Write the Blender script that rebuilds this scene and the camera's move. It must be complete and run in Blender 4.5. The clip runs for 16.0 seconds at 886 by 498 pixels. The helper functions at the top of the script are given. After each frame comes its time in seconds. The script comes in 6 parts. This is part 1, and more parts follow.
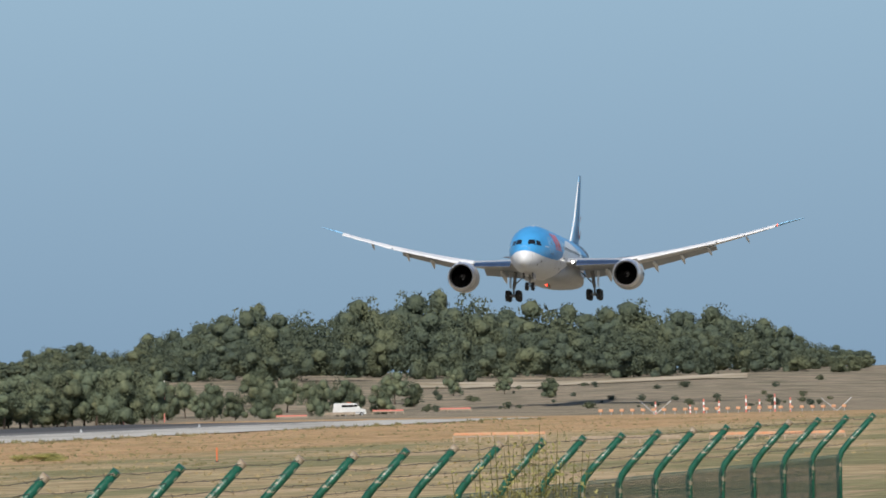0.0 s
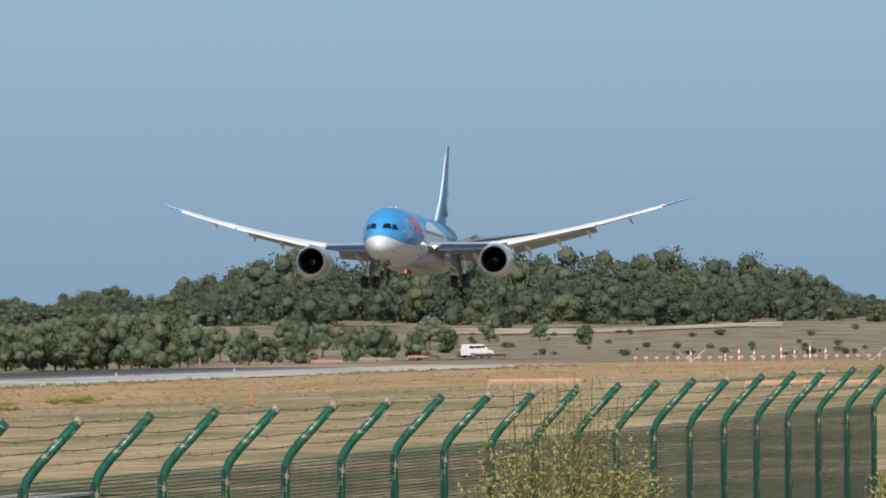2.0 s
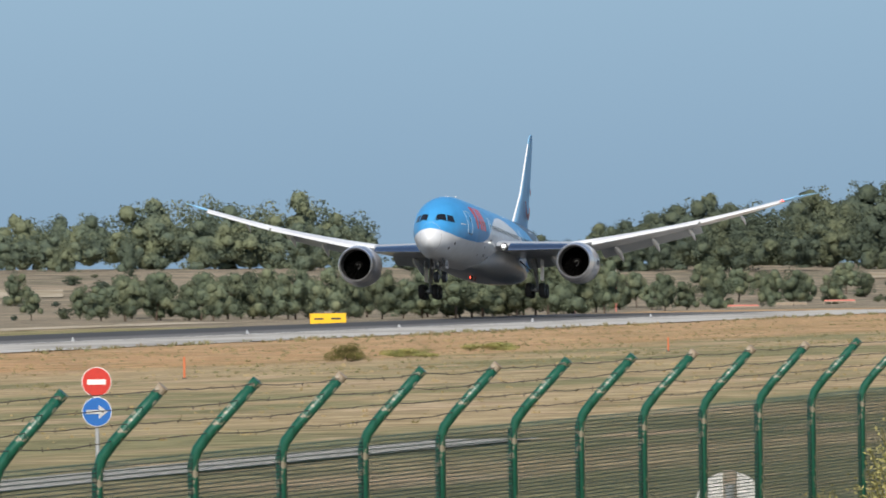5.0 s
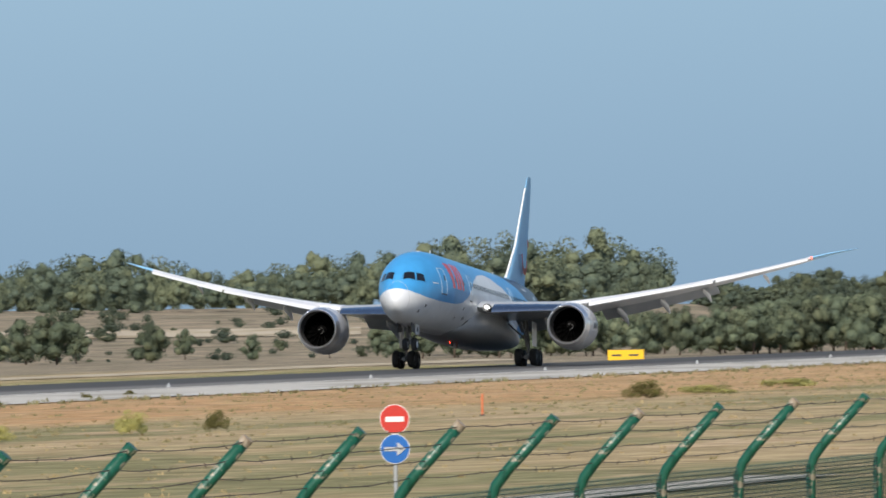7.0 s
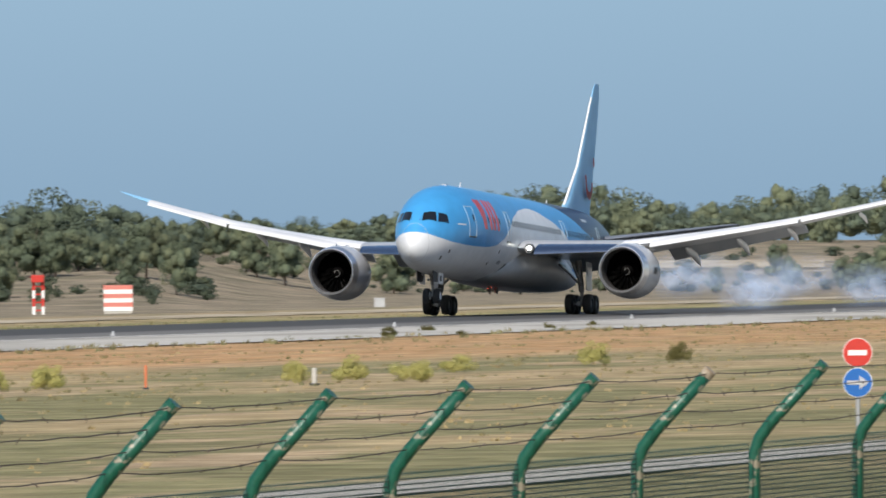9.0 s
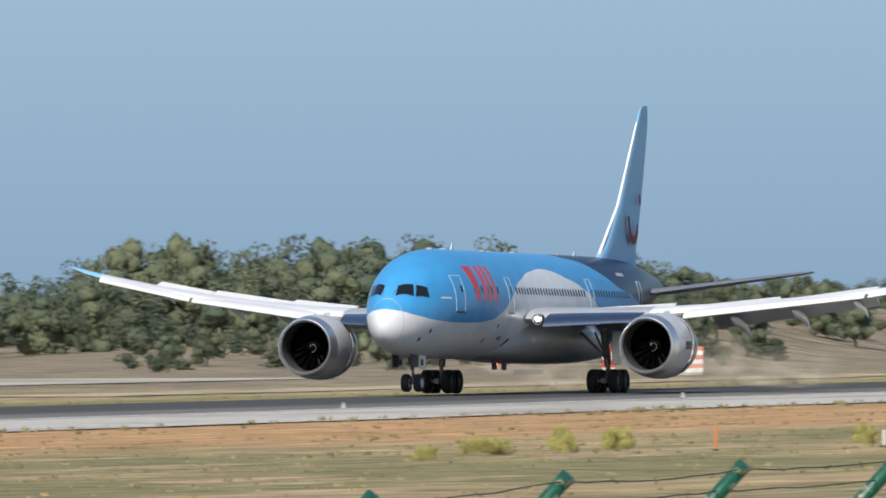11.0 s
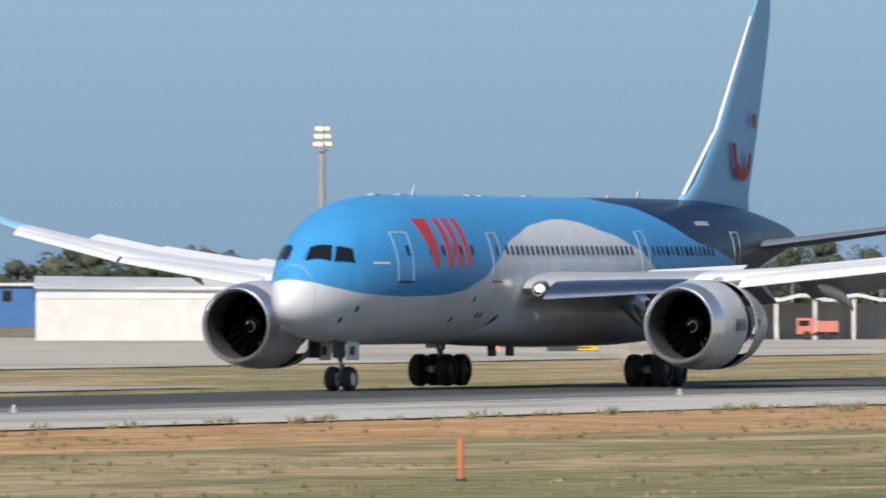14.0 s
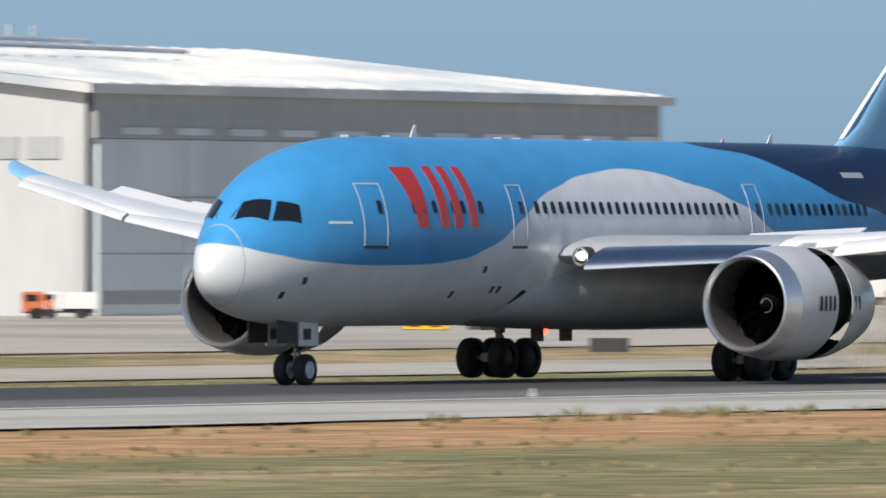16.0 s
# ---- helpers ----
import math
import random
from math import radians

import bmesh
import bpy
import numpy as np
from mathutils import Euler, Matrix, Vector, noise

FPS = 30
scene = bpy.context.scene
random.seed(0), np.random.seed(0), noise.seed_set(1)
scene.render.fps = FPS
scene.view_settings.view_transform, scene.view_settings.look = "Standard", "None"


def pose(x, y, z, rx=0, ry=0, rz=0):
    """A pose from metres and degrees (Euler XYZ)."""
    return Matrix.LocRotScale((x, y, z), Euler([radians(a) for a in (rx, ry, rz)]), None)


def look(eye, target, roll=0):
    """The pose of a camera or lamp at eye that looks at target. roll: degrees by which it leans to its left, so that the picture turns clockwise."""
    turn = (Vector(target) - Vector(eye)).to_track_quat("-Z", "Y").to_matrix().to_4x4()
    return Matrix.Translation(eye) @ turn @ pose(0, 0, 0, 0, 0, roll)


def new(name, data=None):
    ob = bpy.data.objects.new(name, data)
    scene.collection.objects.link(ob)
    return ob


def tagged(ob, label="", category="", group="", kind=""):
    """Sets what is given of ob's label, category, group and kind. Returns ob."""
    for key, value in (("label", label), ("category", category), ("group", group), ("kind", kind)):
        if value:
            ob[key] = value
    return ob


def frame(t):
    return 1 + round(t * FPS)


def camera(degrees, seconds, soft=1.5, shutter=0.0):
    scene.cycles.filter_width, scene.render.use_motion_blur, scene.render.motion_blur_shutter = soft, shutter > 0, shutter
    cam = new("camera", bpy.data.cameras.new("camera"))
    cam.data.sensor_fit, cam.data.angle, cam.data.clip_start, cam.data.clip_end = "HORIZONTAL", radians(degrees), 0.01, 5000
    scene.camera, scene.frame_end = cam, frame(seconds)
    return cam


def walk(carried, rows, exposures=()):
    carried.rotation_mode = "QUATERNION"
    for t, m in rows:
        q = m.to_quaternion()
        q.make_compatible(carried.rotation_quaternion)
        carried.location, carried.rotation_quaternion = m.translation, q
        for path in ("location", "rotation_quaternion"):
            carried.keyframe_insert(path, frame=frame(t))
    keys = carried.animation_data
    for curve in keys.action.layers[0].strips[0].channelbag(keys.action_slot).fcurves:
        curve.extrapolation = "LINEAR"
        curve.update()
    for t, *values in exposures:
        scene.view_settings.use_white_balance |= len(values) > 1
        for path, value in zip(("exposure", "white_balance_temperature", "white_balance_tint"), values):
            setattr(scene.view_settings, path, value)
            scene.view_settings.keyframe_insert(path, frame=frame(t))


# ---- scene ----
# ---------------------------------------------------------------- camera
EYE = (0.0, 0.0, 4.6)
TRACK_Y = 187.46          # the runway's middle line
CAM = camera(4.6, 16.0, soft=1.7, shutter=0.35)


def aim(az, el, roll):
    a, e = radians(az), radians(el)
    d = (math.cos(a) * math.cos(e), math.sin(a) * math.cos(e), math.sin(e))
    return look(EYE, (EYE[0] + 100 * d[0], EYE[1] + 100 * d[1], EYE[2] + 100 * d[2]), roll)


PATH = [
    (0.0, 8.669, 0.633, -1.016),
    (0.5, 8.750, 0.614, -0.680),
    (1.0, 8.824, 0.462, -0.527),
    (1.5, 8.920, 0.400, -0.465),
    (2.0, 8.861, 0.355, -0.549),
    (2.5, 8.991, 0.255, -0.677),
    (3.0, 9.784, 0.367, -0.778),
    (3.5, 10.246, 0.482, -0.759),
    (4.0, 10.644, 0.090, -0.675),
    (4.2, 10.689, 0.047, -0.700),
    (6.5, 12.170, 0.331, -1.125),
    (7.0, 12.566, 0.314, -1.059),
    (7.5, 13.074, 0.264, -0.991),
    (8.0, 13.584, 0.233, -0.918),
    (8.5, 14.211, 0.108, -0.642),
    (9.0, 14.982, -0.010, -0.448),
    (9.5, 15.504, 0.066, -0.435),
    (10.0, 16.556, 0.171, -0.469),
    (10.2, 16.819, 0.218, -0.444),
    (12.3, 20.483, 0.200, -0.406),
    (12.5, 20.929, 0.153, -0.467),
    (13.0, 22.048, 0.091, -0.393),
    (13.5, 23.703, 0.037, -0.266),
    (14.0, 24.554, 0.142, -0.091),
    (14.5, 25.859, 0.133, -0.260),
    (15.0, 27.732, 0.117, -0.046),
    (15.5, 29.804, -0.025, -0.240),
    (16.0, 31.796, -0.046, 0.153),
]
walk(CAM, [(t, aim(a, e, r)) for t, a, e, r in PATH], [(0, 0.0), (2.5, 0.04), (6.5, 0.14), (10.2, 0.16), (13.0, 0.1), (16, 0.05)])

# ---------------------------------------------------------------- light
SUN_AZ, SUN_EL = radians(180.5), radians(38)
world = bpy.data.worlds.new("sky")
scene.world = world
world.use_nodes = True
wn = world.node_tree.nodes
sky = wn.new("ShaderNodeTexSky")
sky.sky_type, sky.sun_disc = "NISHITA", False
sky.sun_elevation, sky.sun_rotation = SUN_EL, math.pi / 2 - SUN_AZ
sky.altitude, sky.air_density, sky.dust_density, sky.ozone_density = 0, 1.0, 0.6, 3.0
world.node_tree.links.new(sky.outputs[0], wn["Background"].inputs[0])
wn["Background"].inputs[1].default_value = 0.09
sun = new("sun", bpy.data.lights.new("sun", "SUN"))
sun.data.energy, sun.data.angle, sun.data.color = 4.6, radians(0.6), (1.0, 0.93, 0.83)
sun.matrix_world = look((-100 * math.cos(SUN_EL) * -math.cos(SUN_AZ), 100 * math.cos(SUN_EL) * math.sin(SUN_AZ), 100 * math.sin(SUN_EL)), (0, 0, 0))
scene.view_settings.exposure = 0.0


# ---------------------------------------------------------------- helpers of this scene
def link_nodes(m):
    return m.node_tree.nodes, m.node_tree.links


def mat(name, c1, c2=None, rough=0.6, metal=0.0, scale=4.0, bump=0.0, coat=0.0, c3=None, scale3=0.3, stretch=(1, 1, 1), random=0.0, spread3=(0.48, 0.62)):
    """Principled material with colour that varies at two sizes, and fine relief."""
    m = bpy.data.materials.new(name)
    m.use_nodes = True
    N, K = link_nodes(m)
    b = N["Principled BSDF"]
    b.inputs["Roughness"].default_value, b.inputs["Metallic"].default_value = rough, metal
    b.inputs["Coat Weight"].default_value = coat
    b.inputs["Base Color"].default_value = (*c1, 1)
    if c2 is None and bump == 0:
        return m
    tc, mp = N.new("ShaderNodeTexCoord"), N.new("ShaderNodeMapping")
    mp.inputs["Scale"].default_value = stretch
    K.new(tc.outputs["Object"], mp.inputs[0])
    n = N.new("ShaderNodeTexNoise")
    n.inputs["Scale"].default_value, n.inputs["Detail"].default_value, n.inputs["Roughness"].default_value = scale, 6, 0.65
    K.new(mp.outputs[0], n.inputs[0])
    out = None
    if c2 is not None:
        r = N.new("ShaderNodeValToRGB")
        r.color_ramp.elements[0].position, r.color_ramp.elements[1].position = 0.35, 0.65
        r.color_ramp.elements[0].color, r.color_ramp.elements[1].color = (*c1, 1), (*c2, 1)
        K.new(n.outputs["Fac"], r.inputs[0])
        out = r.outputs[0]
        if c3 is not None:
            n3 = N.new("ShaderNodeTexNoise")
            n3.inputs["Scale"].default_value, n3.inputs["Detail"].default_value = scale3, 5
            K.new(mp.outputs[0], n3.inputs[0])
            r3 = N.new("ShaderNodeValToRGB")
            r3.color_ramp.elements[0].position, r3.color_ramp.elements[1].position = spread3
            K.new(n3.outputs["Fac"], r3.inputs[0])
            mx = N.new("ShaderNodeMix")
            mx.data_type = "RGBA"
            K.new(r3.outputs[0], mx.inputs[0])
            K.new(out, mx.inputs[6])
            mx.inputs[7].default_value = (*c3, 1)
            out = mx.outputs[2]
        if random:
            oi, hv = N.new("ShaderNodeObjectInfo"), N.new("ShaderNodeHueSaturation")
            mr = N.new("ShaderNodeMapRange")
            mr.inputs[3].default_value, mr.inputs[4].default_value = 1 - random, 1 + random
            K.new(oi.outputs["Random"], mr.inputs[0])
            K.new(mr.outputs[0], hv.inputs["Value"])
            K.new(out, hv.inputs["Color"])
            out = hv.outputs[0]
        K.new(out, b.inputs["Base Color"])
    if bump:
        bp = N.new("ShaderNodeBump")
        bp.inputs["Strength"].default_value, bp.inputs["Distance"].default_value = min(1, bump), 0.05
        K.new(n.outputs["Fac"], bp.inputs["Height"])
        K.new(bp.outputs[0], b.inputs["Normal"])
    return m


def glow(name, colour, power):
    m = bpy.data.materials.new(name)
    m.use_nodes = True
    b = m.node_tree.nodes["Principled BSDF"]
    b.inputs["Base Color"].default_value = (*colour, 1)
    b.inputs["Emission Color"].default_value, b.inputs["Emission Strength"].default_value = (*colour, 1), power
    return m


def mesh_of(name, verts, faces, material=None, smooth=False):
    me = bpy.data.meshes.new(name)
    me.from_pydata([tuple(v) for v in verts], [], [tuple(f) for f in faces])
    if material:
        me.materials.append(material)
    if smooth:
        me.shade_smooth()
    me.update()
    return me


def put(name, me, parent=None, m=None, label=""):
    ob = new(name, me)
    if parent is not None:
        ob.parent = parent
    if m is not None:
        ob.matrix_basis = m
    if label:
        ob["label"] = label
    return ob


def part(name, bm, material, parent, label="", smooth=False, m=None):
    me = bpy.data.meshes.new(name)
    bm.normal_update()
    bm.to_mesh(me)
    bm.free()
    me.materials.append(material)
    if smooth:
        me.shade_smooth()
        me.set_sharp_from_angle(angle=radians(42))
    return put(name, me, parent, m, label)


def empty(name, m, label, category, group="", kind=""):
    ob = new(name)
    ob.empty_display_size = 0.2
    ob.matrix_basis = m
    return tagged(ob, label, category, group, kind)


def add_box(bm, x0, x1, y0, y1, z0, z1, bevel=0.0):
    vs = [bm.verts.new((x, y, z)) for x in (x0, x1) for y in (y0, y1) for z in (z0, z1)]
    fs = [bm.faces.new([vs[i] for i in f]) for f in ((0, 1, 3, 2), (4, 6, 7, 5), (0, 4, 5, 1), (2, 3, 7, 6), (0, 2, 6, 4), (1, 5, 7, 3))]
    if bevel:
        es = list({e for f in fs for e in f.edges})
        bmesh.ops.bevel(bm, geom=es, offset=bevel, segments=2, affect="EDGES", profile=0.7)
    return bm


def box(x0, x1, y0, y1, z0, z1, bevel=0.0):
    return add_box(bmesh.new(), x0, x1, y0, y1, z0, z1, bevel)


def add_tube(bm, pts, radii, n=10, cap=True):
    """A tube through pts with a radius at each."""
    rings = []
    for i, p in enumerate(pts):
        p = Vector(p)
        d = (Vector(pts[min(i + 1, len(pts) - 1)]) - Vector(pts[max(i - 1, 0)])).normalized()
        a = d.orthogonal().normalized() if i == 0 else (rings_axis - d * rings_axis.dot(d)).normalized()
        rings_axis = a
        b = d.cross(a)
        rings.append([bm.verts.new(p + (a * math.cos(2 * math.pi * k / n) + b * math.sin(2 * math.pi * k / n)) * radii[i]) for k in range(n)])
    for r0, r1 in zip(rings, rings[1:]):
        for k in range(n):
            bm.faces.new((r0[k], r0[(k + 1) % n], r1[(k + 1) % n], r1[k]))
    if cap:
        bm.faces.new(rings[0][::-1])
        bm.faces.new(rings[-1])
    return bm


def tube(pts, radii, n=10, cap=True):
    return add_tube(bmesh.new(), pts, radii if isinstance(radii, (list, tuple)) else [radii] * len(pts), n, cap)


def loft(rings, closed_ends=True):
    """A skin over rings of equal length."""
    bm = bmesh.new()
    rs = [[bm.verts.new(p) for p in r] for r in rings]
    n = len(rs[0])
    for a, b in zip(rs, rs[1:]):
        for k in range(n):
            bm.faces.new((a[k], a[(k + 1) % n], b[(k + 1) % n], b[k]))
    if closed_ends:
        bm.faces.new(rs[0][::-1])
        bm.faces.new(rs[-1])
    bmesh.ops.recalc_face_normals(bm, faces=bm.faces)
    return bm


def lathe(profile, n=40, axis="x"):
    """A turned body about the x axis from (x, radius) pairs; the last point closes on the first if they agree."""
    return loft([[(x, r * math.cos(2 * math.pi * k / n), r * math.sin(2 * math.pi * k / n)) for k in range(n)] for x, r in profile], closed_ends=False)


def interp(x, pts):
    return float(np.interp(x, [p[0] for p in pts], [p[1] for p in pts]))


def polar(az, d, z=0.0):
    return (d * math.cos(radians(az)), d * math.sin(radians(az)), z)


# ---------------------------------------------------------------- materials
M_GREEN = mat("green_painted_steel", (0.004, 0.068, 0.042), (0.008, 0.095, 0.058), 0.4, 0, 30, 0.1, c3=(0.26, 0.23, 0.17), scale3=16, spread3=(0.60, 0.66))
M_BARE = mat("rusty_cream_steel", (0.38, 0.34, 0.27), (0.22, 0.14, 0.08), 0.6, 0, 25, 0.1)
M_WIRE = mat("rusted_wire", (0.09, 0.06, 0.045), (0.16, 0.13, 0.11), 0.6, 0.3, 60)
M_MESH = mat("green_mesh_wire", (0.03, 0.075, 0.06), (0.05, 0.1, 0.08), 0.5, 0, 20)
M_SHOULDER = mat("pale_concrete_shoulder", (0.43, 0.41, 0.37), (0.54, 0.52, 0.475), 0.9, 0, 1.5, 0.2, c3=(0.34, 0.32, 0.28), scale3=0.12, stretch=(0.3, 1, 1))
M_PAINT = mat("worn_white_line", (0.75, 0.74, 0.7), (0.55, 0.53, 0.5), 0.7, 0, 3)
M_ROAD = mat("service_road_concrete", (0.40, 0.38, 0.34), (0.48, 0.46, 0.41), 0.9, 0, 1.2, 0.2)
M_TRACK = mat("pale_dirt", (0.42, 0.35, 0.25), (0.5, 0.43, 0.32), 0.95, 0, 0.5, 0.2, c3=(0.3, 0.24, 0.15), scale3=0.08)
M_APRON = mat("apron_concrete", (0.42, 0.38, 0.32), (0.5, 0.46, 0.4), 0.9, 0, 0.4, 0.1, c3=(0.33, 0.3, 0.26), scale3=0.03)
M_BARK = mat("pine_bark", (0.07, 0.05, 0.035), (0.12, 0.09, 0.07), 0.9, 0, 3, 0.3)
M_PINE = mat("pine_needles", (0.068, 0.092, 0.074), (0.115, 0.142, 0.095), 0.95, 0, 0.9, 0, c3=(0.145, 0.165, 0.10), scale3=0.16, random=0.2)
M_YOUNG = mat("young_pine_needles", (0.07, 0.092, 0.068), (0.12, 0.145, 0.09), 0.95, 0, 6.0, 0, c3=(0.155, 0.168, 0.098), scale3=1.2, random=0.22)
M_SCRUB = mat("dry_scrub_leaves", (0.09, 0.085, 0.03), (0.17, 0.15, 0.05), 0.85, 0, 2.0, 0, c3=(0.12, 0.13, 0.035), scale3=0.6, random=0.2)
M_BROOM = mat("yellow_green_broom", (0.25, 0.235, 0.085), (0.36, 0.32, 0.14), 0.85, 0, 4, 0, c3=(0.17, 0.175, 0.065), scale3=1.2)
M_DRYBUSH = mat("dry_yellow_bush", (0.36, 0.34, 0.10), (0.47, 0.43, 0.15), 0.85, 0, 4, 0, c3=(0.25, 0.265, 0.075), scale3=1.2)
M_WHITE = mat("white_paint", (0.78, 0.78, 0.76), (0.7, 0.7, 0.68), 0.5, 0, 1.5)
# pale red; on the striped cabin it stands for shimmering hot air
M_PALERED = mat("pale_red_paint", (0.6, 0.17, 0.13), (0.55, 0.21, 0.17), 0.7, 0, 2)
M_RED = mat("signal_red_paint", (0.52, 0.028, 0.016), (0.44, 0.025, 0.016), 0.5, 0, 6)
M_BLUE = mat("traffic_blue_paint", (0.008, 0.115, 0.40), (0.007, 0.10, 0.36), 0.45, 0, 6)
M_YELLOW = mat("sign_yellow_paint", (0.85, 0.5, 0.01), (0.75, 0.44, 0.01), 0.5, 0, 6)
M_ORANGE = mat("orange_plastic", (0.58, 0.15, 0.05), (0.5, 0.15, 0.06), 0.6, 0, 8)
M_FADED = mat("faded_orange_paint", (0.55, 0.24, 0.12), (0.5, 0.32, 0.2), 0.7, 0, 3)
M_DARK = mat("dark_grey_paint", (0.035, 0.036, 0.04), (0.05, 0.05, 0.052), 0.5, 0, 8)
M_GALV = mat("galvanised_steel", (0.42, 0.43, 0.44), (0.5, 0.51, 0.52), 0.45, 0.6, 10)
M_GLASS = mat("dark_window_glass", (0.012, 0.014, 0.018), None, 0.08, 0, coat=0.3)
M_RUBBER = mat("tyre_rubber", (0.018, 0.018, 0.018), (0.03, 0.03, 0.03), 0.75, 0, 12)


def runway_material():
    """Weathered grey asphalt, darkened by tyre rubber along the middle."""
    m = mat("runway_asphalt", (0.135, 0.13, 0.122), (0.18, 0.174, 0.163), 0.9, 0, 0.8, 0.2, c3=(0.115, 0.11, 0.105), scale3=0.05, stretch=(0.2, 1, 1))
    N, K = link_nodes(m)
    b = N["Principled BSDF"]
    worn = b.inputs["Base Color"].links[0].from_socket
    tc, mp, ns, sep, ab, ad, rg, mx = (N.new("ShaderNode" + k) for k in ("TexCoord", "Mapping", "TexNoise", "SeparateXYZ", "Math", "Math", "MapRange", "Mix"))
    mp.inputs["Scale"].default_value = (0.012, 0.5, 1)
    K.new(tc.outputs["Object"], mp.inputs[0])
    K.new(mp.outputs[0], ns.inputs[0])
    ns.inputs["Scale"].default_value, ns.inputs["Detail"].default_value = 1.0, 5
    K.new(tc.outputs["Object"], sep.inputs[0])
    K.new(sep.outputs[1], ab.inputs[0])
    ab.operation, ab.inputs[1].default_value = "SUBTRACT", 187.5
    sq = N.new("ShaderNodeMath")
    sq.operation = "ABSOLUTE"
    K.new(ab.outputs[0], sq.inputs[0])
    ad.operation, ad.inputs[1].default_value = "MULTIPLY_ADD", 7.0
    K.new(ns.outputs["Fac"], ad.inputs[0])
    K.new(sq.outputs[0], ad.inputs[2])
    K.new(ad.outputs[0], rg.inputs[0])
    rg.inputs[1].default_value, rg.inputs[2].default_value, rg.inputs[3].default_value, rg.inputs[4].default_value = 14.0, 17.5, 0.93, 0
    mx.data_type = "RGBA"
    K.new(rg.outputs[0], mx.inputs[0])
    K.new(worn, mx.inputs[6])
    mx.inputs[7].default_value = (0.042, 0.041, 0.04, 1)
    K.new(mx.outputs[2], b.inputs["Base Color"])
    return m


M_ASPHALT = runway_material()


def ground_material():
    """Dry field: straw grass, green tufts, bare ochre soil beside the pavement."""
    m = bpy.data.materials.new("dry_airfield_grass")
    m.use_nodes = True
    N, K = link_nodes(m)
    b = N["Principled BSDF"]
    b.inputs["Roughness"].default_value = 1.0
    b.inputs["Specular IOR Level"].default_value = 0.1
    tc = N.new("ShaderNodeTexCoord")

    def noise_at(scale, sx, sy, detail=5):
        mp = N.new("ShaderNodeMapping")
        mp.inputs["Scale"].default_value = (sx, sy, 1)
        K.new(tc.outputs["Object"], mp.inputs[0])
        n = N.new("ShaderNodeTexNoise")
        n.inputs["Scale"].default_value, n.inputs["Detail"].default_value, n.inputs["Roughness"].default_value = scale, detail, 0.6
        K.new(mp.outputs[0], n.inputs[0])
        return n.outputs["Fac"]

    def ramp(fac, stops):
        r = N.new("ShaderNodeValToRGB")
        while len(r.color_ramp.elements) < len(stops):
            r.color_ramp.elements.new(0.5)
        for e, (p, c) in zip(r.color_ramp.elements, stops):
            e.position, e.color = p, (*c, 1)
        K.new(fac, r.inputs[0])
        return r.outputs[0]

    def mix(fac, a, c):
        x = N.new("ShaderNodeMix")
        x.data_type = "RGBA"
        K.new(fac, x.inputs[0])
        K.new(a, x.inputs[6])
        K.new(c, x.inputs[7])
        return x.outputs[2]

    def maths(op, a, c):
        x = N.new("ShaderNodeMath")
        x.operation = op
        for k, v in enumerate((a, c)):
            if isinstance(v, (int, float)):
                x.inputs[k].default_value = v
            else:
                K.new(v, x.inputs[k])
        return x.outputs[0]

    sep = N.new("ShaderNodeSeparateXYZ")
    K.new(tc.outputs["Object"], sep.inputs[0])
    X, Y = sep.outputs[0], sep.outputs[1]
    straw = ramp(noise_at(0.5, 0.5, 1), [(0.3, (0.27, 0.205, 0.11)), (0.5, (0.40, 0.31, 0.18)), (0.68, (0.52, 0.41, 0.245))])
    green = ramp(noise_at(0.9, 0.5, 1), [(0.3, (0.175, 0.168, 0.085)), (0.7, (0.30, 0.27, 0.145))])
    soil = ramp(noise_at(0.7, 0.2, 1), [(0.3, (0.33, 0.19, 0.095)), (0.5, (0.52, 0.30, 0.15)), (0.75, (0.66, 0.43, 0.25))])
    scrub = ramp(noise_at(0.12, 1, 1, 8), [(0.3, (0.14, 0.135, 0.09)), (0.5, (0.26, 0.22, 0.16)), (0.7, (0.36, 0.29, 0.21))])
    lush = N.new("ShaderNodeMapRange")
    lush.inputs[1].default_value, lush.inputs[2].default_value, lush.inputs[3].default_value, lush.inputs[4].default_value = 230, 420, 0.09, 0
    K.new(X, lush.inputs[0])
    patch = ramp(maths("ADD", noise_at(0.06, 0.3, 1), lush.outputs[0]), [(0.46, (0, 0, 0)), (0.58, (1, 1, 1))])
    col = mix(patch, straw, green)
    ochre = ramp(noise_at(1.1, 0.3, 1), [(0.3, (0.38, 0.27, 0.16)), (0.7, (0.52, 0.41, 0.27))])
    bare = ramp(noise_at(0.16, 0.22, 1, 7), [(0.55, (0, 0, 0)), (0.63, (1, 1, 1))])
    col = mix(bare, col, ochre)
    # bare earth along the near edge of the runway, widest where the aircraft slows down
    wob = maths("MULTIPLY", maths("SUBTRACT", noise_at(0.08, 0.25, 1), 0.5), 26.0)
    wider = N.new("ShaderNodeMapRange")
    wider.inputs[1].default_value, wider.inputs[2].default_value, wider.inputs[3].default_value, wider.inputs[4].default_value = 320, 560, 0, 20
    K.new(X, wider.inputs[0])
    edge = maths("ADD", maths("ADD", Y, wob), wider.outputs[0])
    near = N.new("ShaderNodeMapRange")
    near.inputs[1].default_value, near.inputs[2].default_value = 124, 134
    K.new(edge, near.inputs[0])
    along = N.new("ShaderNodeMapRange")
    along.inputs[1].default_value, along.inputs[2].default_value, along.inputs[3].default_value, along.inputs[4].default_value = 300, 700, 1, 0.6
    K.new(X, along.inputs[0])
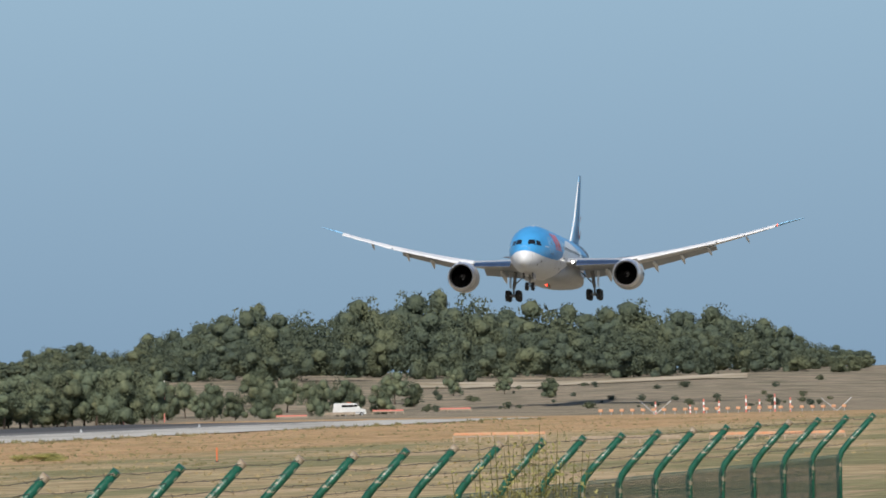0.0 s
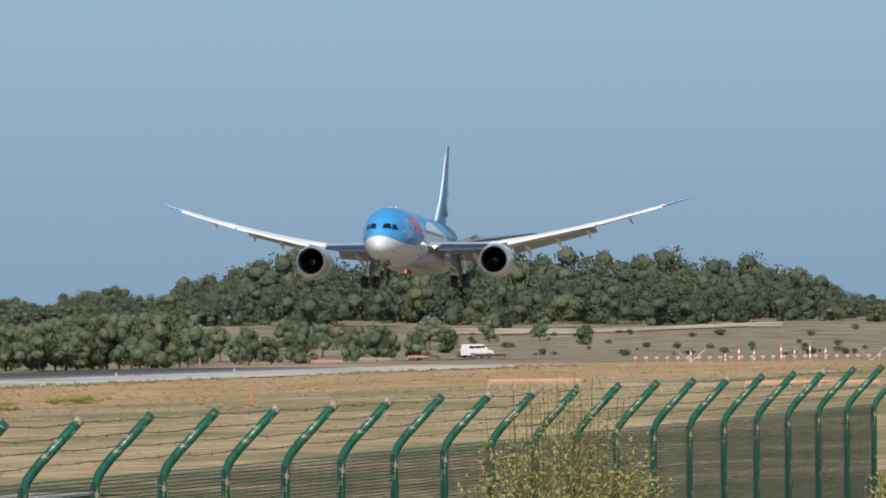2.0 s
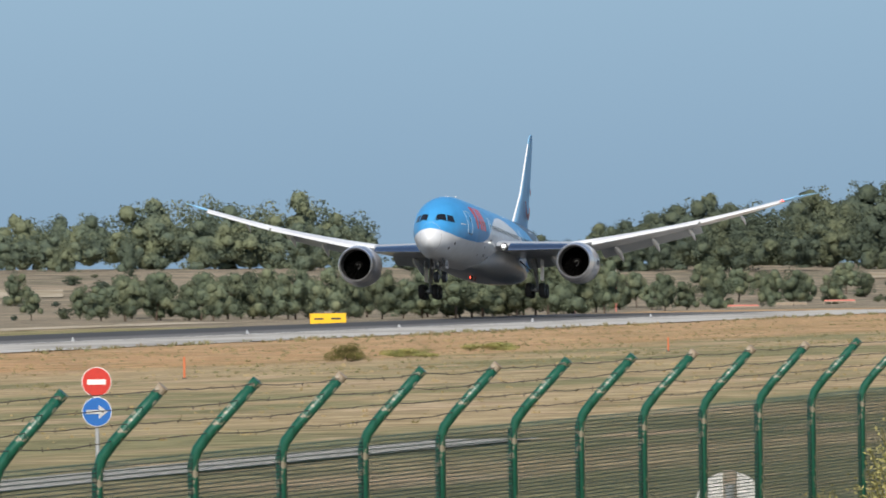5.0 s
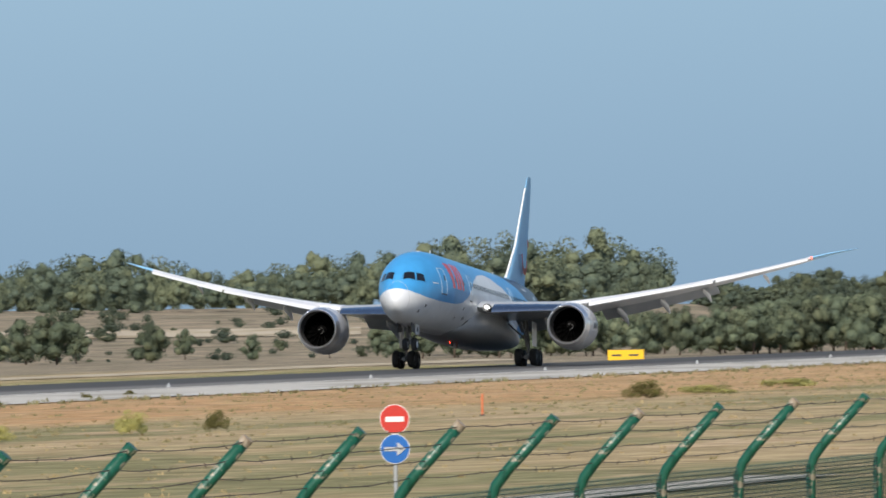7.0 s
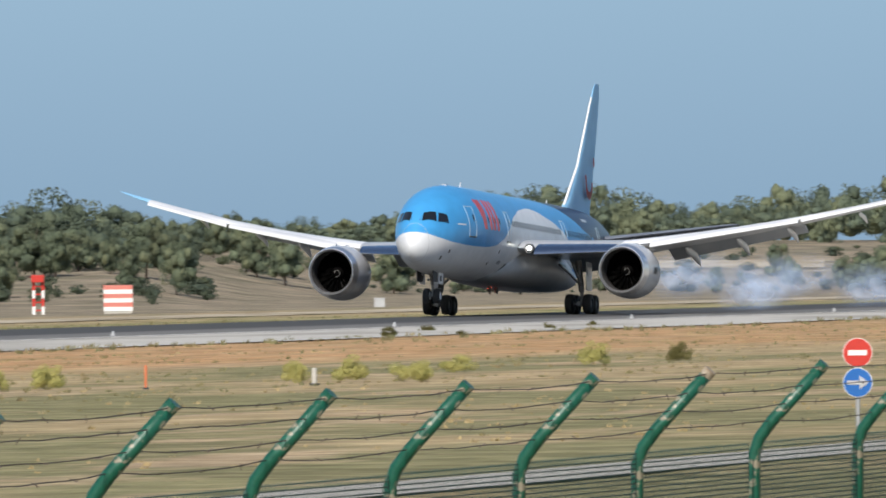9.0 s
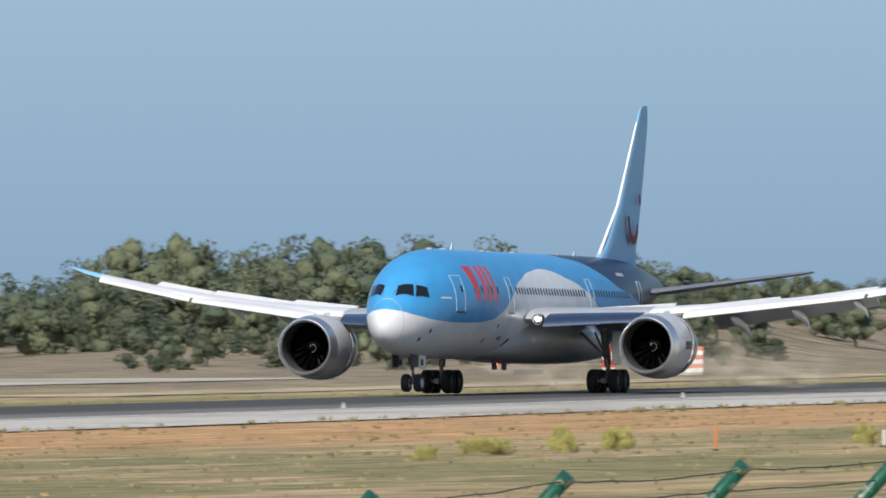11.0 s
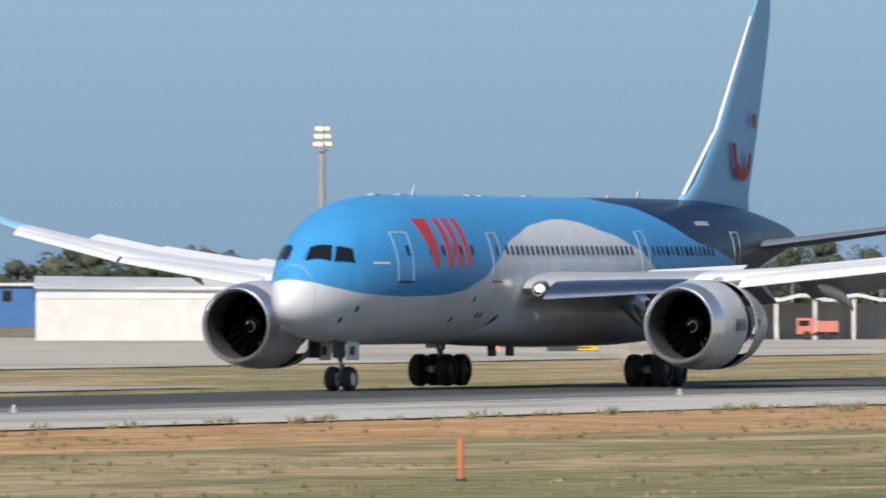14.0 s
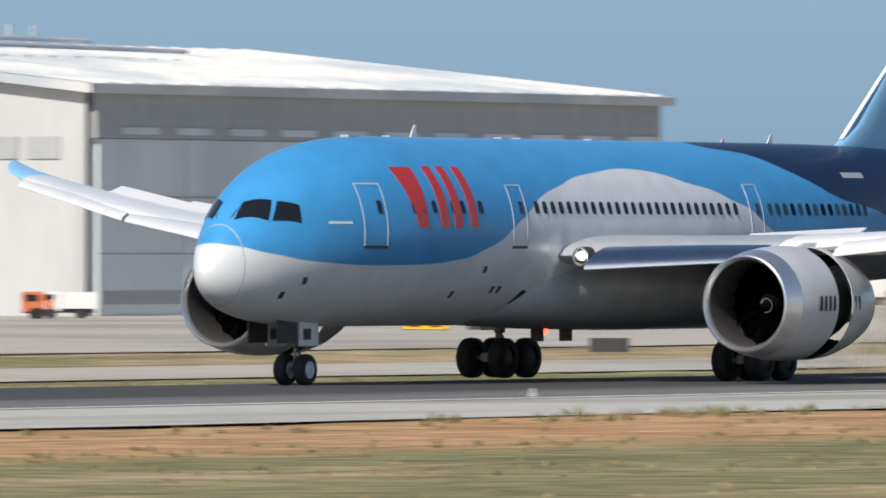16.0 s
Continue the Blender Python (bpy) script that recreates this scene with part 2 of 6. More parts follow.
    beyond = N.new("ShaderNodeMapRange")
    beyond.inputs[1].default_value, beyond.inputs[2].default_value, beyond.inputs[3].default_value, beyond.inputs[4].default_value = 190, 200, 1, 0
    K.new(Y, beyond.inputs[0])
    weeds = ramp(noise_at(0.35, 0.25, 1, 7), [(0.46, (1, 1, 1)), (0.62, (0.5, 0.5, 0.5))])
    earth = maths("MULTIPLY", maths("MULTIPLY", near.outputs[0], along.outputs[0]), beyond.outputs[0])
    col = mix(maths("MULTIPLY", earth, weeds), col, soil)
    # greener verge behind the runway
    v0, v1 = N.new("ShaderNodeMapRange"), N.new("ShaderNodeMapRange")
    v0.inputs[1].default_value, v0.inputs[2].default_value = 206, 212
    v1.inputs[1].default_value, v1.inputs[2].default_value, v1.inputs[3].default_value, v1.inputs[4].default_value = 236, 250, 0.85, 0
    K.new(Y, v0.inputs[0])
    K.new(Y, v1.inputs[0])
    verge = ramp(noise_at(0.3, 0.2, 1, 7), [(0.35, (0.16, 0.165, 0.075)), (0.52, (0.25, 0.235, 0.11)), (0.66, (0.42, 0.36, 0.2))])
    col = mix(maths("MULTIPLY", v0.outputs[0], v1.outputs[0]), col, verge)
    far = N.new("ShaderNodeMapRange")
    far.inputs[1].default_value, far.inputs[2].default_value = 262, 276
    K.new(Y, far.inputs[0])
    ends = N.new("ShaderNodeMapRange")
    ends.inputs[1].default_value, ends.inputs[2].default_value = 700, 800
    K.new(X, ends.inputs[0])
    end2 = N.new("ShaderNodeMapRange")
    end2.inputs[1].default_value, end2.inputs[2].default_value = 1075, 1095
    K.new(X, end2.inputs[0])
    col = mix(maths("MAXIMUM", maths("MULTIPLY", far.outputs[0], ends.outputs[0]), end2.outputs[0]), col, scrub)
    # clumps of darker and paler grass
    hv = N.new("ShaderNodeHueSaturation")
    clump = N.new("ShaderNodeMapRange")
    clump.inputs[1].default_value, clump.inputs[2].default_value, clump.inputs[3].default_value, clump.inputs[4].default_value = 0.35, 0.65, 0.68, 1.3
    K.new(noise_at(0.55, 1.0, 0.45, 8), clump.inputs[0])
    K.new(clump.outputs[0], hv.inputs["Value"])
    K.new(col, hv.inputs["Color"])
    K.new(hv.outputs[0], b.inputs["Base Color"])
    bp = N.new("ShaderNodeBump")
    bp.inputs["Strength"].default_value, bp.inputs["Distance"].default_value = 0.8, 0.3
    K.new(noise_at(2.2, 0.6, 1, 6), bp.inputs["Height"])
    K.new(bp.outputs[0], b.inputs["Normal"])
    return m


M_FIELD = ground_material()


def needle_relief(m, scale, depth):
    """Coarse relief of twigs and needle clumps."""
    N, K = link_nodes(m)
    tc, ns, bp = N.new("ShaderNodeTexCoord"), N.new("ShaderNodeTexNoise"), N.new("ShaderNodeBump")
    K.new(tc.outputs["Object"], ns.inputs[0])
    ns.inputs["Scale"].default_value, ns.inputs["Detail"].default_value, ns.inputs["Roughness"].default_value = scale, 4, 0.7
    K.new(ns.outputs["Fac"], bp.inputs["Height"])
    bp.inputs["Strength"].default_value, bp.inputs["Distance"].default_value = 1.0, depth
    K.new(bp.outputs[0], N["Principled BSDF"].inputs["Normal"])


needle_relief(M_PINE, 1.4, 0.6)
needle_relief(M_YOUNG, 8.0, 0.09)
# leaves have little gloss
for leafy in (M_PINE, M_YOUNG, M_SCRUB, M_BROOM):
    leafy.node_tree.nodes["Principled BSDF"].inputs["Specular IOR Level"].default_value = 0.12

# ---------------------------------------------------------------- ground, runway, roads
EDGE_Y = 149.6      # near edge of the pale shoulder
LINE_Y = 167.0      # white side line
RUN_END = 1040.0


def hill(az):
    return interp(az, [(0, 3.5), (6, 4.2), (9, 5.2), (13, 6.2), (15, 6.6), (16.5, 4.6), (18.3, 3.2), (20, 1.2), (21.3, 0), (60, 0)])


def smooth(a, b, x):
    t = min(1.0, max(0.0, (x - a) / (b - a)))
    return t * t * (3 - 2 * t)


def ground_z(x, y):
    z = interp(y, [(-60, 2.6), (6, 2.3), (13.3, 1.55), (30, 0.85), (44, 0.5), (52, 0.5), (110, 0.06), (EDGE_Y - 6, -0.05), (EDGE_Y, -0.05), (TRACK_Y + 3, -0.05), (TRACK_Y + 27, -1.0), (4000, -1.0)])
    d = math.hypot(x, y)
    az = math.degrees(math.atan2(y, x))
    return z + hill(az) * smooth(interp(az, [(15, 1290), (16.6, 1030)]), interp(az, [(15, 1640), (16.6, 1310)]), d) * smooth(-40, 5, az)


def build_ground():
    azs = [a for a in np.concatenate([np.arange(-180, -10, 10), np.arange(-10, 5, 2.5), np.arange(5, 35, 0.25), np.arange(35, 60, 2.5), np.arange(60, 180, 10)])]
    ds = [0.5, 3, 6, 9, 12, 15, 20, 26, 34, 44, 56, 70, 85, 100, 115, 130, 150] + list(np.geomspace(170, 900, 90)) + list(np.linspace(912, 1700, 70)) + [1800, 2000, 2400, 3000, 3800, 4700]
    verts = [(0, 0, ground_z(0, 0))]
    for a in azs:
        for d in ds:
            x, y, _ = polar(a, d)
            verts.append((x, y, ground_z(x, y) + 0.05 * noise.noise(Vector((x * 0.05, y * 0.3, 0)))))
    n, faces = len(ds), []
    for i in range(len(azs)):
        j = (i + 1) % len(azs)
        faces.append((0, 1 + i * n, 1 + j * n))
        for k in range(n - 1):
            faces.append((1 + i * n + k, 1 + i * n + k + 1, 1 + j * n + k + 1, 1 + j * n + k))
    tagged(put("ground", mesh_of("ground", verts, faces, M_FIELD, True)), "dry straw and green airfield grass with bare ochre soil", "ground", kind="structure")


def ribbon(name, material, x0, x1, y0, y1, lift, label, category, step=12.0, jag=0.0):
    """A paved strip along the runway that follows the ground, with an uneven edge."""
    verts, faces = [], []
    ys = np.linspace(y0, y1, max(2, int((y1 - y0) / 3) + 1))
    xs = np.arange(x0, x1 + 0.1, step)
    for x in xs:
        w = jag * noise.noise(Vector((x * 0.06, y0, 1.3)))
        for k, y in enumerate(ys):
            yy = y + (w if k == 0 else 0)
            verts.append((x, yy, ground_z(x, yy) + lift))
    m = len(ys)
    for i in range(len(xs) - 1):
        for k in range(m - 1):
            faces.append((i * m + k, (i + 1) * m + k, (i + 1) * m + k + 1, i * m + k + 1))
    ob = tagged(put(name, mesh_of(name, verts, faces, material, True)), label, category, kind="structure")
    return ob


build_ground()


def build_backdrop():
    """Hazy sky low over the horizon, far behind everything."""
    m = bpy.data.materials.new("hazy_sky")
    m.use_nodes = True
    N, K = link_nodes(m)
    N.remove(N["Principled BSDF"])
    em, tc, sep, mr, rp = (N.new("ShaderNode" + k) for k in ("Emission", "TexCoord", "SeparateXYZ", "MapRange", "ValToRGB"))
    K.new(tc.outputs["Object"], sep.inputs[0])
    K.new(sep.outputs[2], mr.inputs[0])
    mr.inputs[1].default_value, mr.inputs[2].default_value = 0, 170
    K.new(mr.outputs[0], rp.inputs[0])
    rp.color_ramp.elements[0].color, rp.color_ramp.elements[1].color = (0.228, 0.348, 0.482, 1), (0.312, 0.465, 0.602, 1)
    K.new(rp.outputs[0], em.inputs[0])
    K.new(em.outputs[0], N["Material Output"].inputs[0])
    verts, faces = [], []
    azs = np.arange(-20, 66, 2.0)
    for a in azs:
        for z in (-60, 0, 60, 170, 330):
            verts.append(polar(a, 4850, z))
    for i in range(len(azs) - 1):
        for k in range(4):
            faces.append((i * 5 + k, (i + 1) * 5 + k, (i + 1) * 5 + k + 1, i * 5 + k + 1))
    tagged(put("backdrop", mesh_of("backdrop", verts, faces, m)), "hazy pale blue sky over the horizon", "sky", kind="structure")


build_backdrop()
ribbon("runway", M_ASPHALT, -200, RUN_END, LINE_Y - 0.9, TRACK_Y + 24, 0.06, "dark rubber-streaked asphalt runway", "runway")
ribbon("runway_shoulder", M_SHOULDER, -200, RUN_END + 4, EDGE_Y, LINE_Y - 0.85, 0.055, "pale worn concrete runway shoulder", "pavement", jag=0.9, step=4)
ribbon("side_line", M_PAINT, -200, RUN_END - 6, LINE_Y - 0.45, LINE_Y + 0.45, 0.068, "worn white runway side line", "marking")
ribbon("service_road", M_ROAD, 40, 256, 47.6, 50.2, 0.05, "pale concrete service road inside the fence", "road", jag=0.2)
ribbon("taxiway", M_APRON, -100, 505, 240, 264, 0.07, "pale concrete taxiway behind the runway", "taxiway", jag=1.0)
ribbon("dirt_track", M_TRACK, 700, 1180, 250, 261, 0.06, "pale dirt track behind the runway", "track", jag=1.5, step=6)
ribbon("apron", M_APRON, -100, 900, 298, 470, 0.07, "pale sunlit concrete apron", "apron", jag=2.0)


def crest_track(a0, a1, d0, d1):
    """A pale bare strip across the brow of the hill."""
    verts, faces = [], []
    azs = np.arange(a0, a1, 0.04)
    for a in azs:
        w = 5 * noise.noise(Vector((a * 6, 0, 4)))
        for d in (d0 + w, (d0 + d1) / 2 + w * 0.5, d1):
            x, y, _ = polar(a, d)
            verts.append((x, y, ground_z(x, y) + 0.12))
    for i in range(len(azs) - 1):
        for k in range(2):
            faces.append((i * 3 + k, i * 3 + k + 1, (i + 1) * 3 + k + 1, (i + 1) * 3 + k))
    tagged(put("crest_track", mesh_of("crest_track", verts, faces, M_TRACK, True)), "pale bare dirt track across the low hill", "track", kind="structure")


crest_track(7.1, 9.0, 1495, 1530)
crest_track(13.0, 15.6, 1440, 1475)


# ---------------------------------------------------------------- plants
def leaf_cloud(rng, lobes, per_area, size):
    """Small leaf clumps over a set of ellipsoid lobes: verts, faces."""
    verts, faces = [], []
    for (cx, cy, cz, rx, ry, rz) in lobes:
        count = int(per_area * (rx * ry + ry * rz + rx * rz) / 3)
        v = rng.normal(size=(count, 3))
        v /= np.linalg.norm(v, axis=1)[:, None]
        r = rng.uniform(0.72, 1.12, count)[:, None]
        c = np.array((cx, cy, cz)) + v * r * np.array((rx, ry, rz))
        for p, nrm in zip(c, v):
            q = nrm + rng.normal(scale=0.38, size=3)
            q[2] += 0.25
            q /= np.linalg.norm(q)
            a = np.cross(q, rng.normal(size=3))
            a /= np.linalg.norm(a)
            b = np.cross(q, a)
            s = size * rng.uniform(0.55, 1.25)
            k = len(verts)
            bend = q * s * 0.35
            verts += [p - a * s - bend, p + b * s * 1.2, p + a * s * 0.9 - b * s * 0.5]
            faces.append((k, k + 1, k + 2))
    return verts, faces


def core_sphere():
    bm = bmesh.new()
    bmesh.ops.create_icosphere(bm, subdivisions=2, radius=1.0)
    bm.verts.index_update()
    out = np.array([v.co[:] for v in bm.verts]), np.array([[v.index for v in f.verts] for f in bm.faces])
    bm.free()
    return out


CORE_V, CORE_F = core_sphere()


def crown_of(seed, kind, dens, size, cores=13):
    """Crown of height 1 as arrays: uneven solid lobes, leaf clumps over them, and which faces are lobes."""
    rng = np.random.default_rng(seed)
    lobes = lobes_of(rng, kind)
    vs, fs, at = [], [], 0
    solid = sorted(lobes, key=lambda l: -l[3])[:cores]
    for (cx, cy, cz, rx, ry, rz) in solid:
        k = rng.uniform(0, 50)
        w = np.array([0.84 + 0.4 * noise.noise(Vector(p) * 1.9 + Vector((k, k, 0))) for p in CORE_V])[:, None]
        vs.append(CORE_V * w * (rx, ry, rz) + (cx, cy, cz))
        fs.append(CORE_F + at)
        at += len(CORE_V)
    core = len(solid) * len(CORE_F)
    v, f = leaf_cloud(rng, lobes, dens, size)
    vs.append(np.array(v))
    fs.append(np.array(f) + at)
    v = np.concatenate(vs)
    v[:, 2] /= np.percentile(v[:, 2], 99.7)
    return v, np.concatenate(fs), core, lobes


def sheet_mesh(name, v, f, smooth, material):
    """A mesh of triangles from arrays."""
    me = bpy.data.meshes.new(name)
    me.vertices.add(len(v))
    me.vertices.foreach_set("co", v.astype(np.float32).ravel())
    me.loops.add(len(f) * 3)
    me.loops.foreach_set("vertex_index", f.astype(np.int32).ravel())
    me.polygons.add(len(f))
    me.polygons.foreach_set("loop_start", np.arange(0, len(f) * 3, 3, dtype=np.int32))
    me.polygons.foreach_set("use_smooth", smooth)
    me.update(calc_edges=True)
    me.materials.append(material)
    return me


def lobes_of(rng, kind):
    """Lobes of a crown of height 1: 'pine' flat-topped and broad, 'round' down to the ground, 'tall'."""
    out = []
    low, n = (0.2, 30) if kind == "pine" else (0.07, 34)
    tilt = rng.uniform(-0.08, 0.08, 2)
    for k in range(n):
        a, r = 2.4 * k + rng.uniform(-0.5, 0.5), 0.42 * math.sqrt((k + 0.5) / n)
        dome = math.sqrt(1 - (r / 0.46) ** 2)
        z = low + (0.86 - low) * dome * (rng.uniform(0.82, 1.04) if k % 3 else rng.uniform(0.1, 0.7))
        s = rng.uniform(0.075, 0.145)
        out.append((r * math.cos(a) + tilt[0] * z, r * math.sin(a) + tilt[1] * z, z, s * 1.2, s * 1.2, s * 0.85))
    for k in range(6):
        s = rng.uniform(0.15, 0.2)
        a, r = rng.uniform(0, 6.28), rng.uniform(0, 0.2)
        out.append((r * math.cos(a), r * math.sin(a), rng.uniform(low + 0.12, 0.62), s * 1.2, s * 1.2, s))
    return out


def tree_parts(seed, kind):
    """Crown mesh and trunk mesh of a tree of height 1."""
    rng = np.random.default_rng(seed)
    v, f, core, lobes = crown_of(seed, kind, 8000, 0.019, 18)
    crown = sheet_mesh("crown", v, f, np.arange(len(f)) < core, M_YOUNG)
    bm = bmesh.new()
    top = 0.3
    lean = rng.uniform(-0.05, 0.05, 2)
    add_tube(bm, [(0, 0, -0.06), (lean[0] * 0.4, lean[1] * 0.4, top * 0.5), (lean[0], lean[1], top), (lean[0] * 1.3, lean[1] * 1.3, 0.62)], [0.03, 0.024, 0.02, 0.012], 7)
    for l in lobes[:9]:
        add_tube(bm, [(lean[0], lean[1], top * 0.9), (l[0] * 0.6, l[1] * 0.6, (top + l[2]) / 2), (l[0], l[1], l[2])], [0.014, 0.009, 0.005], 5)
    bm.verts.index_update()
    trunk = ([v.co.copy() for v in bm.verts], [[v.index for v in f.verts] for f in bm.faces])
    bm.free()
    return crown, mesh_of("trunk", *trunk, M_BARK, True)


TREES = [tree_parts(seed, kind) for seed, kind in ((1, "pine"), (2, "round"), (3, "round"), (4, "pine"), (5, "round"), (6, "round"))]


def far_wood(name, label, spots, seed, material=M_PINE, dens=3300, size=0.024, cores=12):
    """Many far trees in one sheet of leaf clumps: (x, y, z, height, width)."""
    rng = np.random.default_rng(seed)
    protos = [crown_of(40 + k, kind, dens, size, cores) for k, kind in enumerate(("pine", "round", "round", "pine", "round"))]
    vs, fs, cores, at = [], [], [], 0
    for x, y, z, hgt, wid in spots:
        v, f, core, _ = protos[rng.integers(len(protos))]
        a = rng.uniform(0, 6.28)
        c, s = math.cos(a), math.sin(a)
        q = np.stack([(v[:, 0] * c - v[:, 1] * s) * wid, (v[:, 0] * s + v[:, 1] * c) * wid, v[:, 2] * hgt], 1) + (x, y, z)
        vs.append(q)
        fs.append(f + at)
        cores.append(np.arange(len(f)) < core)
        at += len(v)
    me = sheet_mesh(name, np.concatenate(vs), np.concatenate(fs), np.concatenate(cores), material)
    tagged(put(name, me), label, "trees", kind="stuff")


# skyline of the woods: azimuth, elevation of the tree tops
SKY_A = [(6.5, -0.05), (6.62, 0.08), (6.87, 0.14), (6.92, 0.22), (7.25, 0.29), (7.48, 0.25), (7.7, 0.32), (8.3, 0.33), (8.68, 0.385), (8.9, 0.365),
         (9.2, 0.31), (9.6, 0.33), (9.95, 0.28), (10.2, 0.21), (10.34, 0.11), (10.5, 0.16), (10.8, 0.145), (10.95, 0.07), (11.1, 0.13), (11.24, 0.10)]
SKY_B = [(11.42, 0.10), (11.47, 0.28), (11.6, 0.32), (11.83, 0.37), (12.35, 0.375), (12.65, 0.32), (12.9, 0.275), (13.2, 0.27), (13.45, 0.24), (13.65, 0.19),
         (14.0, 0.25), (14.28, 0.345), (14.52, 0.29), (14.87, 0.25), (15.2, 0.19), (15.4, 0.125), (15.75, 0.155), (16.1, 0.115), (16.3, 0.09)]
SKY_C = [(16.3, 0.10), (16.55, 0.19), (16.7, 0.2), (16.84, 0.27), (17.05, 0.32), (17.3, 0.2), (17.4, 0.3), (17.7, 0.33), (17.95, 0.31), (18.2, 0.36), (18.4, 0.39),
         (18.7, 0.36), (18.83, 0.4), (19.0, 0.33), (19.3, 0.37), (19.6, 0.29), (20.1, 0.2), (20.6, 0.17), (21.3, 0.135), (21.6, 0.15), (22.5, 0.1)]
SKY_D = [(22.4, 0.1), (22.6, 0.2), (22.8, 0.15), (23.1, 0.05), (23.8, 0.12), (24.2, 0.18), (24.35, 0.1), (24.6, 0.04), (24.83, 0.12), (25.07, 0.135), (25.4, 0.05),
         (25.7, 0.15), (26.0, 0.12), (26.4, 0.17), (26.7, 0.08), (27.4, 0.02), (27.9, 0.06), (28.2, 0.18), (28.5, 0.3), (28.77, 0.337), (28.9, 0.24),
         (29.06, 0.337), (29.33, 0.32), (29.6, 0.12), (29.9, 0.145), (30.3, 0.08)]


def wood_spots(skyline, d0, d1, rows, seed, low=0.45):
    rng = np.random.default_rng(seed)
    a0, a1 = skyline[0][0], skyline[-1][0]
    spots = []
    for r in range(rows):
        d = d1 + (d0 - d1) * (r / max(1, rows - 1))
        share = 1.0 - (1 - low) * r / max(1, rows - 1)
        az = a0
        while az < a1:
            dd = d + rng.uniform(-25, 25)
            x, y, _ = polar(az, dd)
            g = ground_z(x, y)
            top = EYE[2] + dd * math.tan(radians(interp(az, skyline)))
            hgt = max(2.2, (top - g) * share * rng.uniform(0.86, 1.1))
            hgt *= 1.05
            wid = min(max(3.4, hgt * rng.uniform(0.75, 1.35)), 10)
            spots.append((x, y, g - 0.12 * hgt, hgt * 1.12, wid))
            az += math.degrees(wid * rng.uniform(0.36, 0.6) / dd)
    return spots


far_wood("hill_wood", "dense dark green pine wood on the low hill", wood_spots(SKY_A, 1560, 1650, 3, 5, 0.6), 5)
far_wood("ridge_wood", "dark green pine wood along the ridge", wood_spots(SKY_B, 1600, 1660, 2, 6, 0.7), 6)
far_wood("edge_wood", "tall green pines behind the airfield", wood_spots(SKY_C, 1240, 1310, 2, 7, 0.75), 7)
far_wood("town_wood", "dark green trees behind the airport buildings", wood_spots(SKY_D, 1250, 1320, 2, 8, 0.75), 8)


def pine(az, d, hgt, k, wid=1.0):
    x, y, _ = polar(az, d)
    e = empty("pine_tree", Matrix.Translation((x, y, ground_z(x, y) - 0.05)) @ Matrix.Rotation(k * 1.7, 4, "Z") @ Matrix.Diagonal((hgt * wid, hgt * wid, hgt, 1)), "young green pine tree with a rounded crown on dry ground", "tree", "pines behind the runway")
    crown, trunk = TREES[k % len(TREES)]
    put("crown", crown, e)
    put("trunk", trunk, e)


def plant_pines():
    rng = np.random.default_rng(21)
    # stretches: azimuth from, to, nearest and farthest distance, smallest and greatest height, how many
    stretches = [(10.15, 10.95, 1230, 1300, 4.6, 7.0, 15), (8.9, 10.15, 1270, 1430, 3.2, 5.0, 14), (8.0, 8.9, 1330, 1460, 2.6, 4.0, 4), (10.9, 12.35, 1225, 1290, 4.4, 6.2, 19),
                 (12.3, 13.2, 1240, 1330, 3.6, 5.4, 6), (13.2, 14.0, 1290, 1440, 3.0, 4.6, 3), (15.75, 16.4, 1190, 1380, 4.0, 6.2, 7), (16.3, 17.4, 1110, 1220, 3.5, 6.5, 9),
                 (17.4, 19.4, 1070, 1200, 2.6, 5.5, 12)]
    k = 0
    for a0, a1, d0, d1, h0, h1, n in stretches:
        for i in range(n):
            az = a0 + (a1 - a0) * (i + rng.uniform(0.1, 0.9)) / n
            pine(az, rng.uniform(d0, d1), rng.uniform(h0, h1), k, rng.uniform(0.7, 0.98))
            k += 1
    # single pines on the open slope
    for az, d, hgt, wid in ((15.24, 1285, 6.2, 0.86), (15.41, 1270, 2.7, 0.9), (14.74, 1290, 5.4, 0.9), (14.58, 1282, 6.4, 0.95), (14.48, 1300, 4.4, 0.9), (14.88, 1330, 3.8, 1.0), (14.09, 1290, 4.6, 0.85), (15.8, 1260, 6.2, 0.85), (15.95, 1275, 5.4, 0.9), (12.68, 1270, 5.4, 0.9), (12.52, 1275, 5.7, 0.9)):
        pine(az, d, hgt, k, wid)
        k += 1


plant_pines()


def scrub_spots(seed, n, a0, a1, d0, d1, h0, h1):
    rng = np.random.default_rng(seed)
    out = []
    for _ in range(n):
        x, y, _ = polar(rng.uniform(a0, a1), rng.uniform(d0, d1))
        hgt = rng.uniform(h0, h1)
        out.append((x, y, ground_z(x, y) - 0.1, hgt, hgt * rng.uniform(1.0, 2.2)))
    return out


far_wood("slope_scrub", "low grey-green scrub on the dry slope", scrub_spots(31, 120, 12.6, 16.2, 1290, 1560, 0.5, 1.9) + scrub_spots(33, 40, 11.3, 12.6, 1300, 1480, 0.5, 1.5) + scrub_spots(34, 90, 16.2, 19.6, 1050, 1230, 0.7, 2.2) + scrub_spots(32, 55, 6.6, 9.2, 1250, 1500, 0.4, 1.1), 31, M_PINE, 900, 0.05, 3)


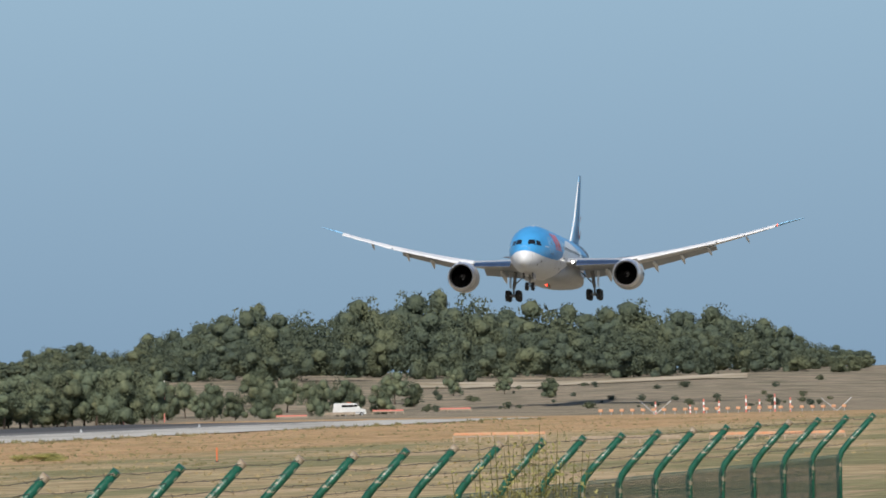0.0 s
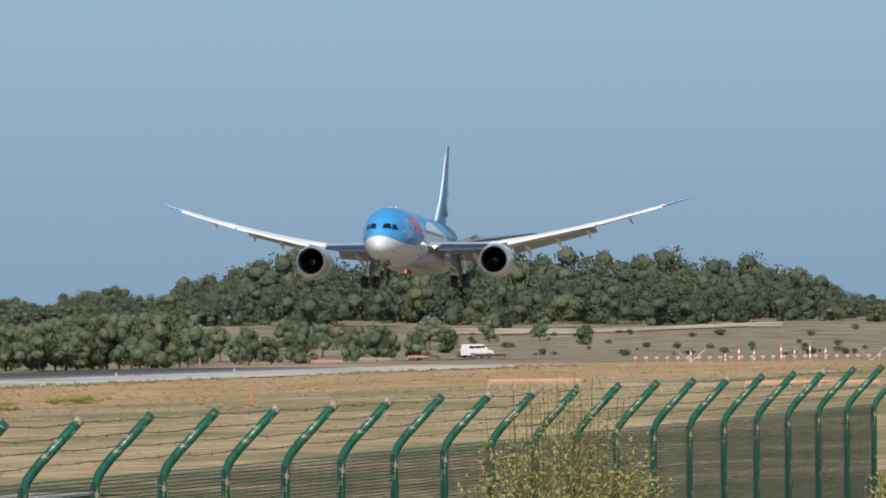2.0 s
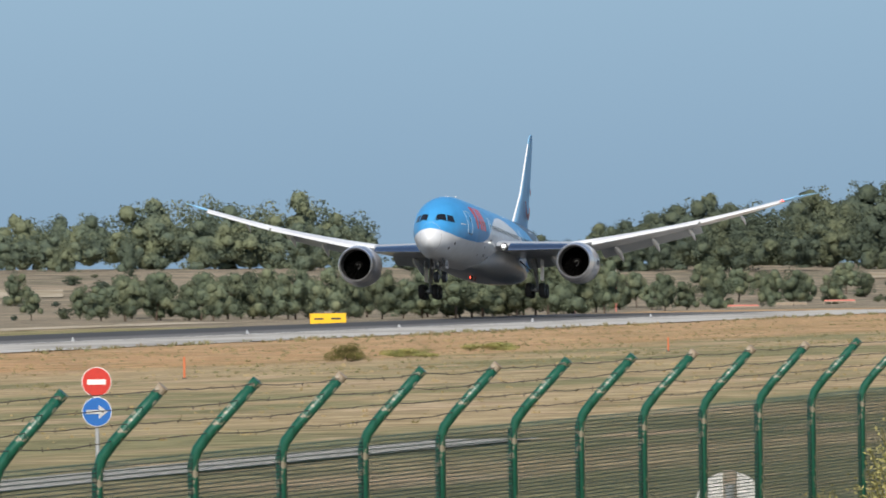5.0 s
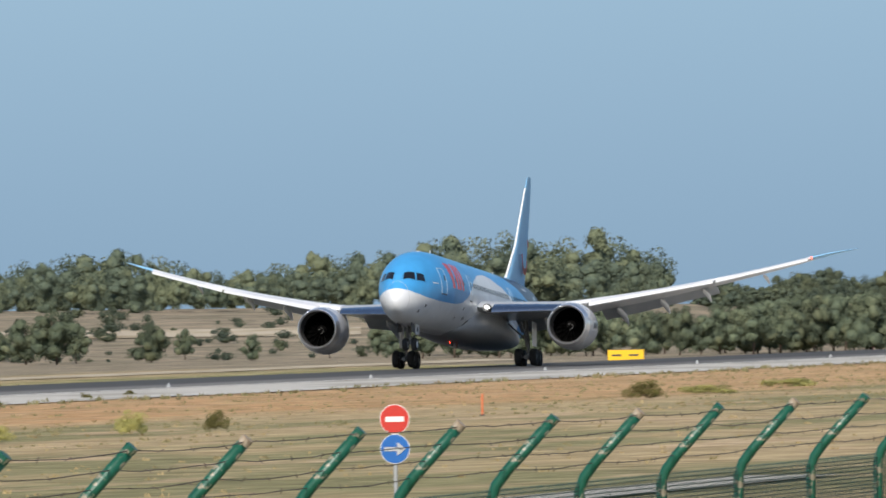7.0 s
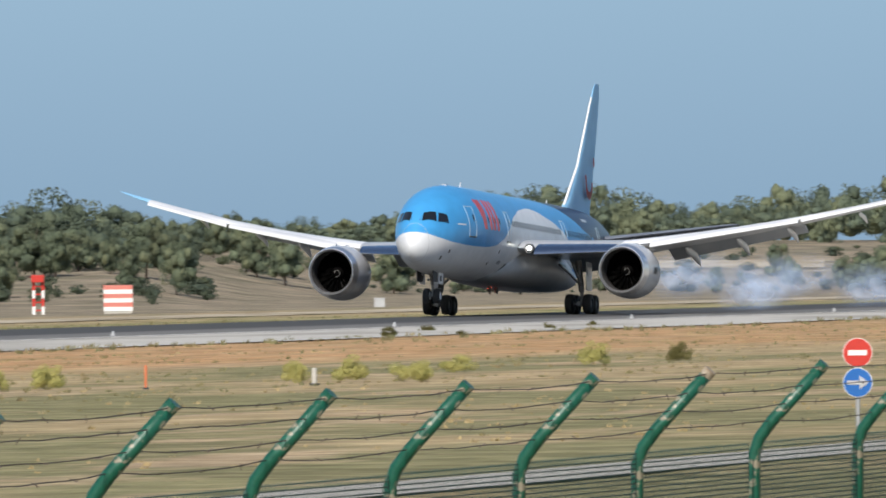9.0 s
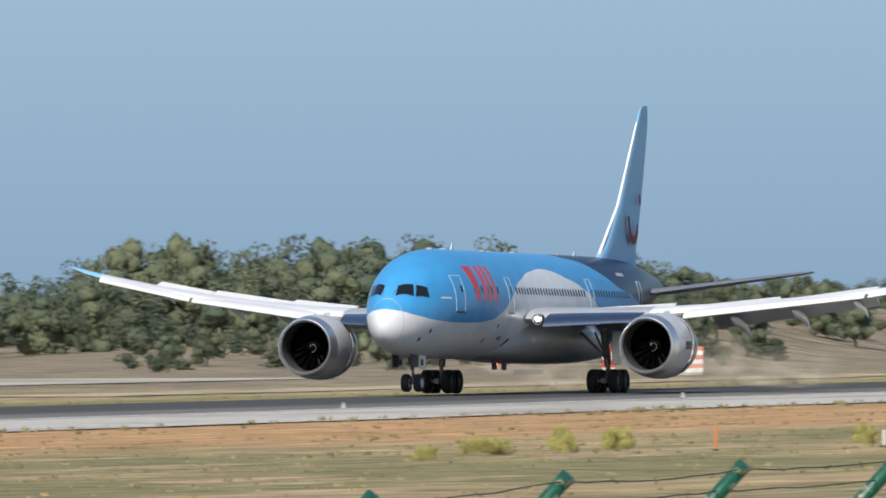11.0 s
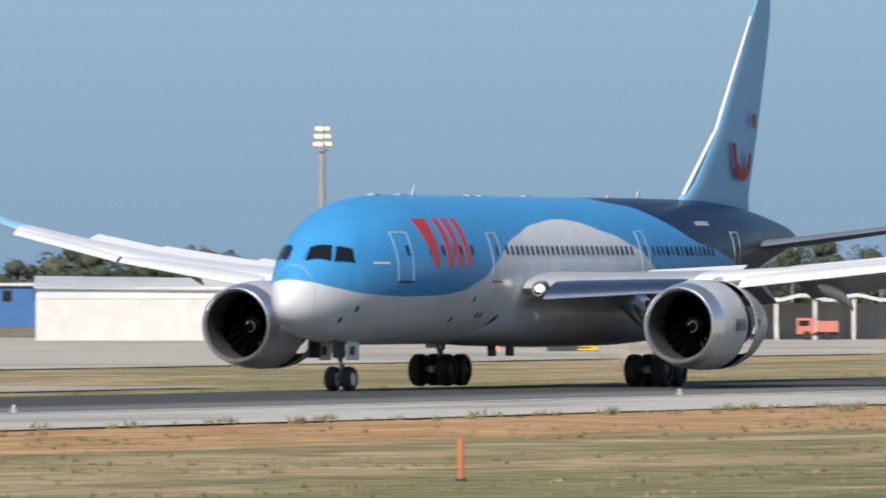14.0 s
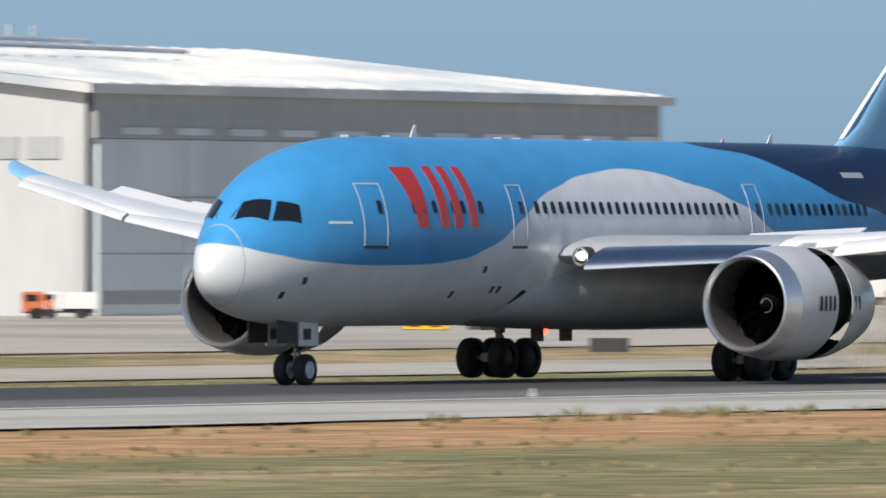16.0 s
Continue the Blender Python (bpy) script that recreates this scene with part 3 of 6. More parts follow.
def bush(name, x, y, wid, hgt, seed, material, label, dens=5200, size=0.035):
    rng = np.random.default_rng(seed)
    lobes = []
    for _ in range(20):
        a, r = rng.uniform(0, 6.28), 0.42 * math.sqrt(rng.uniform(0, 1))
        s = rng.uniform(0.12, 0.2)
        lobes.append((r * math.cos(a), r * math.sin(a), 0.12 + 0.66 * math.sqrt(1 - (r / 0.44) ** 2) * rng.uniform(0.2, 1), s, s, s))
    v, f = leaf_cloud(rng, lobes, dens, size)
    v = np.array(v) * (wid, wid, hgt)
    e = empty(name, Matrix.Translation((x, y, ground_z(x, y) - 0.05)), label, "bush", "bushes in the airfield grass")
    put("foliage", mesh_of("foliage", v, f, material), e)
    return e


# ---------------------------------------------------------------- perimeter fence
FENCE_Y, POST_STEP, COT0 = 13.33, 2.5, 2.289


LATTICE = [(0, 2.289), (3, 2.852), (4, 3.022), (7, 3.59), (10, 4.134), (11, 4.329), (15, 5.08), (19, 5.836), (23, 6.598), (30, 7.911), (36, 9.04)]


def fence_top(x):
    return interp(x, [(30, 3.85), (38.5, 3.855), (43, 3.92), (50, 3.935), (60, 3.945), (75, 3.955), (90, 3.975), (105, 4.0), (120, 4.04)])


def build_fence():
    fence = empty("perimeter_fence", pose(0, FENCE_Y + 0.39, 0), "green steel mesh fence with cranked posts and barbed wire", "fence")
    bm = bmesh.new()
    add_tube(bm, [(0, 0, -2.45), (0, 0, -0.46), (0, -0.03, -0.38), (0, -0.10, -0.29), (0, -0.36, -0.015)], [0.033] * 5, 12)
    post_me = bpy.data.meshes.new("post")
    bm.to_mesh(post_me)
    bm.free()
    post_me.materials.append(M_GREEN)
    post_me.shade_smooth()
    capm = bpy.data.meshes.new("post_end")
    bm = tube([(0, -0.362, -0.013), (0, -0.39, 0.017)], [0.0345, 0.0345], 12)
    bm.to_mesh(capm)
    bm.free()
    capm.materials.append(M_BARE)
    capg = capm.copy()
    capg.materials.clear()
    capg.materials.append(M_GREEN)
    # one panel of mesh between two posts
    bm = bmesh.new()
    for i in range(80):
        z = -0.41 - i * 0.0255
        add_box(bm, 0.03, POST_STEP - 0.03, -0.003, 0.003, z - 0.003, z + 0.003)
    for i in range(49):
        x = 0.05 + i * 0.05
        add_box(bm, x - 0.0028, x + 0.0028, -0.0065, -0.0035, -2.44, -0.40)
    panel_me = bpy.data.meshes.new("mesh_panel")
    bm.to_mesh(panel_me)
    bm.free()
    panel_me.materials.append(M_MESH)
    rng = np.random.default_rng(3)
    tops = []
    for i in range(-5, 36):
        x = interp(i, LATTICE) * FENCE_Y if i >= 0 else (COT0 + 0.1855 * i) * FENCE_Y
        z = fence_top(x)
        tops.append((x, z))
        p = put("post", post_me, fence, Matrix.Translation((x, 0, z)) @ Matrix.Rotation(radians(rng.uniform(-2.5, 2.5)), 4, "Z") @ Matrix.Rotation(radians(rng.uniform(-0.8, 0.8)), 4, "Y"))
        put("post_end", capm if rng.uniform() < 0.35 else capg, p)
        if i < 35:
            put("mesh_panel", panel_me, fence, Matrix.Translation((x, 0, z)))
    for k in range(4):
        f = k / 3.4
        bm = bmesh.new()
        pts = []
        for (xa, za), (xb, zb) in zip(tops, tops[1:]):
            sag = rng.uniform(0.004, 0.022)
            for j in range(8):
                u = j / 8
                pts.append((xa + (xb - xa) * u, -0.37 + 0.32 * f, za - 0.005 - 0.32 * f + (zb - za) * u - sag * 4 * u * (1 - u) + rng.uniform(-0.004, 0.004)))
        add_tube(bm, pts, [0.0036] * len(pts), 4)
        for p in pts[::2]:
            for s in (1,):
                a = rng.uniform(0, 6.28)
                q = Vector(p) + Vector((rng.uniform(0, 0.25), 0, 0))
                w = Vector((0.008 * s, math.cos(a) * 0.016, math.sin(a) * 0.016))
                add_tube(bm, [q - w, q + w], [0.003, 0.003], 3)
        part("barbed_wire", bm, M_WIRE, fence, "rusted barbed wire strand")


build_fence()


# ---------------------------------------------------------------- airliner
def paint_material():
    """Fuselage livery: sky blue over white with a white wave, dark blue at the rear."""
    m = bpy.data.materials.new("airliner_livery")
    m.use_nodes = True
    N, K = link_nodes(m)
    b = N["Principled BSDF"]
    b.inputs["Roughness"].default_value, b.inputs["Coat Weight"].default_value, b.inputs["Coat Roughness"].default_value = 0.4, 0.15, 0.1
    b.inputs["Specular IOR Level"].default_value = 0.3
    tc, sep = N.new("ShaderNodeTexCoord"), N.new("ShaderNodeSeparateXYZ")
    K.new(tc.outputs["Object"], sep.inputs[0])
    mr = N.new("ShaderNodeMapRange")
    mr.inputs[1].default_value, mr.inputs[2].default_value = -27, 27
    K.new(sep.outputs[0], mr.inputs[0])

    def above(line):
        r = N.new("ShaderNodeValToRGB")
        while len(r.color_ramp.elements) < len(line):
            r.color_ramp.elements.new(0.5)
        for e, (x, z) in zip(r.color_ramp.elements, line):
            e.position, e.color = (x + 27) / 54, (z / 10, z / 10, z / 10, 1)
        r.color_ramp.interpolation = "CARDINAL"
        K.new(mr.outputs[0], r.inputs[0])
        s = N.new("ShaderNodeMath")
        s.operation = "MULTIPLY_ADD"
        K.new(r.outputs[0], s.inputs[0])
        s.inputs[1].default_value = -10
        K.new(sep.outputs[2], s.inputs[2])
        q = N.new("ShaderNodeMapRange")
        q.inputs[1].default_value, q.inputs[2].default_value = -0.02, 0.02
        K.new(s.outputs[0], q.inputs[0])
        return q.outputs[0]

    def mix(f, a, c):
        x = N.new("ShaderNodeMix")
        x.data_type = "RGBA"
        K.new(f, x.inputs[0])
        for k, v in ((6, a), (7, c)):
            if isinstance(v, tuple):
                x.inputs[k].default_value = (*v, 1)
            else:
                K.new(v, x.inputs[k])
        return x.outputs[2]

    wave = above([(-25.8, 4.55), (-25.2, 4.46), (-24.4, 4.26), (-23.0, 4.0), (-21.2, 3.85), (-18.7, 3.8), (-15.7, 3.9), (-13.8, 4.2), (-12.1, 4.84), (-10.2, 5.84), (-7.9, 6.5), (-5.3, 6.86), (-2.7, 6.92), (-0.6, 6.6), (1.9, 6.1), (3.9, 5.36), (6.5, 3.9), (9, 2.0)])
    rear = above([(2.4, 8.4), (3.0, 7.8), (6.0, 7.33), (9.0, 6.25), (12.5, 5.6), (14.5, 5.15), (18.0, 4.4), (22, 4.2)])
    col = mix(wave, (0.70, 0.72, 0.75), (0.055, 0.31, 0.65))
    col = mix(rear, col, (0.004, 0.016, 0.06))
    dirt = N.new("ShaderNodeTexNoise")
    dirt.inputs["Scale"].default_value, dirt.inputs["Detail"].default_value = 0.9, 6
    K.new(tc.outputs["Object"], dirt.inputs[0])
    hv, mv = N.new("ShaderNodeHueSaturation"), N.new("ShaderNodeMapRange")
    mv.inputs[1].default_value, mv.inputs[2].default_value, mv.inputs[3].default_value, mv.inputs[4].default_value = 0.3, 0.7, 0.9, 1.05
    K.new(dirt.outputs["Fac"], mv.inputs[0])
    K.new(mv.outputs[0], hv.inputs["Value"])
    K.new(col, hv.inputs["Color"])
    K.new(hv.outputs[0], b.inputs["Base Color"])
    return m


M_LIVERY = paint_material()
M_HULL = mat("white_airliner_paint", (0.74, 0.75, 0.76), (0.68, 0.69, 0.71), 0.35, 0, 0.8, coat=0.5)
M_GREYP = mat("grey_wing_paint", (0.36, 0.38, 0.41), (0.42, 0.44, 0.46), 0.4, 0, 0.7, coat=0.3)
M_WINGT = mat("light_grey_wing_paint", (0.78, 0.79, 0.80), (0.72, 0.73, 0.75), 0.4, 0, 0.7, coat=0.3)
M_SKYBLUE = mat("light_blue_fin_paint", (0.27, 0.56, 0.84), (0.25, 0.53, 0.80), 0.55, 0, 0.6, coat=0.05)
M_METAL = mat("polished_lip_metal", (0.86, 0.87, 0.89), (0.78, 0.79, 0.81), 0.32, 0.9, 2.0)
M_SLAT = mat("bare_metal_slat", (0.62, 0.65, 0.70), (0.54, 0.57, 0.62), 0.25, 1.0, 1.5)
# tailplane darkened all over to stand for its shaded underside
M_TAIL = mat("tailplane_paint_with_shade", (0.13, 0.15, 0.19), (0.16, 0.18, 0.22), 0.5, 0, 0.7)
M_DUCT = mat("grey_inlet_duct", (0.045, 0.043, 0.043), (0.06, 0.058, 0.057), 0.6, 0.0, 3)
# near black, without gloss: shade deep in the intake put into the colour
M_FAN = mat("fan_shade_black", (0.004, 0.004, 0.004), (0.006, 0.006, 0.006), 0.85, 0.0, 5)
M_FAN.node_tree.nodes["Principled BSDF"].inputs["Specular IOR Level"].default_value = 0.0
M_CABIN = mat("tinted_cabin_glass", (0.035, 0.055, 0.085), (0.05, 0.07, 0.1), 0.15, 0, 1.5)
# black that stands for the shade inside gaps and openings
M_GAP = mat("recess_shade_black", (0.012, 0.012, 0.012), (0.02, 0.02, 0.02), 0.7, 0, 5)
M_LOGO = mat("red_livery_paint", (0.54, 0.035, 0.03), (0.48, 0.035, 0.03), 0.4, 0, 2, coat=0.2)
M_GEAR = mat("grey_gear_metal", (0.18, 0.18, 0.18), (0.28, 0.28, 0.28), 0.45, 0.5, 8)
M_SEAM = mat("pale_joint_paint", (0.42, 0.53, 0.62), (0.38, 0.5, 0.6), 0.4, 0, 3)
M_COWL = mat("pale_grey_cowl_paint", (0.56, 0.57, 0.59), (0.5, 0.51, 0.53), 0.35, 0, 0.9, coat=0.5)
M_LAMP = glow("landing_light_glow", (1.0, 0.97, 0.9), 14.0)
M_BEACON = glow("red_beacon_glow", (1.0, 0.06, 0.03), 7.0)

BODY = [(-15, 1.85, 7.91, 2.885), (-5, 1.85, 7.91, 2.885), (3, 1.85, 7.91, 2.885), (8, 1.92, 7.91, 2.87), (11, 2.3, 7.9, 2.74), (14, 3.0, 7.87, 2.45), (17, 3.75, 7.78, 2.05), (20, 4.5, 7.55, 1.52), (23, 5.2, 7.15, 0.95), (25.4, 5.75, 6.75, 0.5), (26.4, 6.0, 6.5, 0.2)]


def slopes(xs, ys):
    """Slopes of a smooth curve through the points that never overshoots."""
    d = [(b - a) / (q - p) for p, q, a, b in zip(xs, xs[1:], ys, ys[1:])]
    out = [d[0]]
    for a, b in zip(d, d[1:]):
        out.append(0.0 if a * b <= 0 else 2 * a * b / (a + b))
    return out + [d[-1]]


STATIONS = [b[0] for b in BODY]
CURVES = [([b[k] for b in BODY], slopes(STATIONS, [b[k] for b in BODY])) for k in (1, 2, 3)]


TIP = -25.75


def body_at(x):
    if x < -15:
        u = min(1.0, max(0.0, (x - TIP) / 10.75))
        return [3.6 - 1.75 * (1 - (1 - u) ** 5) ** 0.51, 3.6 + 4.31 * (1 - (1 - u) ** 3.2) ** 0.8, 2.885 * (1 - (1 - u) ** 2.2) ** 0.66]
    x = min(max(x, STATIONS[0]), STATIONS[-1])
    i = min(max(int(np.searchsorted(STATIONS, x)) - 1, 0), len(STATIONS) - 2)
    w = STATIONS[i + 1] - STATIONS[i]
    t = (x - STATIONS[i]) / w
    return [y[i] * (1 + 2 * t) * (1 - t) ** 2 + m[i] * w * t * (1 - t) ** 2 + y[i + 1] * t * t * (3 - 2 * t) + m[i + 1] * w * t * t * (t - 1) for y, m in CURVES]


def skin(x, z, port=True, out=0.0):
    """The point of the hull's side at station x and height z."""
    zb, zt, hw = body_at(x)
    c, r = (zb + zt) / 2, (zt - zb) / 2
    k = math.sqrt(max(0.0, 1 - ((z - c) / r) ** 2))
    y = hw * k + out
    return Vector((x, -y if port else y, z))


def on_skin(name, outline, material, parent, lift=0.012, port=True, label="", cuts=5, solid=True):
    """A thin plate that follows the hull, with the outline given as (x, z) corners of a quad: bl, br, tr, tl."""
    (x0, z0), (x1, z1), (x2, z2), (x3, z3) = outline
    bm = bmesh.new()
    n = cuts
    grid = []
    for i in range(n + 1):
        v = i / n
        row = []
        for j in range(3):
            u = j / 2
            x = (x0 + (x1 - x0) * u) * (1 - v) + (x3 + (x2 - x3) * u) * v
            z = (z0 + (z1 - z0) * u) * (1 - v) + (z3 + (z2 - z3) * u) * v
            row.append(bm.verts.new(skin(x, z, port, lift)))
        grid.append(row)
    for i in range(n):
        for j in range(2):
            bm.faces.new((grid[i][j], grid[i][j + 1], grid[i + 1][j + 1], grid[i + 1][j]))
    bm.normal_update()
    bm.faces.ensure_lookup_table()
    if (bm.faces[0].normal.y > 0) == port:
        bmesh.ops.reverse_faces(bm, faces=bm.faces[:])
    if solid:
        bmesh.ops.solidify(bm, geom=bm.faces[:], thickness=0.02)
        bmesh.ops.recalc_face_normals(bm, faces=bm.faces)
    return part(name, bm, material, parent, label, True)


def glass_on_nose(q, side, parent):
    """A windscreen pane: corners as (station, angle up from the side), bl, br, tr, tl."""
    bm, n, grid = bmesh.new(), 8, []
    for i in range(n + 1):
        v, row = i / n, []
        for j in range(n + 1):
            u = j / n
            x = (q[0][0] * (1 - u) + q[1][0] * u) * (1 - v) + (q[3][0] * (1 - u) + q[2][0] * u) * v
            a = radians((q[0][1] * (1 - u) + q[1][1] * u) * (1 - v) + (q[3][1] * (1 - u) + q[2][1] * u) * v)
            zb, zt, hw = body_at(x)
            c, r = (zb + zt) / 2, (zt - zb) / 2
            row.append(bm.verts.new((x - 0.02, side * (hw + 0.02) * math.cos(a), c + (r + 0.02) * math.sin(a))))
        grid.append(row)
    for i in range(n):
        for j in range(n):
            bm.faces.new((grid[i][j], grid[i][j + 1], grid[i + 1][j + 1], grid[i + 1][j]))
    bmesh.ops.recalc_face_normals(bm, faces=bm.faces)
    return part("cockpit_window", bm, M_GLASS, parent, "dark cockpit window", True)


def foil(x0, chord, y, z, thick, twist=0.0, n=12):
    """An aerofoil ring at span y: closed loop of points, leading edge at x0."""
    pts = []
    for k in range(2 * n):
        a = math.pi * k / n
        u = (1 + math.cos(a)) / 2
        t = thick * chord * (1.48 * math.sqrt(u) - 0.63 * u - 1.76 * u * u + 1.42 * u ** 3 - 0.51 * u ** 4)
        s = 1 if k < n else -1
        zz = s * t * (1.1 if s > 0 else 0.8) + 0.02 * chord * math.sin(math.pi * u)
        pts.append((x0 + u * chord, y, z + zz - math.tan(radians(twist)) * (u - 0.3) * chord))
    return pts


def wing_z(y):
    s = max(0, y - 3)
    return 4.02 + 0.0037 * s * s + 0.022 * s


def wing_le(y):
    return interp(y, [(0, -10.8), (3.2, -8.7), (9.9, -5.1), (27.0, 4.3), (28.4, 5.5), (29.4, 6.9), (30.2, 8.3)])


def wing_chord(y):
    return interp(y, [(0, 13.4), (3.2, 11.5), (9.9, 7.6), (18, 4.9), (27.0, 2.5), (28.4, 1.8), (29.4, 1.1), (30.2, 0.35)])


def wing_piece(name, ys, side, parent, origin, material, label=""):
    rings = []
    for y in ys:
        rings.append([(p[0] - origin[0], p[1] * side - origin[1], p[2] - origin[2]) for p in foil(wing_le(y), wing_chord(y), y, wing_z(y), interp(y, [(3, 0.092), (10, 0.095), (30, 0.085)]), interp(y, [(3, 1.5), (30, -1.5)]))])
    return part(name, loft(rings), material, parent, label, True, Matrix.Translation(origin))


def build_airliner():
    plane = empty("airliner", pose(1318, TRACK_Y, 12.8), "twin-engine airliner, sky blue and white, landing with gear and flaps down", "airplane")
    # hull
    rings = []
    xs = sorted(set([b[0] for b in BODY] + [TIP + 0.004 + 10.7 * (k / 70) ** 2 for k in range(71)] + list(np.arange(-16, 26.4, 1.0))))
    for x in xs:
        zb, zt, hw = body_at(x)
        c, r = (zb + zt) / 2, (zt - zb) / 2
        rings.append([(x, hw * math.cos(2 * math.pi * k / 64), c + r * math.sin(2 * math.pi * k / 64)) for k in range(64)])
    hull = part("fuselage", loft(rings), M_LIVERY, plane, "sky blue and white hull, dark blue at the rear", True)
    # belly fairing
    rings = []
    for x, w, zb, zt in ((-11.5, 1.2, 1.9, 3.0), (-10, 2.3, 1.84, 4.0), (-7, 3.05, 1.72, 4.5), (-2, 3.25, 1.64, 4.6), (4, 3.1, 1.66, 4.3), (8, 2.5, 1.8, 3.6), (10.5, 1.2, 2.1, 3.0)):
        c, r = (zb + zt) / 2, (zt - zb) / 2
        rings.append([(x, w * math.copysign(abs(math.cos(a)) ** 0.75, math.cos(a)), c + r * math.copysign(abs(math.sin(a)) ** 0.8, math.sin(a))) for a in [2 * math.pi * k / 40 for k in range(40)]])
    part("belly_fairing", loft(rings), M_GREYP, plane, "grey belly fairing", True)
    # cockpit glass
    for port in (-1, 1):
        for q in (((-24.55, 68), (-23.80, 36), (-23.36, 51.5), (-23.99, 74.5)), ((-23.68, 33.4), (-22.75, 20), (-22.62, 34), (-23.24, 47.4))):
            glass_on_nose(q, port, plane)
    # radome joint, a thin dark ring
    rings = []
    for x, o in ((-24.79, 0.002), (-24.785, 0.006), (-24.77, 0.006), (-24.765, 0.002)):
        zb, zt, hw = body_at(x)
        rings.append([(x, (hw + o) * math.cos(2 * math.pi * k / 64), (zb + zt) / 2 + ((zt - zb) / 2 + o) * math.sin(2 * math.pi * k / 64)) for k in range(64)])
    part("radome_joint", loft(rings, False), M_GREYP, plane, "grey radome joint", True)
    for s_ in (-1, 1):
        part("wiper", tube([(-24.62, 0.18 * s_, 5.12), (-24.5, 0.3 * s_, 5.36), (-24.2, 0.42 * s_, 5.66)], [0.02, 0.015, 0.012], 6), M_DARK, plane)
    # cabin windows
    bm = bmesh.new()
    ring = [bm.verts.new((0.135 * math.copysign(abs(math.cos(a)) ** 0.6, math.cos(a)), 0, 0.215 * math.copysign(abs(math.sin(a)) ** 0.6, math.sin(a)))) for a in [2 * math.pi * k / 14 for k in range(14)]]
    bm.faces.new(ring)
    bmesh.ops.solidify(bm, geom=bm.faces[:], thickness=0.03)
    win = bpy.data.meshes.new("cabin_window")
    bm.to_mesh(win)
    bm.free()
    win.materials.append(M_CABIN)
    stations = [-17.6, -17.05, -16.5, -15.4, -14.85, -13.75] + [-10.3 + 0.508 * i for i in range(26)] + [4.7 + 0.508 * i for i in range(14)]
    for port in (True, False):
        for x in stations:
            p = skin(x, 5.66, port, 0.012)
            put("cabin_window", win, plane, Matrix.Translation(p) @ Matrix.Rotation(radians(-16 if port else 16), 4, "X"))
    # doors: an outline of four strips with a small window
    for port in (True, False):
        for x0, x1, zb, zt in ((-20.2, -19.05, 4.42, 6.4), (-11.85, -10.95, 4.42, 6.4), (3.35, 4.2, 4.6, 6.5), (14.3, 15.2, 4.8, 6.5)):
            door = on_skin("door", ((x0 + 0.04, zb + 0.04), (x1 - 0.04, zb + 0.04), (x1 - 0.04, zt - 0.04), (x0 + 0.04, zt - 0.04)), M_LIVERY, plane, 0.006, port, "cabin door with pale outline", 8, False)
            for q in (((x0, zb), (x0 + 0.05, zb), (x0 + 0.05, zt), (x0, zt)), ((x1 - 0.05, zb), (x1, zb), (x1, zt), (x1 - 0.05, zt)), ((x0, zt - 0.05), (x1, zt - 0.05), (x1, zt), (x0, zt))):
                on_skin("door_seam", q, M_SEAM, door, 0.02, port, cuts=8)
            on_skin("door_sill", ((x0, zb - 0.09), (x1, zb - 0.09), (x1, zb), (x0, zb)), M_DARK, door, 0.02, port, cuts=2)
            on_skin("door_window", ((x1 - 0.42, 5.45), (x1 - 0.22, 5.45), (x1 - 0.22, 5.85), (x1 - 0.42, 5.85)), M_GLASS, door, 0.03, port, cuts=3)
        # livery shapes: plain red bars
        for q in (((-17.45, 5.0), (-16.95, 5.0), (-16.95, 6.92), (-18.1, 6.92)), ((-16.2, 5.0), (-15.75, 5.0), (-15.85, 6.95), (-16.3, 6.95)), ((-15.4, 5.0), (-14.95, 5.0), (-15.05, 6.95), (-15.5, 6.95)), ((-14.45, 5.0), (-14.0, 5.0), (-14.12, 6.95), (-14.57, 6.95))):
            on_skin("livery_mark", q, M_LOGO, plane, 0.024, port, "red painted bar", 10)
        on_skin("name_bar", ((-21.7, 5.1), (-20.7, 5.1), (-20.7, 5.18), (-21.7, 5.18)), M_HULL, plane, 0.012, port, "pale painted line", 2)
        on_skin("registration_bar", ((10.6, 6.75), (12.1, 6.75), (12.1, 6.93), (10.6, 6.93)), M_GREYP, plane, 0.012, port, "pale painted bar", 2)
    # small ports on the lower hull
    for x, z in ((-22.6, 3.2), (-13.3, 3.55), (-12.3, 2.9), (-11.9, 2.9), (-14.6, 2.75), (-23.3, 2.75)):
        on_skin("vent_port", ((x, z), (x + 0.18, z), (x + 0.18, z + 0.22), (x, z + 0.22)), M_DARK, plane, 0.012, True, cuts=2)
    for port in (True, False):
        # flat black plate stands for the shade in the inlet mouth
        inlet = on_skin("ram_air_inlet", ((-10.6, 2.55), (-10.2, 2.45), (-10.05, 2.95), (-10.35, 3.0)), M_GAP, plane, 0.05, port, "ram air inlet, shade as a black plate", 3)
        on_skin("inlet_lip", ((-11.0, 2.35), (-10.15, 2.3), (-10.2, 2.44), (-10.9, 2.5)), M_COWL, inlet, 0.1, port, "pale inlet lip", 2)
    for x in (-17.5, -15, -8.2, -7.0, -2.5):
        part("roof_fairing", box(x, x + 0.6, -0.16, 0.16, 7.86, 7.95, 0.04), M_GREYP, plane)
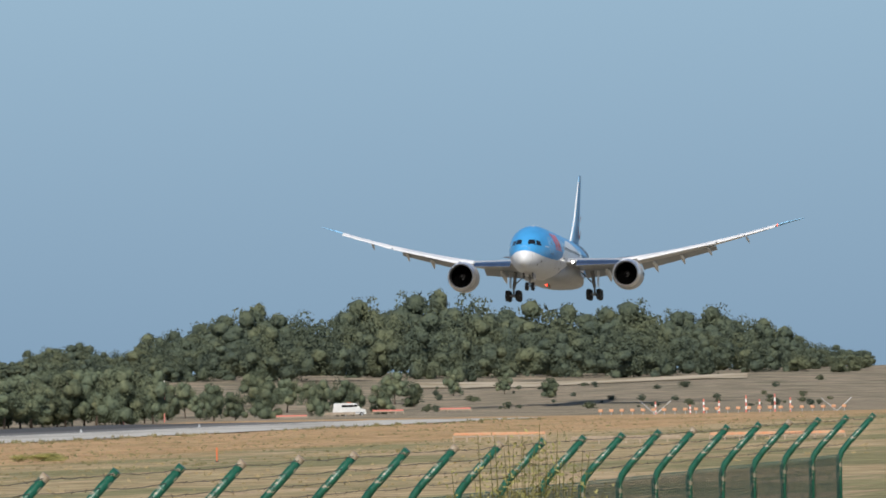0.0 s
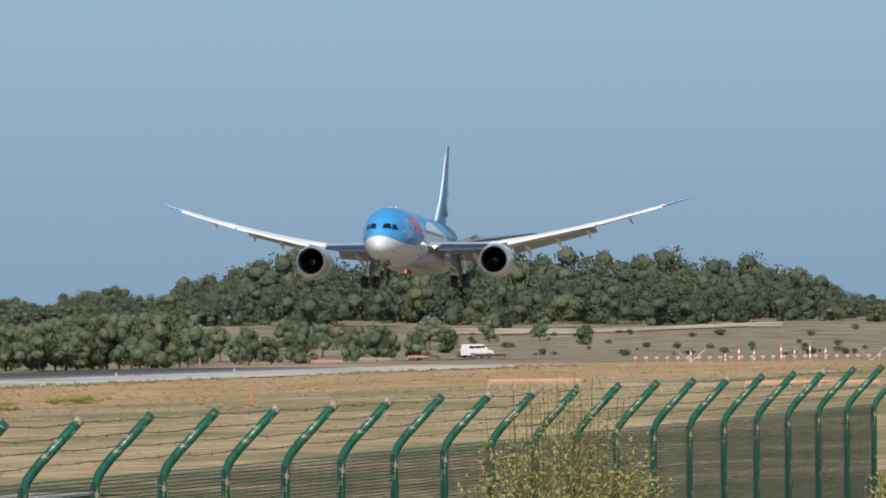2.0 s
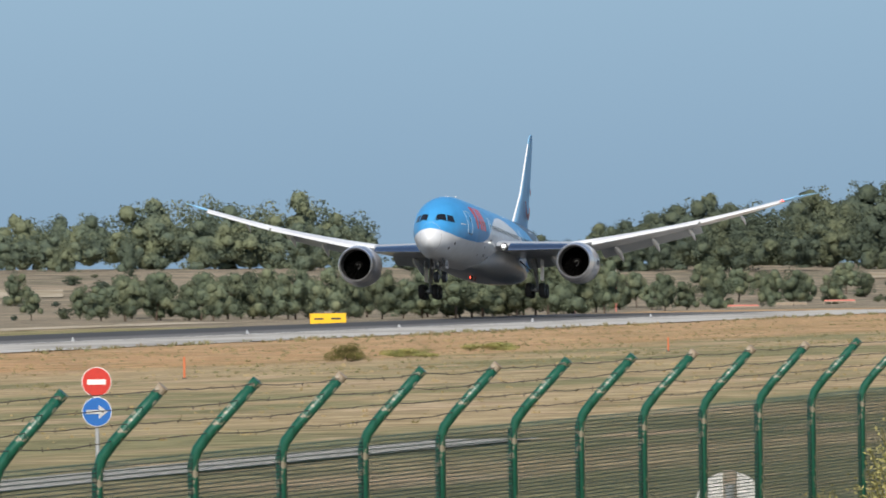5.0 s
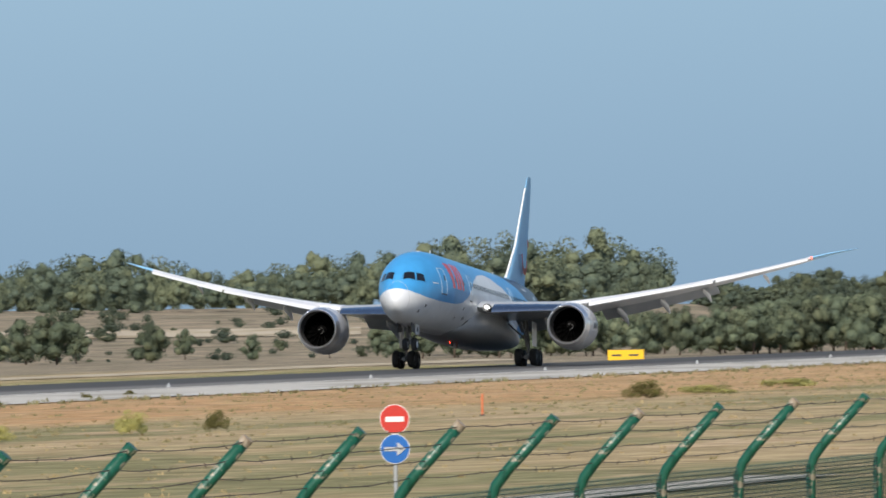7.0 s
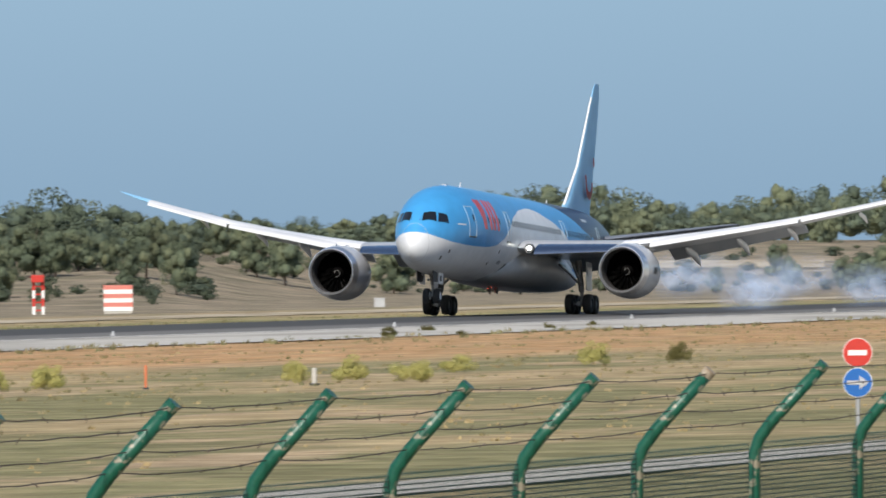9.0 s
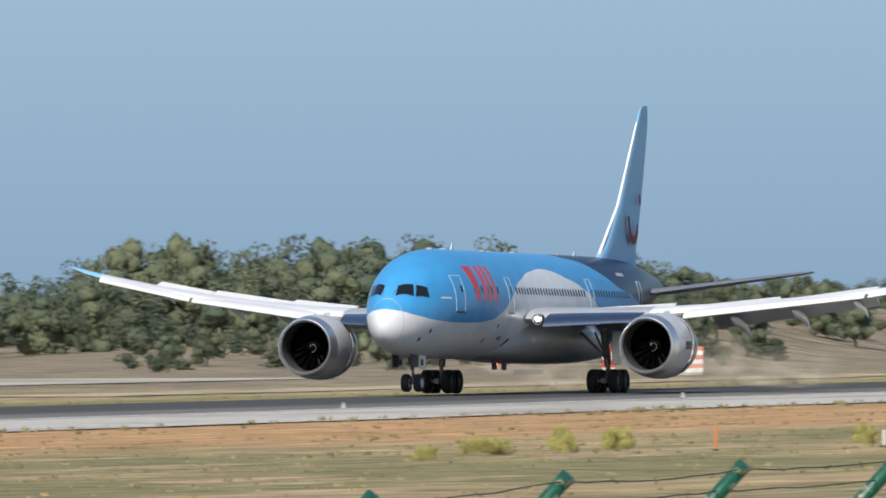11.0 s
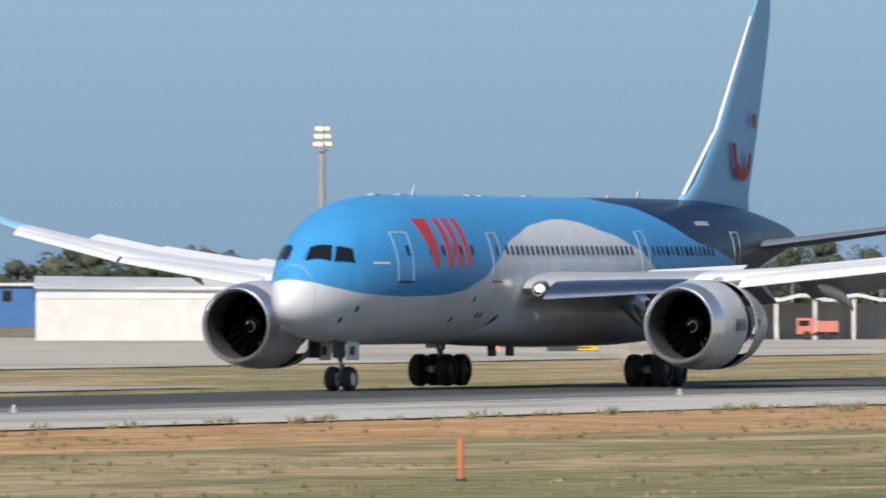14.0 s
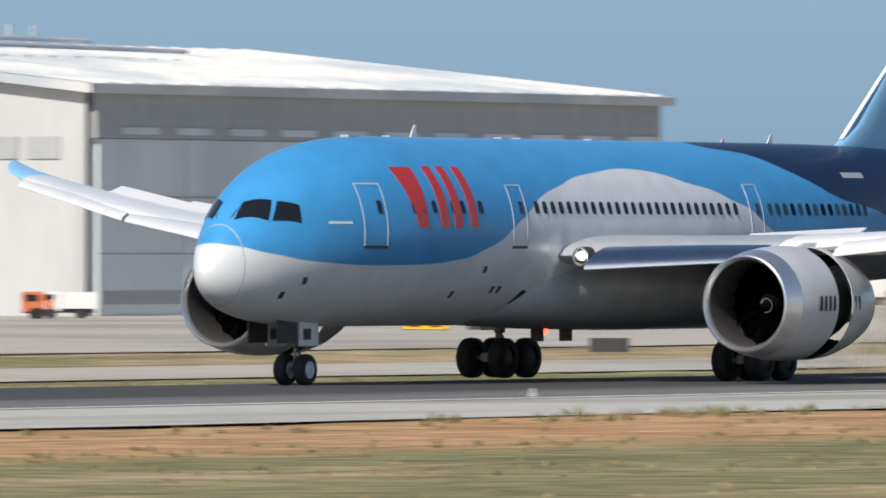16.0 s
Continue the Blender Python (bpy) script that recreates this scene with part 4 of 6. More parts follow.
    for x, h in ((-13.6, 8.3), (6.0, 8.04), (9.2, 8.2)):
        part("blade_antenna", loft([[(x, -0.03, 7.8), (x + 0.4, -0.03, 7.8), (x + 0.4, 0.03, 7.8), (x, 0.03, 7.8)], [(x + 0.3, -0.01, h), (x + 0.42, -0.01, h), (x + 0.42, 0.01, h), (x + 0.3, 0.01, h)]]), M_HULL, plane)
    for x in (-6.0, -4.2):
        part("belly_antenna", box(x, x + 0.7, -0.04, 0.04, 1.3, 1.8), M_DARK, plane)
    part("belly_beacon", lathe([(0, 0.001), (0.03, 0.12), (0.12, 0.15), (0.2, 0.1), (0.24, 0.001)], 12), M_BEACON, plane, "lit red beacon", True, Matrix.Translation((-4.9, 0.2, 1.74)) @ Matrix.Rotation(radians(90), 4, "Y"))
    # fin and tailplanes
    rings = []
    for z, le, ch, t in ((7.2, 12.2, 9.4, 0.09), (7.95, 14.1, 7.4, 0.095), (8.6, 15.3, 6.4, 0.1), (10.95, 17.95, 4.6, 0.1), (14, 20.35, 3.15, 0.1), (15.9, 21.85, 2.15, 0.1), (16.6, 22.4, 1.6, 0.09), (16.88, 22.95, 1.0, 0.08)):
        rings.append([(p[0], p[2] * 1.0, z) for p in foil(le, ch, 0, 0, t)])
    part("fin", loft(rings), M_SKYBLUE, plane, "light blue swept fin", True)
    rings = []
    for z, le, ch in ((8.1, 14.3, 0.26), (10.95, 17.91, 0.22), (14, 20.31, 0.2), (15.9, 21.81, 0.17)):
        rings.append([(p[0], p[2], z) for p in foil(le, ch, 0, 0, 0.75, n=6)])
    part("fin_leading_edge", loft(rings), M_WINGT, plane, "pale grey leading edge", True)
    for port in (-1, 1):
        def fq(name, pts, mtl):
            bm = bmesh.new()
            bm.faces.new([bm.verts.new((x, port * (0.30 - 0.016 * (z - 9)), z)) for x, z in pts])
            bmesh.ops.solidify(bm, geom=bm.faces[:], thickness=0.03)
            return part(name, bm, mtl, plane, "red painted mark")
        arc = [(19.15 + 0.75 * 1.35 * (1 - math.cos(math.pi * k / 12)), 9.9 - 1.2 * math.sin(math.pi * k / 12)) for k in range(13)]
        inner = [(19.55 + 0.75 * 0.85 * (1 - math.cos(math.pi * k / 12)), 9.95 - 0.72 * math.sin(math.pi * k / 12)) for k in range(13)]
        for k in range(12):
            fq("fin_mark", [arc[k], arc[k + 1], inner[k + 1], inner[k]], M_LOGO)
        fq("fin_mark", [arc[0], inner[0], (19.5, 10.36), (19.0, 10.36)], M_LOGO)
        fq("fin_mark", [(21.55 + 0.22 * math.cos(a), 11.35 + 0.36 * math.sin(a)) for a in [2 * math.pi * k / 16 for k in range(16)]], M_LOGO)
    for side in (-1, 1):
        rings = []
        for y, le, ch, z in ((0.6, 17.6, 5.2, 5.75), (2, 18.8, 4.6, 5.9), (9.3, 23.6, 2.0, 7.0), (9.75, 24.3, 1.2, 7.08)):
            rings.append([(p[0], p[1] * side, p[2]) for p in foil(le, ch, y, z, 0.09)])
        part("tailplane", loft(rings), M_TAIL, plane, "tailplane with underside shade in its colour", True)
    # wings: inner, middle and outer pieces, which bend in the air
    moving = []
    for side in (-1, 1):
        # paint follows the light: inner grey for underside shade, the rest whitened for sun
        wing_piece("inner_wing", [0.5, 3.2, 5, 7, 9.04], side, plane, (0, 0, 0), M_GREYP, "inner wing, grey for underside shade")
        o1 = (0, 9 * side, wing_z(9))
        mid = wing_piece("middle_wing", [8.96, 9.9, 12, 14, 16, 18, 20.03], side, plane, o1, M_WINGT, "middle wing, whitened as if sunlit")
        o2 = (0, 20 * side, wing_z(20))
        outer = wing_piece("outer_wing", [19.97, 22, 24, 26, 27.03], side, mid, o2, M_WINGT, "outer wing, whitened as if sunlit")
        outer.matrix_basis = Matrix.Translation(Vector(o2) - Vector(o1))
        tip = wing_piece("wing_tip", [26.98, 27.7, 28.4, 28.9, 29.4, 29.8, 30.2], side, outer, o2, M_SKYBLUE, "light blue raked wing tip")
        tip.matrix_basis = Matrix.Identity(4)
        moving.append((side, mid, outer, o1, o2))
        # flaps, extended down and back
        for ya, yb, par, org in ((3.4, 8.8, plane, (0, 0, 0)), (10.4, 19.4, mid, o1)):
            rings = []
            for y in (ya, yb):
                te = wing_le(y) + wing_chord(y)
                ch = wing_chord(y) * 0.24
                rings.append([(p[0] - org[0], p[1] * side - org[1], p[2] - org[2]) for p in foil(te - ch * 0.35, ch, y, wing_z(y) - 0.2, 0.13, 24)])
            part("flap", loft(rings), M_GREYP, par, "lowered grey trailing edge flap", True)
        # slats
        for ya, yb, par, org in ((10.9, 19.9, mid, o1), (20.1, 26.9, outer, o2), (4.0, 8.8, plane, (0, 0, 0))):
            rings = []
            for y in (ya, yb):
                ch = max(0.7, wing_chord(y) * 0.18)
                rings.append([(p[0] - org[0], p[1] * side - org[1], p[2] - org[2]) for p in foil(wing_le(y) - ch * 0.55, ch, y, wing_z(y) - 0.14, 0.2, -22)])
            part("slat", loft(rings), M_SLAT if par is plane else M_HULL, par, "bare metal slat" if par is plane else "white lowered slat", True)
        # flap track fairings
        for y, par, org in ((6.4, plane, (0, 0, 0)), (12.0, mid, o1), (15.3, mid, o1), (18.6, mid, o1), (23.2, outer, o2)):
            te = wing_le(y) + wing_chord(y)
            s = interp(y, [(6, 1.15), (24, 0.5)])
            pts = [(te - 2.6 * s, -0.35 * s, 0.05), (te - 1.8 * s, -0.5 * s, 0.26 * s), (te - 0.2 * s, -0.75 * s, 0.27 * s), (te + 0.9 * s, -1.15 * s, 0.17 * s), (te + 1.5 * s, -1.45 * s, 0.04)]
            bm = bmesh.new()
            add_tube(bm, [(x - org[0], y * side - org[1], wing_z(y) + dz - org[2]) for x, dz, r in pts], [p[2] for p in pts], 10)
            part("flap_track_fairing", bm, M_HULL, par, "", True)
    # spoilers, laid flat until the wheels are down
    spoilers = []
    for side, mid, outer, o1, o2 in moving:
        for ya, yb, par, org in ((4.2, 8.7, plane, (0, 0, 0)), (10.6, 14.6, mid, o1), (14.7, 19.9, mid, o1), (20.2, 23.8, outer, o2)):
            y = (ya + yb) / 2
            sweep = math.atan2(wing_le(yb) + wing_chord(yb) - wing_le(ya) - wing_chord(ya), yb - ya)
            hx = wing_le(y) + wing_chord(y) * 0.70
            w = (yb - ya) / 2 / math.cos(sweep)
            at = Matrix.Translation((hx - org[0], y * side - org[1], wing_z(y) - org[2] + wing_chord(y) * 0.045 - 0.05)) @ Matrix.Rotation(-sweep * side, 4, "Z") @ Matrix.Rotation(math.atan(0.0074 * (y - 3) + 0.022) * side, 4, "X")
            sp = part("spoiler", box(0, interp(y, [(6, 1.2), (22, 0.7)]), -w, w, -0.03, 0.03, 0.012), M_HULL, par, "white lift spoiler panel", m=at)
            spoilers.append((sp, at))
    # engines
    sleeves, blade = [], None
    for side in (-1, 1):
        ex, ey, ez = -9.35, 9.98 * side, 2.6
        eng = put("engine", None, plane, Matrix.Translation((ex, ey, ez)), "pale grey turbofan with polished intake lip")
        part("nacelle", lathe([(0.78, 1.712), (0.9, 1.733), (1.5, 1.81), (2.3, 1.845), (2.9, 1.84), (2.9, 1.62), (1.6, 1.42)], 48), M_COWL, eng, "pale grey engine cowl", True)
        part("intake_lip", lathe([(0.2, 1.385), (0.1, 1.42), (0.0, 1.50), (0.04, 1.555), (0.32, 1.612), (0.8, 1.722)], 48), M_METAL, eng, "polished metal intake lip", True)
        part("intake_duct", lathe([(0.19, 1.387), (0.35, 1.35), (0.74, 1.335), (1.2, 1.36), (1.75, 1.41), (2.1, 1.41)], 48), M_DUCT, eng, "dark intake duct", True)
        # fan
        if blade is None:
            bm = bmesh.new()
            rows_ = []
            for r, tw in ((0.42, 0.35), (0.8, 0.7), (1.15, 0.95), (1.38, 1.1)):
                rows_.append([bm.verts.new((1.75 + q * 0.27 * math.cos(tw), r, q * 0.27 * math.sin(tw))) for q in (-1, 1)])
            for r0, r1 in zip(rows_, rows_[1:]):
                bm.faces.new((r0[0], r0[1], r1[1], r1[0]))
            bmesh.ops.solidify(bm, geom=bm.faces[:], thickness=0.02)
            blade = bpy.data.meshes.new("fan_blade")
            bm.to_mesh(blade)
            bm.free()
            blade.materials.append(M_FAN)
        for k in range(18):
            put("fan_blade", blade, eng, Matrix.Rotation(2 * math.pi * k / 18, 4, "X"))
        # black disc added for the dark depth behind the blades
        part("fan_shade_disc", lathe([(2.05, 0.001), (2.06, 1.42)], 40), M_GAP, eng)
        part("spinner", lathe([(1.2, 0.001), (1.3, 0.14), (1.5, 0.3), (1.75, 0.42), (1.95, 0.45)], 28), M_FAN, eng, "dark spinner cone", True)
        swirl = [(1.24 + 0.26 * u, (0.06 + 0.24 * u) * math.cos(5 * u), (0.06 + 0.24 * u) * math.sin(5 * u)) for u in [k / 12 for k in range(13)]]
        part("spinner_mark", tube(swirl, 0.022, 6), M_GEAR, eng, "white painted swirl", True)
        sl = part("reverser_sleeve", lathe([(2.93, 1.80), (2.92, 1.838), (3.6, 1.78), (4.5, 1.58), (5.3, 1.3), (5.25, 1.22)], 48), M_COWL, eng, "pale grey thrust reverser sleeve", True)
        # liner and ring are black to carry the shade of the open gap
        part("sleeve_liner", lathe([(2.94, 1.798), (3.6, 1.70), (4.5, 1.5), (5.24, 1.22)], 48), M_GAP, sl, "sleeve liner with gap shade in black", True)
        part("blocker_ring", lathe([(2.4, 1.52), (3.8, 1.46), (5.0, 1.1)], 40), M_GAP, eng, "ring behind the sleeve, black for gap shade", True)
        part("core_nozzle", lathe([(4.4, 0.95), (5.4, 0.9), (6.5, 0.62), (6.45, 0.55)], 32), M_GEAR, eng, "dark metal core nozzle", True)
        part("exhaust_plug", lathe([(6.1, 0.45), (6.8, 0.3), (7.4, 0.02)], 24), M_GEAR, eng, "", True)
        # writing as bars, round mark
        for k in range(6):
            bm = bmesh.new()
            xa, r, holder = (1.7 + k * 0.28, 1.856, eng) if k < 4 else (3.05 + (k - 4) * 0.28, 1.84 - 0.02 * (k - 3), sl)
            for q in range(3):
                t0, t1 = radians(174 + q * 5), radians(174 + (q + 1) * 5)
                if side > 0:
                    t0, t1 = math.pi - t0, math.pi - t1
                bm.faces.new([bm.verts.new((x, r * math.cos(t), r * math.sin(t) + 0.05)) for x, t in ((xa, t0), (xa + 0.15, t0), (xa + 0.15, t1), (xa, t1))])
            bmesh.ops.solidify(bm, geom=bm.faces[:], thickness=0.012)
            part("engine_bar", bm, M_DARK, holder, "dark painted bar")
        sleeves.append(sl)
        # pylon
        rings = [[(p[0], p[2] * 0.9 + ey, z) for p in foil(x0, ch, 0, 0, 0.09, n=6)] for x0, ch, z in ((-6.9, 6.6, ez + 1.55), (-5.6, 6.4, ez + 1.95), (-4.6, 5.6, wing_z(9.9) + 0.1))]
        part("pylon", loft(rings), M_HULL, plane, "white engine pylon", True)
        # landing light in the wing root
        part("landing_light", lathe([(0, 0.001), (0.02, 0.1), (0.06, 0.13), (0.12, 0.13)], 14), M_LAMP, plane, "bright landing light", True, Matrix.Translation((-8.75, 3.5 * side, 4.1)))
        part("light_housing", lathe([(0.05, 0.26), (0.0, 0.3), (0.3, 0.33), (0.9, 0.3)], 18), M_DARK, plane, "dark glazed light housing", True, Matrix.Translation((-8.75, 3.5 * side, 4.08)))
    part("port_navigation_light", lathe([(0, 0.001), (0.03, 0.09), (0.15, 0.1), (0.3, 0.001)], 10), M_BEACON, moving[0][2], "red wing tip light", True, Matrix.Translation((wing_le(27.1), -27.1 + 20, wing_z(27.1) - wing_z(20))))

    # wheels
    def wheel(parent, at, r, w, rim=None):
        wh = part("wheel", lathe([(-w * 0.5, r * 0.55), (-w * 0.5, r * 0.85), (-w * 0.36, r * 0.97), (0, r), (w * 0.36, r * 0.97), (w * 0.5, r * 0.85), (w * 0.5, r * 0.55)], 28), M_RUBBER, parent, "black tyre", True, Matrix.Translation(at) @ Matrix.Rotation(radians(90), 4, "Z"))
        part("rim", lathe([(-w * 0.42, 0.02), (-w * 0.42, r * 0.3), (-w * 0.3, r * 0.5), (-w * 0.46, r * 0.56), (w * 0.46, r * 0.56), (w * 0.3, r * 0.5), (w * 0.42, r * 0.3), (w * 0.42, 0.02)], 20), rim or M_WINGT, wh, "metal rim", True)

    ng = put("nose_gear", None, plane, Matrix.Translation((-20.35, 0, 0)), "nose landing gear")
    part("strut", tube([(0, 0, 0.5), (0, 0, 1.2), (-0.05, 0, 1.25), (-0.12, 0, 2.3)], [0.07, 0.07, 0.12, 0.13], 14), M_GEAR, ng, "grey strut", True)
    part("axle", tube([(0, -0.5, 0.5), (0, 0.5, 0.5)], [0.07, 0.07], 10), M_GEAR, ng)
    part("drag_brace", tube([(0, 0, 1.3), (-1.0, 0, 2.1)], [0.06, 0.06], 8), M_GEAR, ng)
    part("torque_link", tube([(0, 0, 0.65), (0.3, 0, 0.95), (0, 0, 1.25)], [0.04, 0.05, 0.04], 8), M_GEAR, ng)
    for s in (-1, 1):
        wheel(ng, (0, 0.36 * s, 0.5), 0.5, 0.4)
        door = part("gear_door", box(-0.75, 0.35, 0.62 * s - 0.03, 0.62 * s + 0.03, 1.25, 2.05, 0.01), M_HULL, ng, "white gear door")
        part("door_bars", box(-0.55, -0.1, 0.62 * s - 0.04, 0.62 * s + 0.04, 1.45, 1.8), M_DARK, door, "dark painted bars")
        part("taxi_lamp", lathe([(0, 0.001), (0.02, 0.08), (0.1, 0.1), (0.2, 0.06)], 12), M_GEAR, ng, "", True, Matrix.Translation((-0.25, 0.22 * s, 1.55)))
        part("bay_door", box(-1.9, -0.8, 0.55 * s - 0.03, 0.55 * s + 0.03, 1.35, 2.1, 0.01), M_DARK, ng, "dark inner gear door")
    for side in (-1, 1):
        mg = put("main_gear", None, plane, Matrix.Translation((0, 4.93 * side, 0)), "four-wheel main landing gear")
        part("strut", tube([(0, 0, 0.68), (0, 0, 1.5), (0, -0.02 * side, 1.55), (0, -0.25 * side, 3.6)], [0.12, 0.12, 0.19, 0.22], 14), M_GEAR, mg, "grey strut", True)
        part("truck_beam", box(-0.95, 0.95, -0.14, 0.14, 0.55, 0.85, 0.05), M_GEAR, mg)
        part("side_brace", tube([(0, 0, 1.9), (0, -1.6 * side, 3.4)], [0.08, 0.08], 8), M_GEAR, mg)
        part("drag_brace", tube([(0, 0, 1.8), (-1.5, -0.3 * side, 3.4)], [0.07, 0.07], 8), M_GEAR, mg)
        part("gear_door", box(-0.5, 1.0, 0.42 * side - 0.03, 0.42 * side + 0.03, 1.6, 3.5, 0.02), M_HULL, mg, "white strut door")
        part("torque_link", tube([(0, 0, 0.8), (0.45, 0, 1.15), (0, 0, 1.6)], [0.05, 0.06, 0.05], 8), M_GEAR, mg)
        for dx in (-0.73, 0.73):
            part("axle", tube([(dx, -0.8, 0.68), (dx, 0.8, 0.68)], [0.08, 0.08], 10), M_GEAR, mg)
            for s in (-1, 1):
                wheel(mg, (dx, 0.62 * s, 0.68), 0.68, 0.52, M_DARK)
    return plane, moving, spoilers, sleeves


PLANE, WINGS, SPOILERS, SLEEVES = build_airliner()


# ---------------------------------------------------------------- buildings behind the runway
# hangar cladding toned against the light: front lightened in shade, gable darkened in sun
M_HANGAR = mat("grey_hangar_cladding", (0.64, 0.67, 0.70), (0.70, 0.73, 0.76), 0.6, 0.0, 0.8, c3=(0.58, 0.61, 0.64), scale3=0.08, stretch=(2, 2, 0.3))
M_GABLE = mat("gable_cladding_toned_for_sun", (0.46, 0.465, 0.47), (0.51, 0.515, 0.52), 0.6, 0.0, 0.8, c3=(0.42, 0.425, 0.43), scale3=0.08, stretch=(2, 2, 0.3))
M_HANGARD = mat("dark_hangar_band", (0.36, 0.37, 0.38), (0.42, 0.43, 0.44), 0.6, 0.1, 0.6, stretch=(1, 1, 0.3))
M_ROOFW = mat("white_metal_roof", (0.64, 0.64, 0.63), (0.55, 0.55, 0.55), 0.5, 0.0, 0.5, c3=(0.42, 0.46, 0.5), scale3=0.06)
M_WALLW = mat("white_rendered_wall", (0.66, 0.65, 0.62), (0.58, 0.57, 0.55), 0.8, 0, 0.7)
M_WALLB = mat("beige_rendered_wall", (0.34, 0.325, 0.305), (0.3, 0.285, 0.27), 0.8, 0, 0.7)
M_TEAL = mat("teal_aircraft_paint", (0.05, 0.33, 0.36), (0.04, 0.28, 0.31), 0.4, 0, 2)
M_FLOOD = glow("sodium_floodlight_glow", (1.0, 0.72, 0.3), 1.5)
FAR_Z = -1.0


def build_hangar():
    x0, x1, y0, y1, ye, zr = 661, 741, 440, 516, 16.56, 20.2
    ym = (y0 + y1) / 2
    hang = empty("hangar", pose(0, 0, FAR_Z), "large grey aircraft hangar with white gabled roof", "building")
    part("front_wall", box(x0, x1, y0, y0 + 0.6, 0, ye + 1 - 1.0), M_HANGAR, hang, "grey clad front in shade")
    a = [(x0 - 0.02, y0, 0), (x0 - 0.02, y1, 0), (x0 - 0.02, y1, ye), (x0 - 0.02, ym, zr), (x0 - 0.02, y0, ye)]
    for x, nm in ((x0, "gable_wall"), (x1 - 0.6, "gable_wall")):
        part(nm, loft([[(x - 0.05, p[1], p[2]) for p in a], [(x + 0.55, p[1], p[2]) for p in a]]), M_GABLE, hang, "clad gable wall, darkened to offset the sun")
    part("rear_wall", box(x0, x1, y1 - 0.6, y1, 0, ye), M_HANGAR, hang)
    for ya, za, yb, zb in ((y0 - 1.2, ye + 0.25, ym, zr + 0.5), (y1 + 1.2, ye + 0.25, ym, zr + 0.5)):
        part("roof_slope", loft([[(x, ya, za), (x, yb, zb), (x, yb, zb - 0.5), (x, ya, za - 0.7)] for x in (x0 - 1.2, x1 + 1.2)]), M_ROOFW, hang, "sunlit white metal roof")
    # seams on the roof that faces the runway
    for i in range(24):
        x = x0 + 1 + i * 3.4
        part("roof_seam", loft([[(x, y0 - 1.1, ye + 0.26), (x + 0.25, y0 - 1.1, ye + 0.26), (x + 0.25, ym, zr + 0.51), (x, ym, zr + 0.51)], [(x, y0 - 1.1, ye + 0.42), (x + 0.25, y0 - 1.1, ye + 0.42), (x + 0.25, ym, zr + 0.67), (x, ym, zr + 0.67)]]), M_ROOFW, hang)
    band = part("eave_band", box(x0 + 0.6, x1 + 0.2, y0 - 0.5, y0 - 0.01, 12.9, 16.2), M_HANGARD, hang, "darker grey band under the eave")
    for i in range(11):
        x = x0 + 4 + i * 7.1
        part("band_plate", box(x, x + 4.6, y0 - 0.62, y0 - 0.505, 13.2, 13.7), M_HANGAR, band)
    for i in range(6):
        xa = x0 + 1.2 + i * 11.5
        door = part("hangar_door", box(xa, xa + 11.3, y0 - 0.3 - 0.12 * (i % 2), y0 - 0.02, 0.1, 12.85), M_HANGAR, hang, "tall sliding grey door leaf")
        part("door_band", box(xa + 0.1, xa + 11.2, y0 - 0.44 - 0.12 * (i % 2), y0 - 0.305 - 0.12 * (i % 2), 0.9, 1.9), M_HANGARD, door)
        for z in (4.5, 8.6):
            part("door_joint", box(xa + 0.05, xa + 11.25, y0 - 0.36 - 0.12 * (i % 2), y0 - 0.305 - 0.12 * (i % 2), z, z + 0.14), M_HANGARD, door)
    tower = part("corner_pier", box(x1 - 9.5, x1 + 0.3, y0 - 0.8, y0 - 0.02, 0, 12.85), M_HANGARD, hang, "dark corner pier")
    for i in range(6):
        part("pier_rung", box(x1 - 4.5, x1 - 1.5, y0 - 0.95, y0 - 0.805, 1.2 + i * 1.9, 1.6 + i * 1.9), M_HANGAR, tower)
    part("sign_bar", box(x0 - 0.2, x0 - 0.06, y0 + 2.2, y0 + 5.0, 11.4, 13.0), M_HANGARD, hang, "grey painted bar of worn lettering")
    part("sign_bar", box(x0 - 0.2, x0 - 0.06, y0 + 5.8, y0 + 8.6, 11.4, 13.0), M_HANGARD, hang, "grey painted bar of worn lettering")
    for k in range(3):
        part("roof_pipe", tube([(x0 - 1, ym - 14 + k * 9, zr + 0.2 - (14 - k * 9) * 0.096 + 1.3), (x0 + 50, ym - 14 + k * 9, zr + 0.2 - (14 - k * 9) * 0.096 + 1.0)], 0.18, 8), M_ROOFW, hang)
    for i in range(16):
        part("roof_post", box(x0 + i * 3.3, x0 + i * 3.3 + 0.2, ym - 0.1, ym + 0.1, zr + 0.3, zr + 2.0), M_ROOFW, hang)


build_hangar()


def at_az(az, d, turn=0.0, z=FAR_Z):
    x, y, _ = polar(az, d)
    return pose(x, y, z, 0, 0, az + 90 + turn)      # local x runs to the right as seen from the eye, local y towards it reversed


